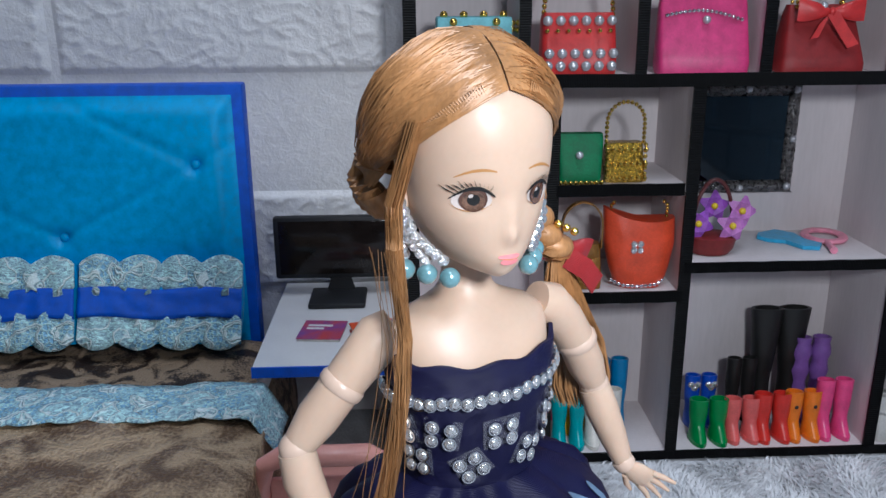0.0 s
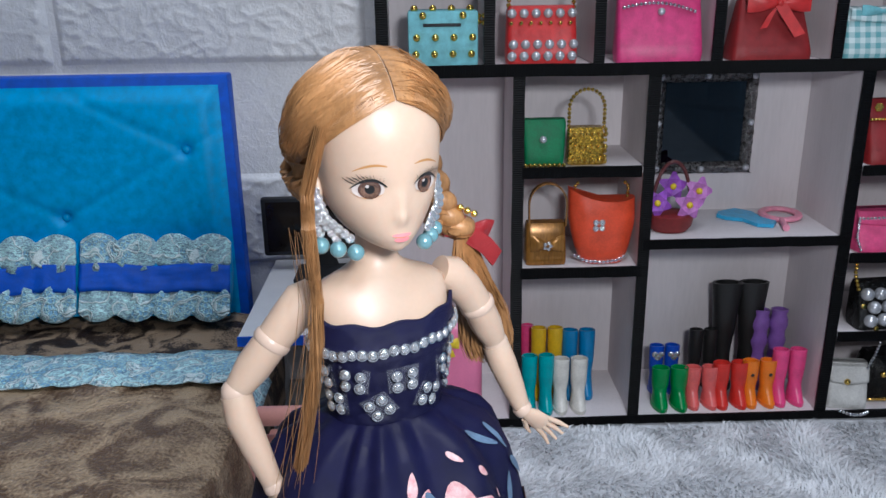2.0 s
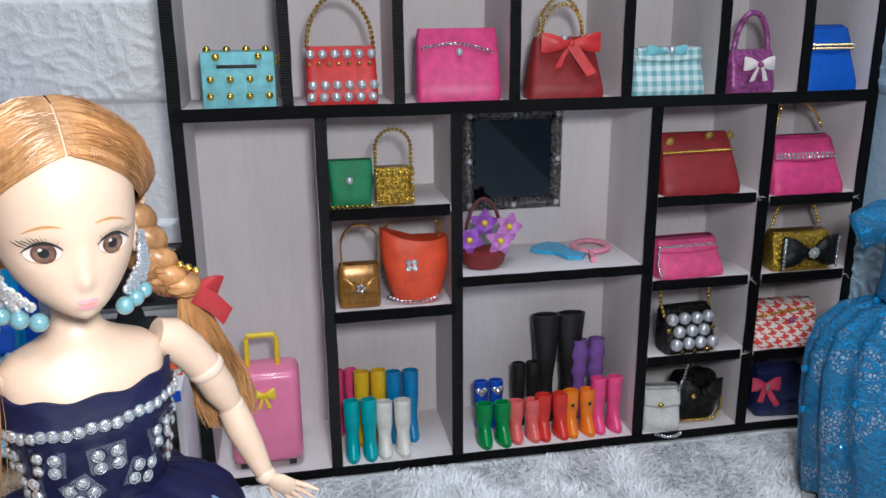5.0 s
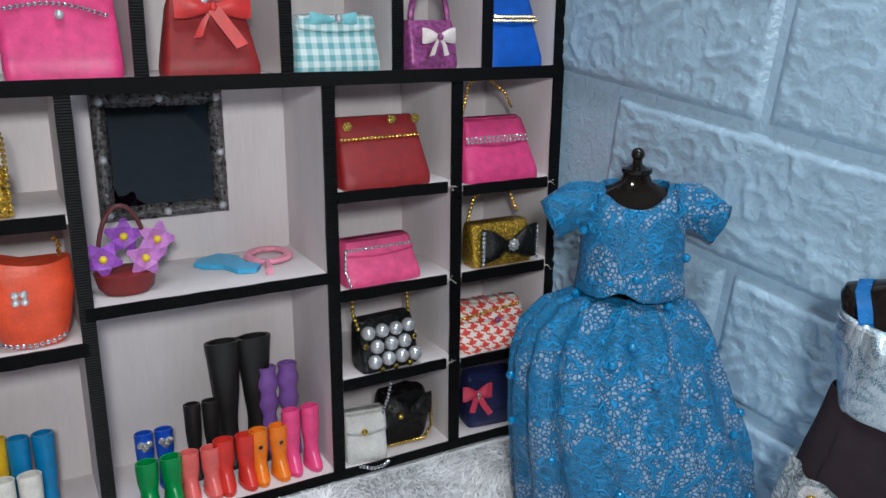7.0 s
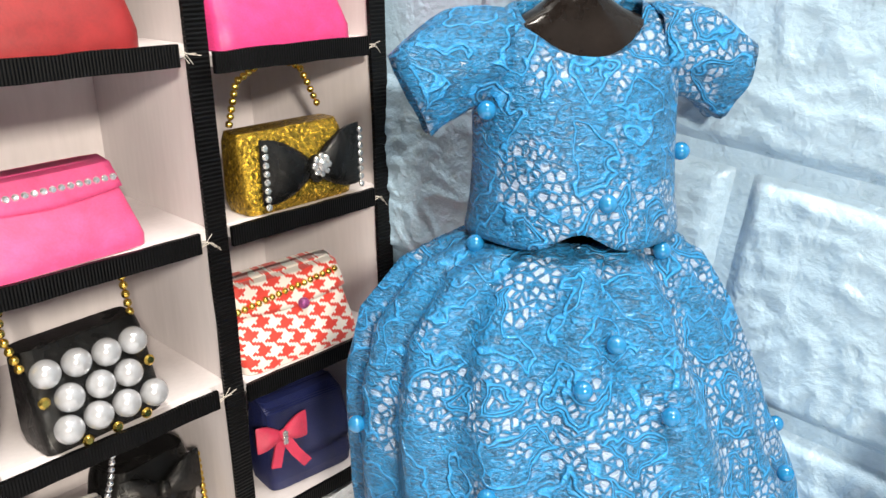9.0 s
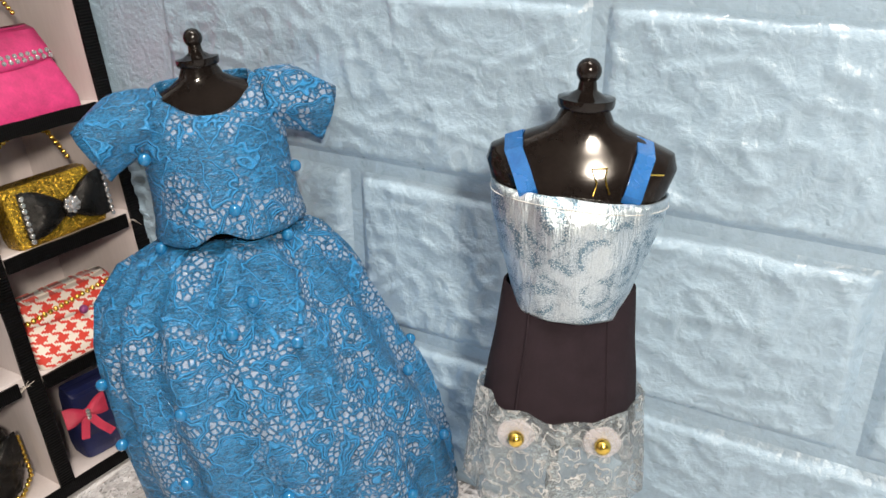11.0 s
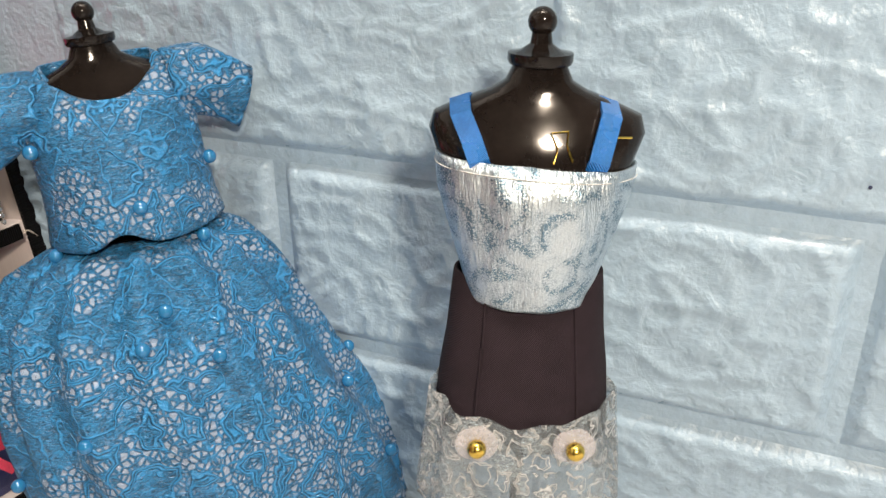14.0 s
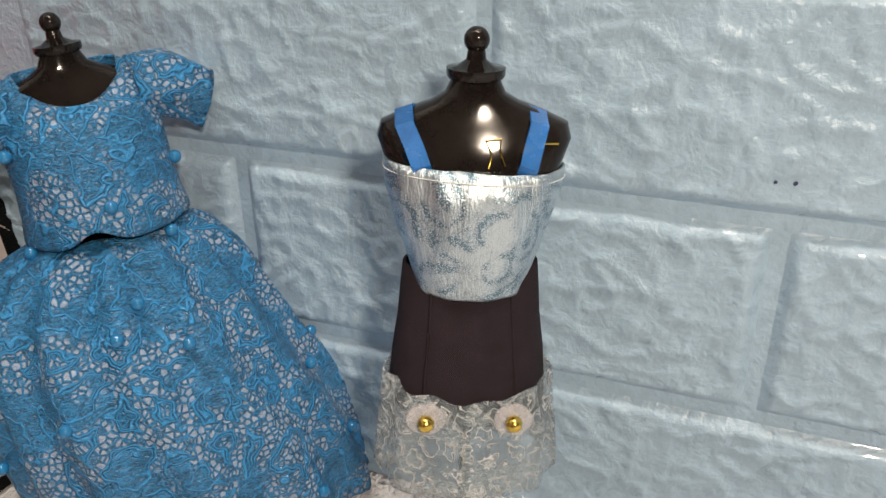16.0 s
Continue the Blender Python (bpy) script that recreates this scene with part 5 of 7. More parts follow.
for deg in (-34, 34):
    a = radians(deg - 90)
    bm = bmesh.new()
    tube(bm, [(rx * math.cos(a) * 1.004, rf * math.sin(a) * 1.012 - 0.0002, z) for z, rx, rf, rb in KP], 0.00035, 5)
    part("seam", bm, M_BLACK_CLOTH, short)
bm = bmesh.new()
LP = [(-0.0655, 0.0222, 0.0175, 0.0150), (-0.0700, 0.0228, 0.0182, 0.0152), (-0.0800, 0.0240, 0.0195, 0.0160), (-0.0900, 0.0250, 0.0205, 0.0165), (-0.0955, 0.0252, 0.0208, 0.0165)]
rings = [skirt_ring(z, rx, rf, rb, (0, 0), 9, 0.05, 96, 3.0) for z, rx, rf, rb in LP]
for i, p in enumerate(rings[-1]):
    p.z += 0.0018 * abs(math.sin(i * 0.33))
for i, p in enumerate(rings[0]):
    p.z += 0.0022 * abs(p.x / 0.022) ** 2 + 0.0007 * math.sin(i * 0.7)
loft(bm, rings, cap=False)
lh = part("lace_hem", bm, M_LACE_GREY, short, "clear silver lace hem")
lh.modifiers.new("thick", "SOLIDIFY").thickness = 0.0004
M_CLEAR = mat("frosted_clear_plastic", (0.72, 0.70, 0.74), 0.25, 0, 0.1, 300, 2000, 0.1, coat=0.5, alpha=0.32)
for s in (-1, 1):
    c = Vector((s * 0.0112, -0.0172, -0.0700))
    bm = bmesh.new()
    loft(bm, [[c + Vector((r * math.cos(a), dy, r * (0.95 + 0.06 * math.cos(5 * a)) * math.sin(a))) for a in [2 * math.pi * i / 24 for i in range(24)]] for r, dy in ((0.0044, 0.0006), (0.0050, -0.0004), (0.0030, -0.0010))])
    part("flower_disc", bm, M_CLEAR, short, "frosted clear plastic flower")
    bm = bmesh.new()
    ball(bm, c + Vector((0, -0.0024, 0)), 0.0022, 16, 10)
    part("gold_bead", bm, M_GOLD, short)

# ---- the doll ----
DOLL = pose(0.0335, 0.1785, 0.0, 0, 0, 24)
U, CHIN = 0.0440, 0.2060
# the head in units of its own height above the chin: half width, front and back reach
HEAD = [(0.000, 0.045, 0.245, -0.10), (0.020, 0.092, 0.283, -0.04), (0.060, 0.146, 0.308, 0.06), (0.110, 0.192, 0.316, 0.13), (0.170, 0.232, 0.320, 0.20), (0.240, 0.264, 0.324, 0.27), (0.320, 0.285, 0.328, 0.33), (0.430, 0.300, 0.338, 0.36), (0.560, 0.305, 0.338, 0.37), (0.680, 0.296, 0.308, 0.36), (0.780, 0.262, 0.248, 0.32), (0.860, 0.205, 0.170, 0.25), (0.915, 0.105, 0.090, 0.13)]


def at_doll(x, y, z):
    """From the doll's units (origin under the head, z 0 at the chin) to metres."""
    return Vector((x * U, y * U, CHIN + z * U))


def head_at(z):
    for k, (a, b) in enumerate(zip(HEAD, HEAD[1:])):
        if a[0] <= z <= b[0]:
            # a curve through the rows, not a broken line
            p, q = HEAD[max(0, k - 1)], HEAD[min(len(HEAD) - 1, k + 2)]
            t = (z - a[0]) / (b[0] - a[0])
            out = [z]
            for i in (1, 2, 3):
                m0 = (b[i] - p[i]) / (b[0] - p[0]) * (b[0] - a[0])
                m1 = (q[i] - a[i]) / (q[0] - a[0]) * (b[0] - a[0])
                out.append((2 * t ** 3 - 3 * t * t + 1) * a[i] + (t ** 3 - 2 * t * t + t) * m0 + (3 * t * t - 2 * t ** 3) * b[i] + (t ** 3 - t * t) * m1)
            return out
    return HEAD[-1]


def face_y(x, z):
    _, w, f, _ = head_at(max(0.0, z))
    base = -f * math.sqrt(max(0.0, 1 - (x / w) ** 2)) ** 0.85
    nose = 0.024 * math.exp(-((x / 0.028) ** 2) - ((z - 0.185) / 0.036) ** 2) + 0.018 * math.exp(-((x / 0.034) ** 2) - ((z - 0.250) / 0.080) ** 2)
    socket = -0.022 * sum(math.exp(-(((x - s * 0.140) / 0.075) ** 2) - ((z - 0.325) / 0.055) ** 2) for s in (-1, 1))
    mouth = 0.010 * math.exp(-((x / 0.055) ** 2) - ((z - 0.092) / 0.026) ** 2) - 0.008 * math.exp(-((x / 0.05) ** 2) - ((z - 0.052) / 0.012) ** 2)
    return base - nose - socket - mouth


bm = bmesh.new()
SKIN, JOINT, HAIR, DARK, WHITE, BROW, LIP, LASH, IRIS = range(9)
rings = []
for k in range(65):
    z = 0.915 * (k / 64)
    _, w, f, bk = head_at(z)
    ring = []
    for i in range(80):
        a = 2 * math.pi * i / 80
        x, s = w * math.cos(a), math.sin(a)
        ring.append(at_doll(x, face_y(x, z) if s < 0 else bk * s, z))
    rings.append(ring)
loft(bm, rings, SKIN)
for s in (-1, 1):
    ball(bm, at_doll(s * 0.298, 0.03, 0.275), 0.070 * U, 14, 10, SKIN, (0.40, 0.70, 1.20))
    ball(bm, at_doll(s * 0.312, 0.015, 0.285), 0.035 * U, 10, 8, SKIN, (0.30, 0.60, 1.30))


def painted(cx, cz, rx, rz, lift, mi, n=24, bend=0.0, turn=0.0):
    """A plain painted oval on the face."""
    rim, mid = [], bm.verts.new(at_doll(cx, face_y(cx, cz) - lift, cz))
    for i in range(n):
        a = 2 * math.pi * i / n
        dx, dz = rx * math.cos(a), rz * math.sin(a)
        x = cx + dx * math.cos(turn) - dz * math.sin(turn)
        z = cz + dx * math.sin(turn) + dz * math.cos(turn) - bend * (dx / rx) ** 2
        rim.append(bm.verts.new(at_doll(x, face_y(x, z) - lift, z)))
    for i in range(n):
        bm.faces.new((mid, rim[i], rim[(i + 1) % n])).material_index = mi


def stroke(pts, width, lift, mi):
    """A painted line on the face, tapering to both ends."""
    rows = []
    for i, (x, z) in enumerate(pts):
        f = i / (len(pts) - 1)
        w = width * (0.25 + 0.75 * math.sin(math.pi * min(1.0, 0.08 + 0.9 * f)))
        rows.append([bm.verts.new(at_doll(x, face_y(x, z + d) - lift, z + d)) for d in (-w, w)])
    for a, b in zip(rows, rows[1:]):
        bm.faces.new((a[0], b[0], b[1], a[1])).material_index = mi


for s in (-1, 1):
    ex, ez = s * 0.138, 0.330
    painted(ex + s * 0.004, ez, 0.066, 0.043, 0.0030, WHITE, 28)
    painted(ex, ez + 0.002, 0.047, 0.046, 0.0060, DARK, 28)
    painted(ex, ez - 0.002, 0.038, 0.038, 0.0080, IRIS, 28)
    painted(ex, ez + 0.002, 0.021, 0.022, 0.0100, LASH, 18)
    painted(ex - 0.012, ez + 0.018, 0.008, 0.008, 0.0125, WHITE, 12)
    lid = [(ex + s * (-0.070 + 0.150 * q / 14), ez + 0.047 - 0.044 * ((q - 6.4) / 7.4) ** 2 + 0.004 * q / 14) for q in range(15)]
    stroke(lid, 0.0080, 0.0090, LASH)
    stroke([(ex + s * (-0.060 + 0.135 * q / 10), ez - 0.042 + 0.026 * ((q - 5) / 5.0) ** 2) for q in range(11)], 0.0018, 0.0060, BROW)
    for q in range(11):
        x0, z0 = lid[2 + q]
        out = s * (-0.010 + 0.0060 * q)
        stroke([(x0, z0), (x0 + out * 0.6, z0 + 0.016), (x0 + out, z0 + 0.028 + 0.006 * math.sin(q * 2.1))], 0.0028, 0.0085, LASH)
    stroke([(ex + s * (-0.070 + 0.140 * q / 10), ez + 0.118 - 0.028 * ((q - 3.5) / 6.5) ** 2) for q in range(11)], 0.0058, 0.0030, BROW)
painted(0, 0.1010, 0.047, 0.0125, 0.0040, LIP, 24, -0.003)
painted(0, 0.0830, 0.038, 0.0150, 0.0044, LIP, 24, 0.001)
stroke([(-0.045 + 0.09 * q / 8, 0.0940 + 0.004 * abs(q - 4) / 4) for q in range(9)], 0.0016, 0.0075, BROW)


def rings_of(rows, n=36, power=2.2):
    return [[at_doll(*p) for p in ellipse((0, y, z), rx, ry, n, power=power)] for z, rx, ry, y in rows]


# neck and trunk, legs under the gown
loft(bm, rings_of([(0.10, 0.105, 0.105, 0.05), (0.02, 0.100, 0.098, 0.05), (-0.06, 0.102, 0.098, 0.045), (-0.11, 0.115, 0.108, 0.04), (-0.145, 0.150, 0.125, 0.035), (-0.175, 0.215, 0.140, 0.03), (-0.205, 0.300, 0.155, 0.025), (-0.245, 0.352, 0.170, 0.02), (-0.300, 0.366, 0.190, 0.01), (-0.370, 0.362, 0.215, 0.0), (-0.490, 0.350, 0.240, -0.005), (-0.650, 0.315, 0.220, 0.0), (-0.900, 0.280, 0.200, 0.0), (-1.15, 0.34, 0.24, 0.01)], 40), SKIN)
FOOT = -CHIN / U
for s in (-1, 1):
    tube(bm, [at_doll(s * 0.17, 0.01, -1.10), at_doll(s * 0.18, 0.0, -1.9), at_doll(s * 0.17, 0.0, -2.7), at_doll(s * 0.16, 0.02, -3.5), at_doll(s * 0.155, 0.02, FOOT + 0.18)], [0.17 * U, 0.15 * U, 0.125 * U, 0.115 * U, 0.075 * U], 18, SKIN)
    loft(bm, [[at_doll(s * 0.155 + 0.085 * math.cos(a) * k, -0.08 + (0.22 if math.sin(a) < 0 else 0.16) * math.sin(a) * k, FOOT + z) for a in [2 * math.pi * i / 16 for i in range(16)]] for z, k in ((0.0, 0.9), (0.04, 1.0), (0.12, 0.8), (0.20, 0.55))], SKIN)


def limb(pts, rs, mi=SKIN):
    tube(bm, [at_doll(*p) for p in pts], [r * U for r in rs], 20, mi)


def ring_cap(p, q, r):
    d = (Vector(q) - Vector(p)).normalized()
    limb([Vector(p) - d * 0.026, Vector(p) - d * 0.014, Vector(p) + d * 0.014, Vector(p) + d * 0.026], [r * 0.93, r, r, r * 0.93], JOINT)


def joint(p, r):
    ball(bm, at_doll(*p), r * U, 16, 10, JOINT)


def fingers(root, way, spread, n=4):
    """A flat palm that ends in slim fingers."""
    root, way, spread = Vector(root), Vector(way).normalized(), Vector(spread).normalized()
    rows = [[(0.00, 0.030, 0.026), (0.07, 0.055, 0.030), (0.14, 0.060, 0.026), (0.17, 0.052, 0.020)]]
    third = way.cross(spread)
    loft(bm, [[at_doll(*(root + way * d + spread * (a * math.cos(t)) + third * (b * math.sin(t)))) for t in [2 * math.pi * i / 14 for i in range(14)]] for d, a, b in rows[0]], SKIN)
    for k in range(n):
        f = k / (n - 1) - 0.5
        p = root + way * 0.15 + spread * (0.088 * f)
        limb([p, p + way * 0.08 + spread * 0.035 * f, p + way * (0.15 - 0.05 * f * f) + spread * 0.075 * f + third * 0.02], [0.017, 0.015, 0.008])
    p = root + way * 0.05 - spread * 0.045
    limb([p, p + way * 0.05 - spread * 0.035, p + way * 0.10 - spread * 0.050], [0.018, 0.015, 0.008])


# an arm with the elbow out and the hand near the gown, and an arm held away
ARMS = [[(-0.345, 0.02, -0.245), (-0.405, 0.025, -0.275), (-0.490, 0.03, -0.370), (-0.575, 0.035, -0.465), (-0.680, 0.045, -0.590), (-0.760, 0.05, -0.690)], [(-0.775, 0.05, -0.725), (-0.765, 0.02, -0.840), (-0.720, -0.03, -1.000), (-0.660, -0.08, -1.200)], [(0.345, 0.02, -0.245), (0.410, 0.025, -0.275), (0.500, 0.03, -0.370), (0.580, 0.03, -0.490), (0.640, 0.03, -0.620), (0.690, 0.03, -0.725)], [(0.700, 0.03, -0.760), (0.725, 0.00, -0.860), (0.770, -0.04, -1.000), (0.810, -0.08, -1.130)]]
limb(ARMS[0], [0.085, 0.104, 0.098, 0.090, 0.092, 0.070])
ring_cap(ARMS[0][3], ARMS[0][4], 0.100)
joint((-0.775, 0.05, -0.710), 0.075)
limb(ARMS[1], [0.078, 0.084, 0.072, 0.052])
ring_cap((-0.655, -0.085, -1.215), (-0.63, -0.11, -1.3), 0.056)
fingers((-0.650, -0.090, -1.235), (0.10, -0.10, -1.0), (0.35, -0.9, 0.0))
limb(ARMS[2], [0.085, 0.104, 0.098, 0.090, 0.090, 0.068])
ring_cap(ARMS[2][3], ARMS[2][4], 0.099)
joint((0.698, 0.03, -0.742), 0.073)
limb(ARMS[3], [0.076, 0.082, 0.070, 0.050])
ring_cap((0.815, -0.085, -1.145), (0.86, -0.11, -1.2), 0.055)
fingers((0.825, -0.090, -1.160), (0.85, -0.15, -0.75), (0.5, -0.3, 0.6))

# hair: strands drawn from the parting round each side to the back of the head
hr = random.Random(11)
HC = Vector((0, 0.03, 0.46))


def hair_point(s, u, t, lift=0.0):
    """A place on the hair: s the side, u along the parting from brow to crown, t down the strand."""
    phi = radians(-56 + 150 * u)
    d0 = Vector((s * 0.012, math.sin(phi), math.cos(phi)))
    mid = Vector((s * (1.30 - 0.15 * u), -0.72 + 1.85 * u, 0.10 + 0.60 * u - 0.31 * u * u))
    d1 = Vector((s * (0.55 - 0.45 * u), 0.95, -0.34 - 0.22 * u))
    d = ((1 - t) ** 2 * d0 + 2 * t * (1 - t) * mid + t * t * d1).normalized()
    full = min(1.0, u / 0.22)
    full = full * full * (3 - 2 * full)
    wide = min(1.0, max(0.0, (t - 0.05) / 0.3))
    rx = 0.332 + (0.102 * full) * wide + 0.030 * wide * (1 - full) * min(1.0, max(0.0, (t - 0.5) / 0.3))
    ry = (0.405 if d.y < 0 else 0.43)
    rz = 0.490 if d.z > 0 else 0.44
    crease = -0.020 * math.exp(-((t / 0.05) ** 2))
    k = 1.0 + lift + crease
    return HC + Vector((d.x * rx * k, d.y * ry * k, d.z * rz * k))


NU, NT = 320, 30
for s in (-1, 1):
    lifts = []
    for i in range(NU + 1):
        lifts.append(0.007 * noise.noise((i * 0.7, s * 3, 0)) + 0.010 * noise.noise((i * 0.14, s * 5, 2)) + hr.uniform(-0.0025, 0.0025))
    rows = []
    for i in range(NU + 1):
        u = i / NU
        row = []
        for j in range(NT + 1):
            t = j / NT
            row.append(at_doll(*hair_point(s, u, t, lifts[i] * min(1.0, t / 0.12 + 0.25) + 0.010 * noise.noise((u * 9, t * 2.5, s * 2)))))
        rows.append(row)
    loft(bm, rows, HAIR, closed=False)
    for k in range(420):
        u = hr.random() ** 1.3
        t0, t1 = hr.uniform(0.0, 0.25), hr.uniform(0.55, 1.0)
        up = hr.uniform(0.008, 0.030) if k % 5 else hr.uniform(0.03, 0.06)
        tube(bm, [at_doll(*hair_point(s, max(0, min(1, u + 0.02 * math.sin(q + k))), t0 + (t1 - t0) * q / 7, up * math.sin(math.pi * q / 7) ** 0.5)) for q in range(8)], 0.0021 * U, 3, HAIR, cap=False)
    # rooted tufts along the hairline
    for k in range(46):
        t = 0.10 + 0.52 * k / 45
        a, b = hair_point(s, 0.0, t, -0.02), hair_point(s, 0.055, min(1, t + 0.02), 0.022)
        tube(bm, [at_doll(*a), at_doll(*a.lerp(b, 0.5)), at_doll(*b)], [0.003 * U, 0.0040 * U, 0.002 * U], 5, HAIR)


def hank(line, width, depth, count, thin, seed):
    """Many hairs along a line of (x, y, z, spread)."""
    rr = random.Random(seed)
    for k in range(count):
        a, r = rr.uniform(0, 2 * math.pi), rr.random() ** 0.5
        ph = rr.uniform(0, 6)
        pts = []
        for q, (x, y, z, w) in enumerate(line):
            pts.append(at_doll(x + width * w * r * math.cos(a) + 0.011 * w * math.sin(q * 0.9 + ph), y + depth * w * r * math.sin(a), z))
        tube(bm, pts, [thin * U] * (len(pts) - 1) + [thin * 0.3 * U], 3, HAIR, cap=False)


# lock that leaves the temple and hangs before the shoulder
LOCK = [(*hair_point(-1, 0.10, 0.16), 0.5), (*hair_point(-1, 0.09, 0.28), 0.7), (*hair_point(-1, 0.08, 0.40), 0.9), (-0.385, -0.10, 0.30, 1.0), (-0.395, -0.13, 0.14, 0.9), (-0.395, -0.17, -0.02, 0.85), (-0.400, -0.22, -0.20, 0.8), (-0.425, -0.24, -0.40, 0.9), (-0.460, -0.24, -0.62, 1.1), (-0.500, -0.22, -0.86, 1.3), (-0.545, -0.18, -1.12, 1.5), (-0.570, -0.15, -1.34, 1.2)]
hank([(x, y, z, min(w, 1.0)) for x, y, z, w in LOCK], 0.026, 0.036, 210, 0.0021, 4)
hank([(x - 0.02, y, z, w * 2.2) for x, y, z, w in LOCK[4:]], 0.035, 0.04, 14, 0.0014, 6)
# coil at the back, plait and its loose end
for o in range(6):
    c = [(-0.16 + 0.15 * math.cos(o * 0.6 + q * 0.7), 0.36 + 0.022 * o + 0.02 * math.sin(q), 0.30 + 0.145 * math.sin(o * 0.6 + q * 0.7)) for q in range(10)]
    tube(bm, [at_doll(*p) for p in c], [r * U for r in (0.03, 0.05, 0.06, 0.065, 0.065, 0.065, 0.06, 0.055, 0.045, 0.03)], 12, HAIR)
PLAIT = [(0.300, 0.26, 0.40), (0.365, 0.25, 0.25), (0.415, 0.23, 0.10), (0.470, 0.21, -0.02), (0.560, 0.20, -0.09)]


def plait_at(f):
    k = min(3, int(f * 4))
    a, b, t = PLAIT[k], PLAIT[k + 1], f * 4 - k
    return Vector(a).lerp(Vector(b), t)


for k in range(3):
    ph = k * 2.0944
    pts, rs = [], []
    for q in range(40):
        f = q / 39
        p = plait_at(f) + Vector((0.060 * math.cos(f * 11 + ph), 0.045 * math.sin(2 * (f * 11 + ph)), 0.020 * math.sin(f * 11 + ph)))
        pts.append(at_doll(*p))
        rs.append((0.072 - 0.022 * f) * U)
    tube(bm, pts, rs, 14, HAIR)
    for m_ in range(70):
        a = hr.uniform(0, 6.28)
        tube(bm, [p + Vector((math.cos(a + q * 0.1), 0.6 * math.sin(a + q * 0.1), math.sin(a + q * 0.1))) * rs[q] * 1.03 for q, p in enumerate(pts)][m_ % 6:34 + m_ % 6:2], 0.0024 * U, 3, HAIR, cap=False)
hank([(0.575, 0.20, -0.12, 0.5), (0.600, 0.20, -0.25, 0.9), (0.640, 0.19, -0.42, 1.3), (0.690, 0.18, -0.60, 1.7), (0.720, 0.18, -0.78, 1.9), (0.735, 0.17, -0.90, 1.6)], 0.085, 0.06, 520, 0.0034, 9)
doll = solo("doll", bm, [M_SKIN, M_SKIN_JOINT, M_HAIR, M_EYE_DARK, M_EYE_WHITE, M_BROW, M_LIP, M_SBLACK, M_IRIS], "pale jointed vinyl fashion doll with long copper hair, standing", "doll", m=DOLL, angle=60)

# doll clothes and jewellery
gown = thing("doll_gown", DOLL, "strapless navy satin gown with rhinestone trim and printed pink flowers", "dress")
# height, half width, front and back reach, all in the doll's units
GB = [(-0.960, 0.306, 0.232, 0.215), (-0.900, 0.304, 0.234, 0.218), (-0.800, 0.312, 0.246, 0.224), (-0.650, 0.340, 0.268, 0.235), (-0.540, 0.362, 0.280, 0.240), (-0.440, 0.378, 0.268, 0.232), (-0.372, 0.382, 0.246, 0.222)]


def wrap(row, folds, depth, seed, n=160, off=(0, 0)):
    z, rx, rf, rb = row
    return [at_doll(p.x, p.y, p.z) for p in skirt_ring(z, rx, rf, rb, off, folds, depth, n, seed)]


rings = []
for r in GB:
    ring = wrap(r, 5, 0.010, 1.0, 110)
    if r[0] > -0.40:
        for i, p in enumerate(ring):
            p.z += U * (0.010 * math.sin(i * 0.55) + 0.030 * min(1.0, abs(p.x) / (0.37 * U)) ** 3)
    rings.append(ring)
fine = []
for a, b in zip(rings, rings[1:]):
    for s in (0, 0.25, 0.5, 0.75):
        ring = [p.lerp(q, s) for p, q in zip(a, b)]
        for p in ring:
            k = 0.010 * U * noise.noise((p.x * 260, p.y * 260, p.z * 420))
            p.x, p.y = p.x * (1 + k / 0.014), p.y * (1 + k / 0.012)
        fine.append(ring)
fine.append(rings[-1])
bm = bmesh.new()
loft(bm, fine, cap=False)
gb = part("bodice", bm, M_NAVY, gown)
gb.modifiers.new("thick", "SOLIDIFY").thickness = 0.0005
bm = bmesh.new()
tube(bm, [p + Vector((0, 0, -0.0004)) for p in rings[-1]] + [rings[-1][0]], 0.00045, 6)
part("rolled_hem", bm, M_NAVY, gown)
GS = [(-0.925, 0.309, 0.238, 0.222, 0.015), (-0.950, 0.360, 0.285, 0.270, 0.06), (-0.985, 0.440, 0.365, 0.350, 0.10), (-1.040, 0.530, 0.455, 0.440, 0.11), (-1.130, 0.610, 0.540, 0.520, 0.095), (-1.260, 0.675, 0.600, 0.580, 0.075), (-1.450, 0.730, 0.650, 0.630, 0.065), (-1.75, 0.790, 0.710, 0.690, 0.06), (-2.20, 0.850, 0.770, 0.750, 0.06), (-2.80, 0.910, 0.830, 0.810, 0.06), (-3.50, 0.950, 0.870, 0.850, 0.065)]


def skirt_k(z, a):
    """How far the folds push the skirt out at a height and angle."""
    d = GS[-1][4]
    for p, q in zip(GS, GS[1:]):
        if q[0] <= z <= p[0]:
            d = p[4] + (q[4] - p[4]) * (p[0] - z) / (p[0] - q[0])
    return 1 + d * (0.62 * math.sin(9 * a + 1.1 * math.sin(2 * a + 0.4)) + 0.45 * math.sin(17 * a + 2.0 + 2.0 * math.sin(3 * a)) * math.exp((z + 0.95) * 2.2) + 0.5 * noise.noise((math.cos(a) * 2.6, math.sin(a) * 2.6, z * 0.7)))


def skirt_at(z, a):
    for p, q in zip(GS, GS[1:]):
        if q[0] <= z <= p[0] + 1e-9:
            t = (p[0] - z) / (p[0] - q[0])
            rx, rf, rb = [p[i] + (q[i] - p[i]) * t for i in (1, 2, 3)]
            k = skirt_k(z, a)
            return Vector((rx * math.cos(a) * k, (rf if math.sin(a) < 0 else rb) * math.sin(a) * k, z))
    return Vector((0, 0, z))


bm = bmesh.new()
zs = []
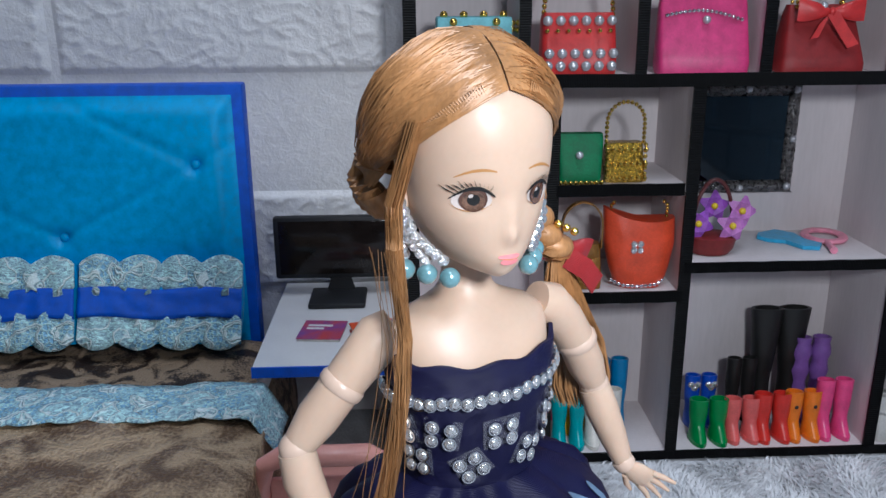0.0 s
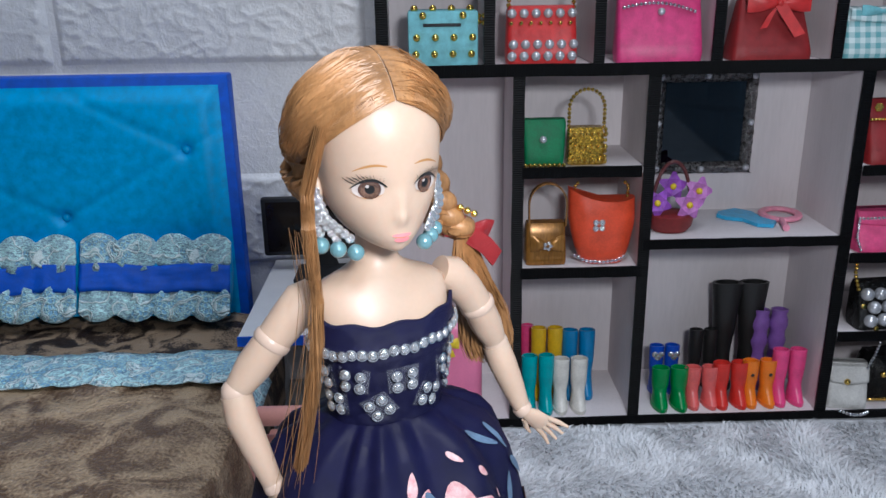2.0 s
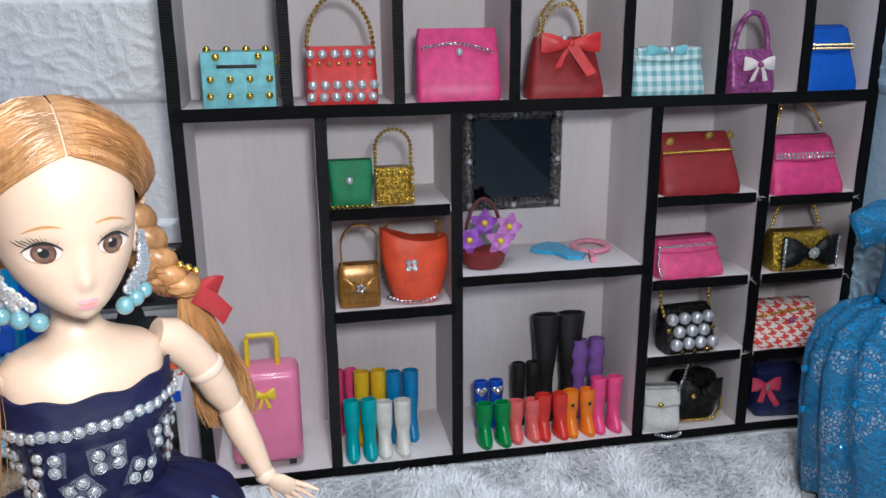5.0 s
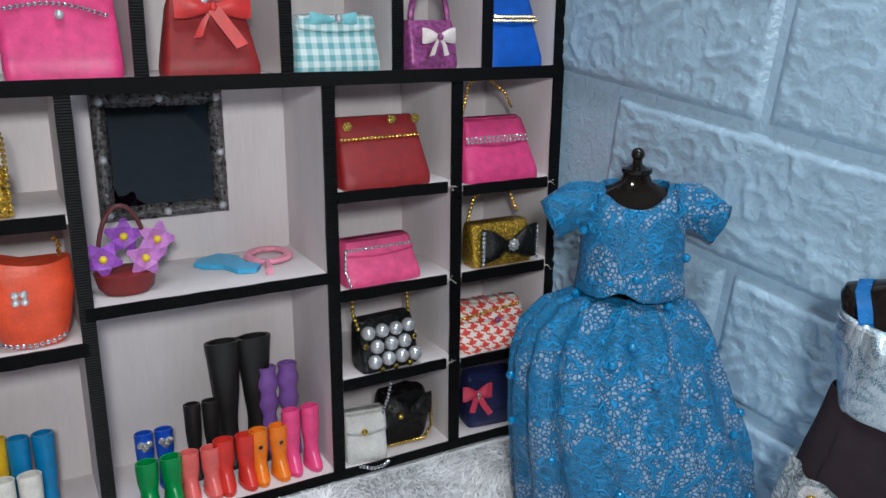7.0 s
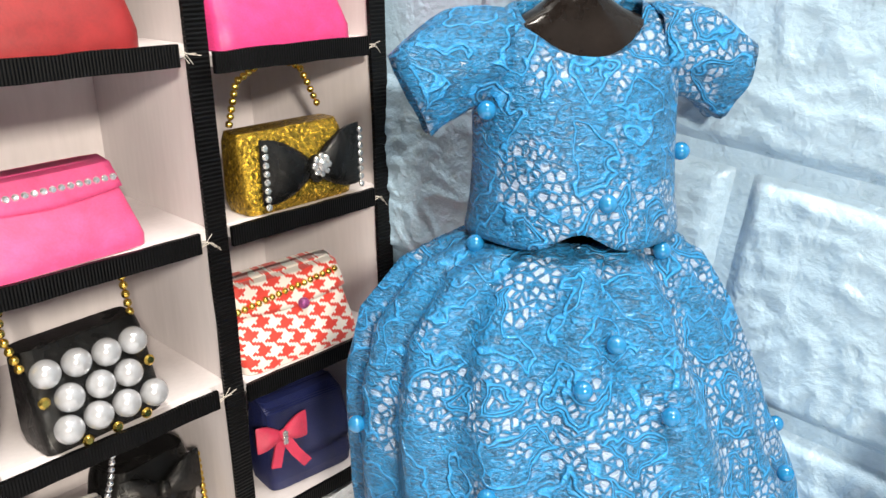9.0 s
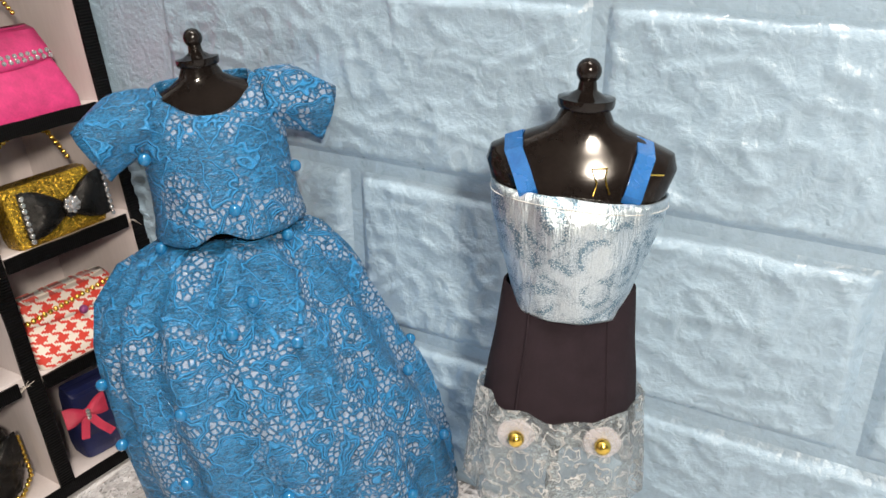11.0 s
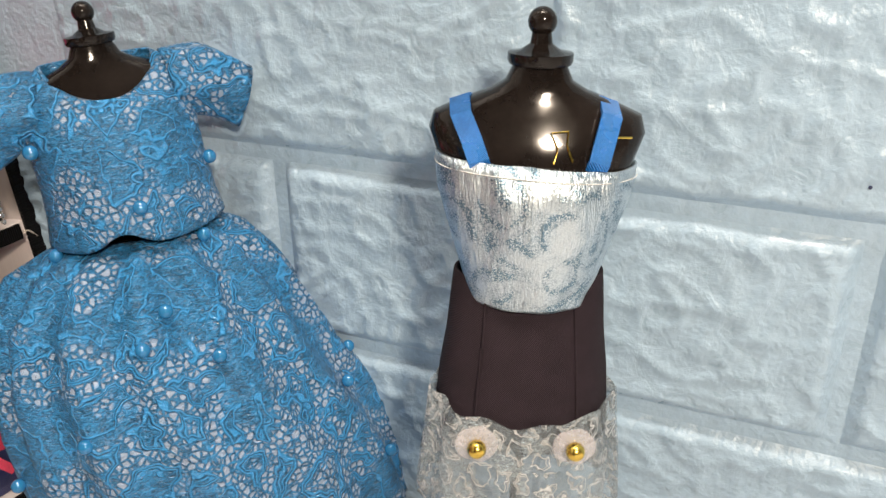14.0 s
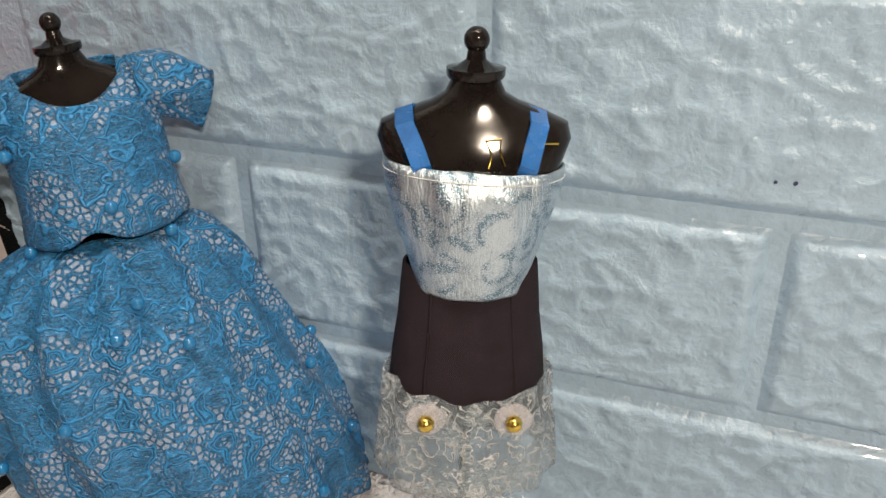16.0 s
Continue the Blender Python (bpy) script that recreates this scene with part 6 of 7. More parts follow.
for p, q in zip(GS, GS[1:]):
    zs += [p[0] + (q[0] - p[0]) * k / 4 for k in range(4)]
zs.append(GS[-1][0] + 1e-6)
loft(bm, [[at_doll(*skirt_at(z, 2 * math.pi * i / 220)) for i in range(220)] for z in zs], cap=False)
gs = part("skirt", bm, M_NAVY, gown)
gs.modifiers.new("thick", "SOLIDIFY").thickness = 0.0005


def gown_at(deg, z, out=0.014):
    """A place and outward way on the gown; deg 0 is its front, positive to its left."""
    a = radians(deg - 90)
    if z > GS[0][0]:
        for p, q in zip(GB, GB[1:]):
            if p[0] <= z <= q[0]:
                t = (z - p[0]) / (q[0] - p[0])
                rx, rf = p[1] + (q[1] - p[1]) * t, p[2] + (q[2] - p[2]) * t
        c = Vector((rx * math.cos(a), rf * math.sin(a), z))
    else:
        c = skirt_at(z, a)
        rx, rf = 0.75, 0.67
    nrm = Vector((math.cos(a) / rx, math.sin(a) / rf, 0)).normalized()
    return at_doll(*(c + nrm * out)), nrm


def set_stone(deg, z, mesh):
    p, nrm = gown_at(deg, z, 0.020)
    part("rhinestone", mesh, None, gown, at=facing(p, nrm + Vector((0, 0, 0.05))))


# stones in silver cups: a row under the hem, and groups of four on clear squares
bm = bmesh.new()
r_ = 0.031 * U
loft(bm, [ellipse((0, 0, z * r_), k * r_, k * r_, 14) for z, k in ((-0.3, 0.85), (0.25, 1.0), (0.50, 0.96), (0.50, 0.80), (0.35, 0.76))], 1, cap=False)
loft(bm, [ellipse((0, 0, z * r_), k * r_, k * r_, 10) for z, k in ((0.30, 0.78), (0.55, 0.66), (0.78, 0.38))], 0)
STONE = mesh_of("stone_in_cup", bm, [M_GEM, M_SILVER], 15)
for i in range(27):
    deg = -104 + 208 * i / 26
    set_stone(deg, -0.492 + 0.022 * math.sin(radians(deg)) + 0.006 * math.sin(i * 1.7), STONE)
M_TAPE = mat("clear_tape", (0.30, 0.31, 0.36), 0.12, 0, 0.05, 300, 2000, 0.05, coat=0.6, alpha=0.13)
bm = bmesh.new()
rows = []
for dz in (-0.052, -0.012):
    rows.append([gown_at(-100 + 200 * i / 40, -0.492 + 0.022 * math.sin(radians(-100 + 5 * i)) + dz + 0.030, 0.017)[0] for i in range(41)])
loft(bm, rows, closed=False)
part("clear_tape", bm, M_TAPE, gown, "clear glossy tape under the stones")
for deg, z, tilt in ((-76, -0.655, 0.1), (-43, -0.655, -0.15), (0, -0.668, 0.05), (48, -0.650, 0.25), (84, -0.640, 0.0), (-66, -0.800, 0.0), (-22, -0.815, 0.55), (27, -0.800, -0.35), (68, -0.790, 0.2)):
    bm = bmesh.new()
    rim = []
    for du, dz in ((-1, -1), (1, -1), (1, 1), (-1, 1)):
        u, v = 0.072 * (du * math.cos(tilt) - dz * math.sin(tilt)), 0.070 * (du * math.sin(tilt) + dz * math.cos(tilt))
        rim.append(gown_at(deg + math.degrees(u / 0.30), z + v, 0.018)[0])
    loft(bm, [rim, [p + Vector((0, -0.0001, 0)) for p in rim]])
    part("clear_square", bm, M_TAPE, gown, "clear plastic square")
    for du in (-1, 1):
        for dz in (-1, 1):
            u, v = 0.034 * (du * math.cos(tilt) - dz * math.sin(tilt)), 0.034 * (du * math.sin(tilt) + dz * math.cos(tilt))
            set_stone(deg + math.degrees(u / 0.30), z + v, STONE)


def print_on(name, material, deg, z, outline, out=0.012):
    """A printed patch that follows the folds; outline in units across and up."""
    bm = bmesh.new()
    mid = bm.verts.new(gown_at(deg + math.degrees(sum(u for u, v in outline) / len(outline) / 0.70), z + sum(v for u, v in outline) / len(outline), out)[0])
    rim = [bm.verts.new(gown_at(deg + math.degrees(u / 0.70), z + v, out)[0]) for u, v in outline]
    for i in range(len(rim)):
        bm.faces.new((mid, rim[i], rim[(i + 1) % len(rim)]))
    return part(name, bm, material, gown)


def leaf_shape(cx, cz, long, wide, turn, n=16):
    pts = []
    for i in range(n):
        b = 2 * math.pi * i / n
        lx, ly = long * math.cos(b), wide * math.sin(b) * (1 - 0.35 * math.cos(b))
        pts.append((cx + lx * math.cos(turn) - ly * math.sin(turn), cz + lx * math.sin(turn) + ly * math.cos(turn)))
    return pts


def blossom(deg, z, size, turn):
    for k in range(5):
        a = turn + k * 1.2566
        print_on("printed_petal", M_PETAL, deg, z, leaf_shape(0.085 * size * math.cos(a), 0.085 * size * math.sin(a), 0.075 * size, 0.060 * size, a), 0.012 + 0.0012 * k)
    print_on("printed_heart", M_LIP, deg, z, leaf_shape(0.0, 0.0, 0.030 * size, 0.018 * size, turn), 0.020)


for deg, z, size, turn in ((14, -1.35, 1.2, 0.3), (-4, -1.27, 0.75, 1.0), (25, -1.50, 1.05, 0.9), (-70, -1.75, 1.0, 0.2), (70, -1.70, 1.1, 0.6), (-30, -2.1, 1.1, 0.5), (110, -1.45, 1.0, 0.5)):
    blossom(deg, z, size, turn)
for deg, z, long, wide, turn in ((-7, -1.13, 0.055, 0.030, 1.3), (4, -1.33, 0.070, 0.020, 2.2), (18, -1.06, 0.036, 0.016, -0.5), (28, -1.15, 0.042, 0.018, -0.8), (38, -1.34, 0.036, 0.016, -1.2)):
    print_on("printed_petal", M_PETAL, deg, z, leaf_shape(0, 0, long, wide, turn))
for deg, z, long, wide, turn in ((48, -1.10, 0.11, 0.022, -0.6), (58, -1.13, 0.09, 0.020, -1.3), (64, -1.36, 0.11, 0.026, -1.0), (52, -1.42, 0.10, 0.022, 1.2), (3, -1.24, 0.08, 0.022, -0.9)):
    print_on("printed_leaf", M_LEAFPRINT, deg, z, leaf_shape(0, 0, long, wide, turn))
print_on("printed_bud", M_RED_B, 34, -0.745, leaf_shape(0, 0, 0.075, 0.012, -0.15), 0.008)

AQUA = ball_mesh("aqua_pearl", 0.042 * U, M_PEARL_AQUA)
for s in (-1, 1):
    e = thing("earring", DOLL, "long silver rhinestone earring with pale aqua pearl drops", "earring", "doll earrings")
    for k, (x1, y1, z1) in enumerate(((0.305, -0.02, 0.010), (0.245, -0.10, 0.005), (0.180, -0.17, 0.000))):
        line = [at_doll(s * 0.318, -0.02, 0.285), at_doll(s * (0.330 - 0.02 * k), -0.04 - 0.02 * k, 0.16), at_doll(s * x1, y1, z1 + 0.05)]
        for p in along(line, 0.036 * U):
            part("rhinestone", GEM_A, None, e, at=facing(p, (s * 0.5, -1, 0.2)))
        part("drop_pearl", AQUA, None, e, at=Matrix.Translation(at_doll(s * x1, y1, z1)))
hb = thing("hair_bow", DOLL @ Matrix.Translation(at_doll(0.600, 0.19, -0.10)) @ pose(0, 0, 0, 0, 28, 0), "red grosgrain ribbon bow tied round the doll's plait", "hair bow")
M_HAIRBOW = weave("red_grosgrain", (0.36, 0.02, 0.025), 0.4, 2400, 0.3, 0.7)
bow(hb, (0, 0, 0), 0.0125, 0.0085, M_HAIRBOW, False)
bm = bmesh.new()
strip(bm, [(0.001, -0.001, -0.001), (0.005, -0.003, -0.0015), (0.0095, -0.003, -0.0035)], 0.0044, (0.1, 0, 0.8))
part("ribbon_tail", bm, M_HAIRBOW, hb)
part("gold_beads", beads(bmesh.new(), [(-0.0055, -0.002, 0.0045), (-0.0005, -0.004, 0.0045)], 0.0009), M_GOLD, hb)


# ---- bed, desk and chair ----
M_BED_BLUE = weave("azure_cloth", (0.0, 0.38, 0.80), 0.45, 5200, 0.35, 0.2)
M_BED_TRIM = weave("royal_blue_cloth_trim", (0.0, 0.095, 0.64), 0.5, 5200, 0.0, 0.3)
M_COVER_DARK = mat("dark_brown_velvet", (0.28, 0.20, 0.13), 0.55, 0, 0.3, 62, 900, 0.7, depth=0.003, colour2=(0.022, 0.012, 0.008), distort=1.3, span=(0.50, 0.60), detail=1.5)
M_COVER = mat("tan_sculpted_velvet", (0.48, 0.345, 0.215), 0.42, 0, 0.3, 36, 700, 0.9, depth=0.006, colour2=(0.14, 0.082, 0.045), distort=1.2, span=(0.48, 0.64), detail=2.5)

HB_X0, HB_X1, HB_Z0, HB_Z1, HB_Y = -0.30, -0.0620, 0.0, 0.2105, 0.4600
bed = thing("doll_bed", pose(0, 0, 0), "doll bed with a tufted azure headboard and brown velvet cover", "bed")
bm = bmesh.new()
box(bm, (HB_X0, HB_Y, HB_Z0), (HB_X1, HB_Y + 0.012, HB_Z1), 0.0015)
part("headboard_frame", bm, M_BED_TRIM, bed, "royal blue headboard border")
BTN = [(-0.088, 0.1700), (-0.160, 0.2075), (-0.160, 0.1320), (-0.232, 0.1700), (-0.016, 0.2075)]


def tuft(x, z):
    """Depth of the padding: dimples at the buttons and creases between them."""
    d = 0.0055
    for bx, bz in BTN:
        d -= 0.0040 * math.exp(-(((x - bx) ** 2 + (z - bz) ** 2) / 0.0042 ** 2))
    for i, (ax, az) in enumerate(BTN):
        for bx, bz in BTN[i + 1:]:
            if abs(abs(ax - bx) - 0.072) < 0.004:
                t = max(0, min(1, ((x - ax) * (bx - ax) + (z - az) * (bz - az)) / ((bx - ax) ** 2 + (bz - az) ** 2)))
                q = math.hypot(x - ax - t * (bx - ax), z - az - t * (bz - az))
                d -= 0.0010 * math.exp(-((q / 0.0022) ** 2))
    edge = min(x - (HB_X0 + 0.006), (HB_X1 - 0.006) - x, (HB_Z1 - 0.006) - z)
    return max(0.0003, d * min(1, max(0.05, edge / 0.008)))


bm = bmesh.new()
rows = []
for j in range(71):
    z = 0.060 + (HB_Z1 - 0.0055 - 0.060) * j / 70
    rows.append([Vector((HB_X0 + 0.0055 + (HB_X1 - HB_X0 - 0.011) * i / 120, HB_Y - tuft(HB_X0 + 0.0055 + (HB_X1 - HB_X0 - 0.011) * i / 120, z), z)) for i in range(121)])
loft(bm, rows, closed=False)
part("headboard_padding", bm, M_BED_BLUE, bed, "tufted azure headboard padding", angle=80)
for bx, bz in (BTN[0], BTN[2], BTN[3]):
    part("button", ball(bmesh.new(), (bx, HB_Y - 0.0022, bz), 0.0024, 12, 8, scale=(1, 0.6, 1)), M_BED_BLUE, bed)
bm = bmesh.new()
box(bm, (HB_X0, 0.12, 0.0), (-0.0560, HB_Y - 0.001, 0.058), 0.004)
part("bed_base", bm, M_BED_TRIM, bed)
# cover: dark part near the head, tan sculpted part before it


def cover(y0, y1, z_top, drop, x1, material, name, label, seed, amp):
    bm = bmesh.new()
    rows = []
    ny, nx = 60, 110
    for j in range(ny + 1):
        y = y0 + (y1 - y0) * j / ny
        row = []
        for i in range(nx + 1):
            s = i / nx
            wave = amp * noise.noise((s * 9, y * 38, seed)) + 0.5 * amp * noise.noise((s * 24, y * 90, seed + 3))
            if s < 0.72:
                x, z = HB_X0 + (x1 - HB_X0) * s / 0.72, z_top + wave
                if s > 0.60:
                    t = (s - 0.60) / 0.12
                    z -= 0.006 * t * t
            else:
                t = (s - 0.72) / 0.28
                x, z = x1 + 0.005 * math.sin(t * 2.2) + 0.0020 * math.sin(y * 160 + seed) * t, z_top - 0.006 - drop * t + wave * (1 - t)
            row.append(Vector((x, y, z)))
        rows.append(row)
    loft(bm, rows, closed=False)
    ob = part(name, bm, material, bed, label, angle=80)
    ob.modifiers.new("thick", "SOLIDIFY").thickness = 0.0008
    return ob


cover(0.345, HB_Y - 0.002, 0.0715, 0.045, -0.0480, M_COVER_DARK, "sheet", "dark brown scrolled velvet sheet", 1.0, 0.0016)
cover(0.13, 0.368, 0.0745, 0.062, -0.0435, M_COVER, "bedspread", "tan sculpted velvet bedspread", 5.0, 0.0030)


def lace_band(parent, pts_of, width, n, name, label, scallop=0.0022, reps=9):
    """A band of lace with scalloped edges. pts_of(s, t): s along, t across."""
    bm = bmesh.new()
    rows = []
    for j in range(9):
        t = j / 8
        row = []
        for i in range(n + 1):
            s = i / n
            k = abs(math.sin(s * math.pi * reps)) ** 0.7
            tt = t
            if j == 0:
                tt = -scallop / width * k
            if j == 8:
                tt = 1 + scallop / width * k
            row.append(Vector(pts_of(s, tt)))
        rows.append(row)
    loft(bm, rows, closed=False)
    ob = part(name, bm, M_LACE_LIGHT, parent, label, angle=80)
    ob.modifiers.new("thick", "SOLIDIFY").thickness = 0.0006
    return ob


def band_on_cover(s, t):
    x = HB_X0 + 0.262 * s
    z = 0.0772 + 0.0010 * noise.noise((x * 60, t * 2, 2))
    if x > -0.049:
        z -= (x + 0.049) * 1.6
    return (x, 0.392 - 0.032 * t + 0.0012 * math.sin(s * 30), z + 0.0010 * math.sin(t * math.pi))


lace_band(bed, band_on_cover, 0.032, 150, "lace_band", "pale blue lace band across the bed", reps=16)


def pillow(x0, x1, turn, label):
    """A slim cushion that leans on the headboard: blue ribbon in the middle, lace above and below."""
    w = x1 - x0
    p = thing("cushion", pose((x0 + x1) / 2, 0.4375, 0.0790, -20, turn, 0), label, "cushion", "cushions on the bed")
    bm = bmesh.new()
    rings = []
    for k in range(9):
        f = k / 8
        rings.append(ellipse((0, 0, 0.042 * f), w / 2 * (0.96 + 0.03 * math.sin(math.pi * f)), 0.0022 + 0.0055 * math.sin(math.pi * f), 36, power=4))
    loft(bm, rings)
    part("pad", bm, M_BED_BLUE, p)
    bm = bmesh.new()
    rows = []
    for j in range(7):
        z = 0.0135 + 0.0155 * j / 6
        rows.append([Vector((w * (-0.5 + i / 40), -0.0082 - 0.0010 * noise.noise((i * 0.3, j * 0.6, x0 * 50)), z + 0.0008 * math.sin(i * 0.25))) for i in range(41)])
    loft(bm, rows, closed=False)
    rb = part("ribbon", bm, M_BED_TRIM, p, "royal blue ribbon band")
    rb.modifiers.new("thick", "SOLIDIFY").thickness = 0.0005
    lace_band(p, lambda s, t: (w * (s - 0.5), -0.0072 + 0.0010 * math.sin(s * 40), 0.0300 + 0.0115 * t), 0.0115, 70, "lace_edge", "pale blue scalloped lace", 0.0050, 4)
    lace_band(p, lambda s, t: (w * (s - 0.5), -0.0075 - 0.0014 * (1 - t) + 0.0010 * math.sin(s * 44), 0.0020 + 0.0110 * t), 0.0110, 70, "lace_edge", "pale blue scalloped lace", 0.0050, 4)
    return p


pillow(-0.1500, -0.0665, 1.5, "azure cushion with a royal blue ribbon band and pale lace edges")
pillow(-0.2360, -0.1510, -1.0, "azure cushion with a royal blue ribbon band and pale lace edges")

# desk
M_DESK = mat("white_laminate", (0.74, 0.73, 0.74), 0.4, 0, 0.03, 60, 900, 0.04)
desk = thing("doll_desk", pose(0, 0, 0), "white doll desk edged with royal blue trim", "desk")
DZ = 0.0850
bm = bmesh.new()
box(bm, (-0.0540, 0.3920, DZ - 0.004), (0.0195, 0.512, DZ), 0.0006)
part("desktop", bm, M_DESK, desk)
bm = bmesh.new()
strip(bm, [(-0.0540, 0.3914, DZ - 0.0022), (0.0195, 0.3914, DZ - 0.0022)], 0.0052, (0, 0, 1), 0.0006)
part("edge_strip", bm, M_BED_TRIM, desk, "royal blue edge strip")
for x0, x1 in ((-0.0535, -0.0500), (0.0150, 0.0190)):
    bm = bmesh.new()
    box(bm, (x0, 0.400, -0.003), (x1, 0.510, DZ - 0.004), 0.0005)
    part("side_panel", bm, M_DESK, desk)
bm = bmesh.new()
box(bm, (-0.0500, 0.500, 0.004), (0.0150, 0.503, DZ - 0.004), 0.0004)
part("back_panel", bm, M_DESK, desk)
scr = thing("toy_screen", pose(-0.0190, 0.4900, DZ), "black foam board toy computer screen on a stand", "screen")
bm = bmesh.new()
box(bm, (-0.0370, -0.003, 0.0110), (0.0350, 0.003, 0.0480), 0.0016)
part("panel", bm, M_BLACK_MATT, scr)
bm = bmesh.new()
box(bm, (-0.0340, -0.0035, 0.0140), (0.0320, -0.0028, 0.0455), 0.0002)
part("display", bm, M_BLACK_PLASTIC, scr, "dark display pane")
bm = bmesh.new()
loft(bm, [[Vector((x, y, z)) for x, y in ((-w, -0.001), (w, -0.001), (w, 0.003), (-w, 0.003))] for w, z in ((0.008, 0.0030), (0.006, 0.010), (0.010, 0.016))])
part("neck", bm, M_BLACK_MATT, scr)
bm = bmesh.new()
box(bm, (-0.0170, -0.024, 0.0), (0.0150, 0.004, 0.0034), 0.0012)
part("stand_base", bm, M_BLACK_MATT, scr)
M_BOOK = mat("orange_red_cover", (0.78, 0.10, 0.03), 0.4, 0, 0.1)
M_PAGES = mat("paper_edges", (0.75, 0.72, 0.66), 0.8, 0, 0.1, 300, 3000, 0.4)
M_MAG = mat("magazine_print", (0.55, 0.06, 0.05), 0.35, 0, 0.4, 60, 300, 0.0, colour2=(0.16, 0.08, 0.34))
bk = thing("toy_book", pose(0.0040, 0.4230, DZ, 0, 0, 14), "orange-red toy notebook closed with a blue strap", "book")
for z0, z1, m_, nm, ins in ((0.0, 0.0006, M_BOOK, "back_cover", 0), (0.0006, 0.0036, M_PAGES, "pages", 0.0008), (0.0036, 0.0044, M_BOOK, "front_cover", 0)):
    bm = bmesh.new()
    box(bm, (-0.0115 + ins, -0.0150 + ins, z0), (0.0115 - ins, 0.0150 - ins, z1), 0.0002, seg=1)
    part(nm, bm, m_, bk)
bm = bmesh.new()
strip(bm, [(-0.0118, 0.0, 0.0046), (-0.004, 0.001, 0.0052), (0.002, 0.002, 0.0050)], 0.0034, (0, 1, 0), 0.0004)
ball(bm, (0.0022, 0.002, 0.0052), 0.0019, 12, 8, scale=(1, 1, 0.4))
part("strap", bm, M_BED_TRIM, bk, "blue closing strap")
mg = thing("magazine", pose(-0.0240, 0.4330, DZ, 0, 0, -6), "small toy magazine with a red and violet cover", "magazine")
bm = bmesh.new()
box(bm, (-0.0115, -0.0120, 0.0), (0.0105, 0.0120, 0.0014), 0.0003, seg=1)
part("pages", bm, M_PAGES, mg)
bm = bmesh.new()
box(bm, (-0.0118, -0.0123, 0.0014), (0.0108, 0.0123, 0.0018), 0.0001, seg=1)
part("cover", bm, M_MAG, mg)
bm = bmesh.new()
for k in range(2):
    box(bm, (-0.009, 0.004 - 0.004 * k, 0.0018), (0.004 - 0.004 * k, 0.0062 - 0.004 * k, 0.0020))
part("title_bar", bm, M_DESK, mg, "pale title bars")

# pink chair
M_CHAIR = mat("salmon_plastic", (0.80, 0.36, 0.30), 0.38, 0, 0.05, 90, 900, 0.05, coat=0.2)
ch = thing("doll_chair", pose(-0.0140, 0.3600, -0.001), "salmon pink plastic doll chair pushed up to the desk", "chair")
bm = bmesh.new()
box(bm, (-0.026, -0.022, 0.0330), (0.026, 0.024, 0.0375), 0.0018)
part("seat", bm, M_CHAIR, ch)
bm = bmesh.new()
frame_pts = [(-0.0255, -0.023, 0.036), (-0.0265, -0.027, 0.060), (-0.0245, -0.0295, 0.0715), (-0.0180, -0.030, 0.0755), (0.0180, -0.030, 0.0755), (0.0245, -0.0295, 0.0715), (0.0265, -0.027, 0.060), (0.0255, -0.023, 0.036)]
tube(bm, frame_pts, [0.0032, 0.0032, 0.0040, 0.0046, 0.0046, 0.0040, 0.0032, 0.0032], 12)
part("back_frame", bm, M_CHAIR, ch)
bm = bmesh.new()
box(bm, (-0.0235, -0.0285, 0.0440), (0.0235, -0.0250, 0.0640), 0.0016)
part("backrest", bm, M_CHAIR, ch)
for sx in (-1, 1):
    for sy in (-0.019, 0.020):
        bm = bmesh.new()
        tube(bm, [(sx * 0.0225, sy, 0.0335), (sx * 0.0250, sy * 1.15, 0.0)], [0.0032, 0.0024], 10)
        part("leg", bm, M_CHAIR, ch)


# ---- brick foam on the walls, piece by piece ----
def brick_mesh(w, h, seed, material):
    """A soft-edged foam brick with a slate-like face, lying in x and z, proud along -y."""
    nx, nz = 120, 48
    vs, fs = [], []
    for j in range(nz + 1):
        for i in range(nx + 1):
            u, v = i / nx, j / nz
            x, z = (u - 0.5) * w, (v - 0.5) * h
            edge = min(x + w / 2, w / 2 - x, z + h / 2, h / 2 - z)
            rise = min(1.0, edge / 0.0042)
            rise = rise * rise * (3 - 2 * rise)
            wx, wz = x + 0.010 * noise.noise((x * 30, seed, z * 30)), z + 0.010 * noise.noise((x * 30, seed + 9, z * 30))
            a = noise.noise((wx * 26 + wz * 14, seed * 7.1, wz * 40))
            r1 = 1 - abs(noise.noise((wx * 40 + wz * 30, seed * 3.3, wz * 52 - wx * 12)))
            r2 = 1 - abs(noise.noise((wx * 95, seed * 2.1, wz * 95)))
            b_ = noise.noise((x * 240, seed * 5.7, z * 260))
            d = 0.0032 + 0.0006 * a + 0.0009 * max(0, r1 - 0.88) / 0.12 * (0.4 + 0.6 * abs(a) * 2) + 0.0009 * max(0, r2 - 0.82) / 0.18 + 0.00020 * b_
            vs.append((x, -d * rise, z))
    for j in range(nz):
        for i in range(nx):
            k = j * (nx + 1) + i
            fs.append((k, k + 1, k + nx + 2, k + nx + 1))
    me = bpy.data.meshes.new("brick")
    me.from_pydata(vs, [], fs)
    me.materials.append(material)
    smooth(me, 180)
    return me


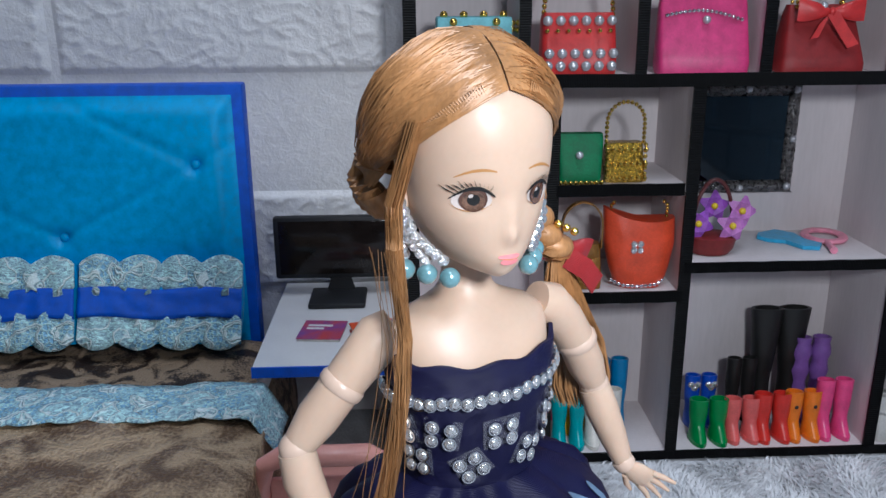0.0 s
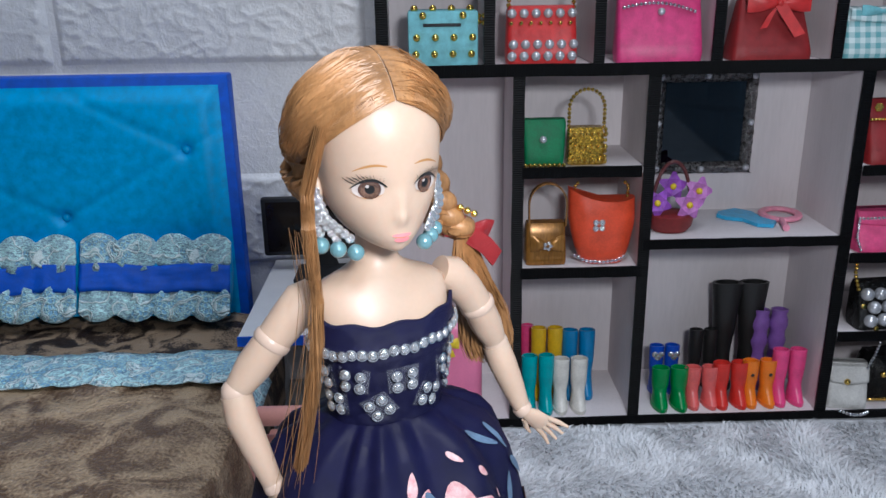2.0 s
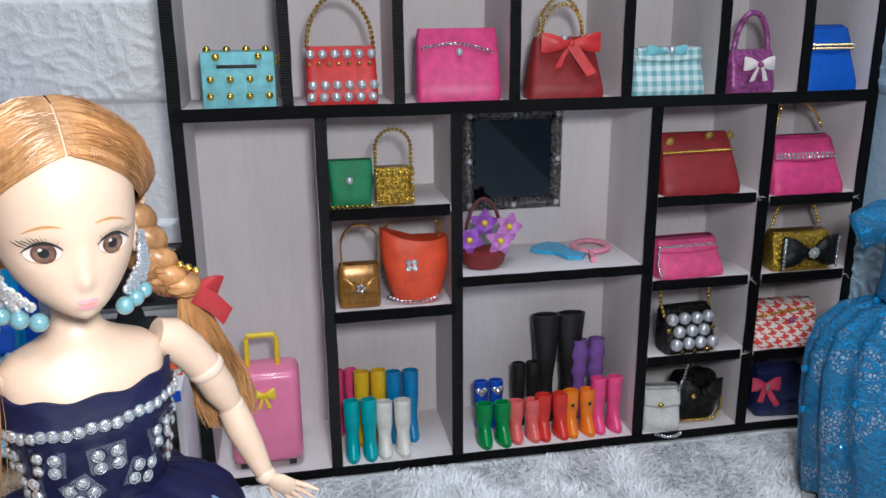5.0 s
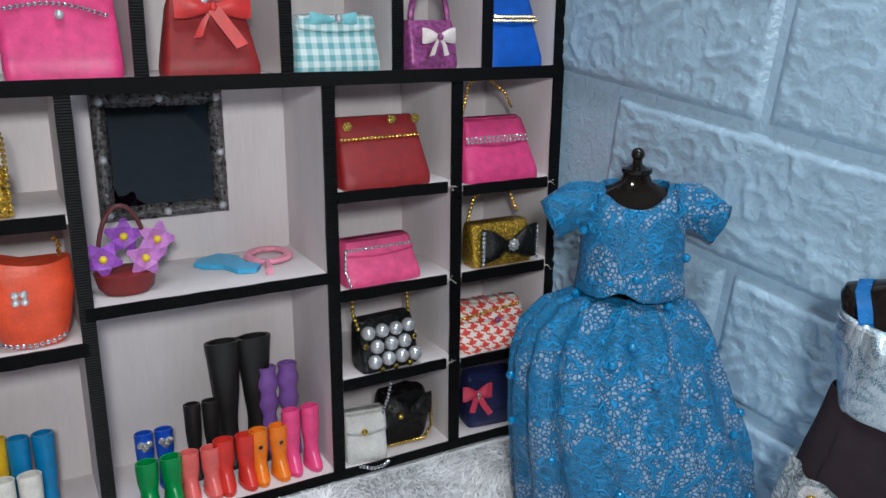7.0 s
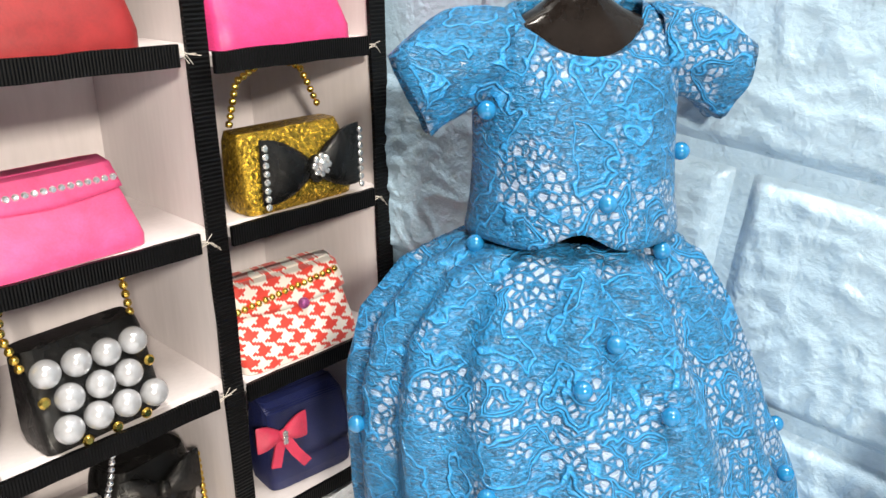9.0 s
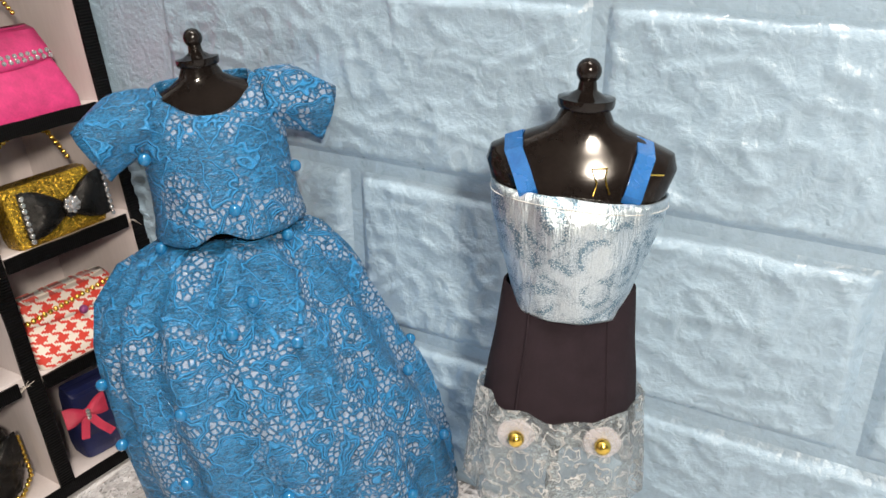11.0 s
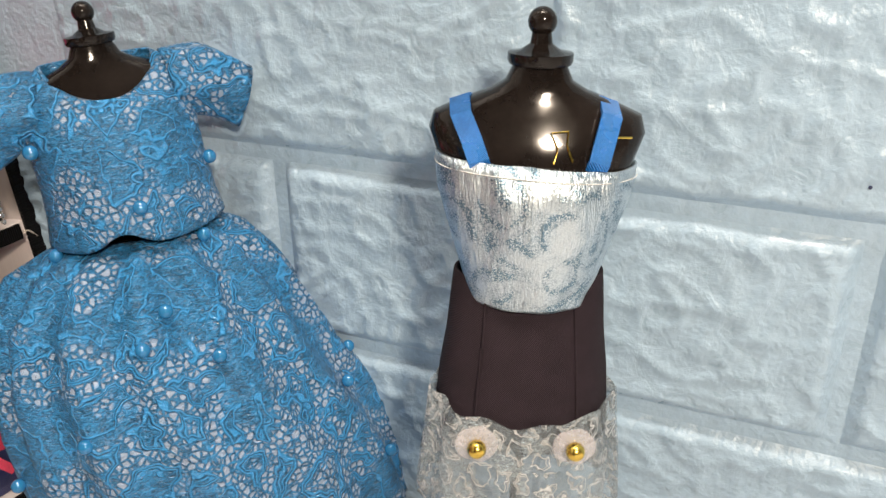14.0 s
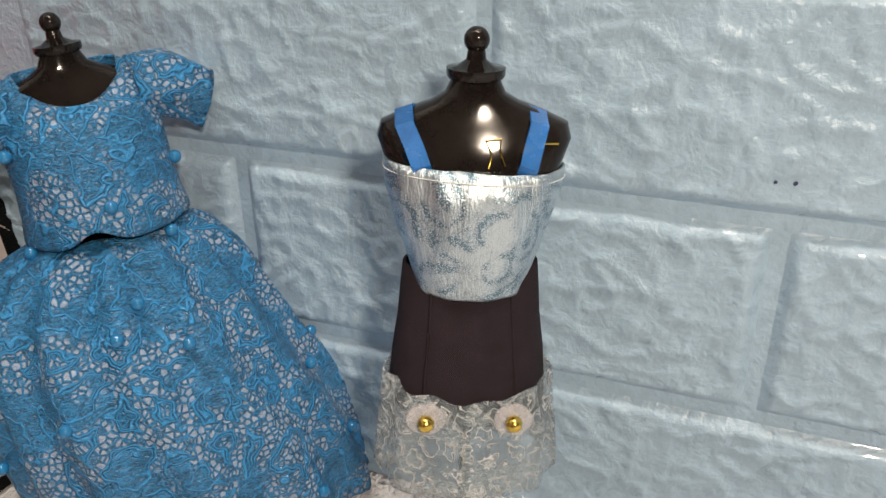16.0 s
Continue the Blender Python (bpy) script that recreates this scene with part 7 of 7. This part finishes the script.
def brick_field(parent, material, place, rows, cols, length, height, gap, seed):
    """Bricks in running bond. place(s, r): the pose of a brick's middle from its way along the wall and up it."""
    kinds = [brick_mesh(length - gap, height - gap, seed + k, material) for k in range(7)]
    rr = random.Random(seed)
    for r in rows:
        for c in cols:
            s = (c + (0.5 if r % 2 else 0.0)) * length
            ob = new("brick", kinds[rr.randrange(7)])
            ob.parent = parent
            ob.matrix_basis = place(s, r * height) @ Matrix.Rotation(math.pi * rr.randrange(2), 4, "Y")


LONG, TALL, GAP = 0.1755, 0.0655, 0.0040
# right wall: the sheet is hung at a slant
wr = thing("wall_right", pose(0, 0, 0), "blue painted wall of embossed brick foam sheet", "wall", kind="structure")
way = Vector((0.0982, -1.0, 0)).normalized()
SLANT = radians(7.0)
along_r = way * math.cos(SLANT) + Vector((0, 0, -math.sin(SLANT)))
up_r = Vector((0, 0, 1)) * math.cos(SLANT) + way * math.sin(SLANT)
out_r = Vector((-1.0, -0.0982, 0)).normalized()
ORIGIN_R = Vector((wall_x(0.3266) + 0.0002, 0.3266, 0.1288))


def place_r(s, r):
    """Row 0 lies below the joint at the origin, and begins there."""
    p = ORIGIN_R + along_r * (s + LONG / 2) + up_r * (r - TALL / 2)
    m = Matrix((along_r, -out_r, up_r)).transposed().to_4x4()
    return Matrix.Translation(p) @ m


brick_field(wr, M_WALL_BLUE, place_r, range(-2, 6), range(-1, 5), LONG, TALL, GAP, 3)

# dark blue paint specks on the wall
M_SPECK = mat("dark_blue_speck", (0.02, 0.03, 0.09), 0.5, 0, 0.1, 300, 2000, 0.0)
for y, z, r in ((0.1554, 0.1203, 0.0005), (0.1505, 0.1199, 0.0006)):
    part("paint_speck", ball(bmesh.new(), (0, 0, 0), r, 10, 8, scale=(2.2, 1, 1)), M_SPECK, wr, "dark blue paint speck", at=Matrix.Translation((wall_x(y) - 0.0030, y, z)))

wb = thing("wall_back", pose(0, 0, 0), "white painted wall of embossed brick foam sheet", "wall", kind="structure")


def place_b(s, r):
    return Matrix.Translation((0.0125 - 0.095 - s, 0.5202, 0.2080 + TALL / 2 + r))


brick_field(wb, M_WALL_WHITE, place_b, range(-3, 4), range(0, 5), 0.1900, 0.0650, GAP, 21)
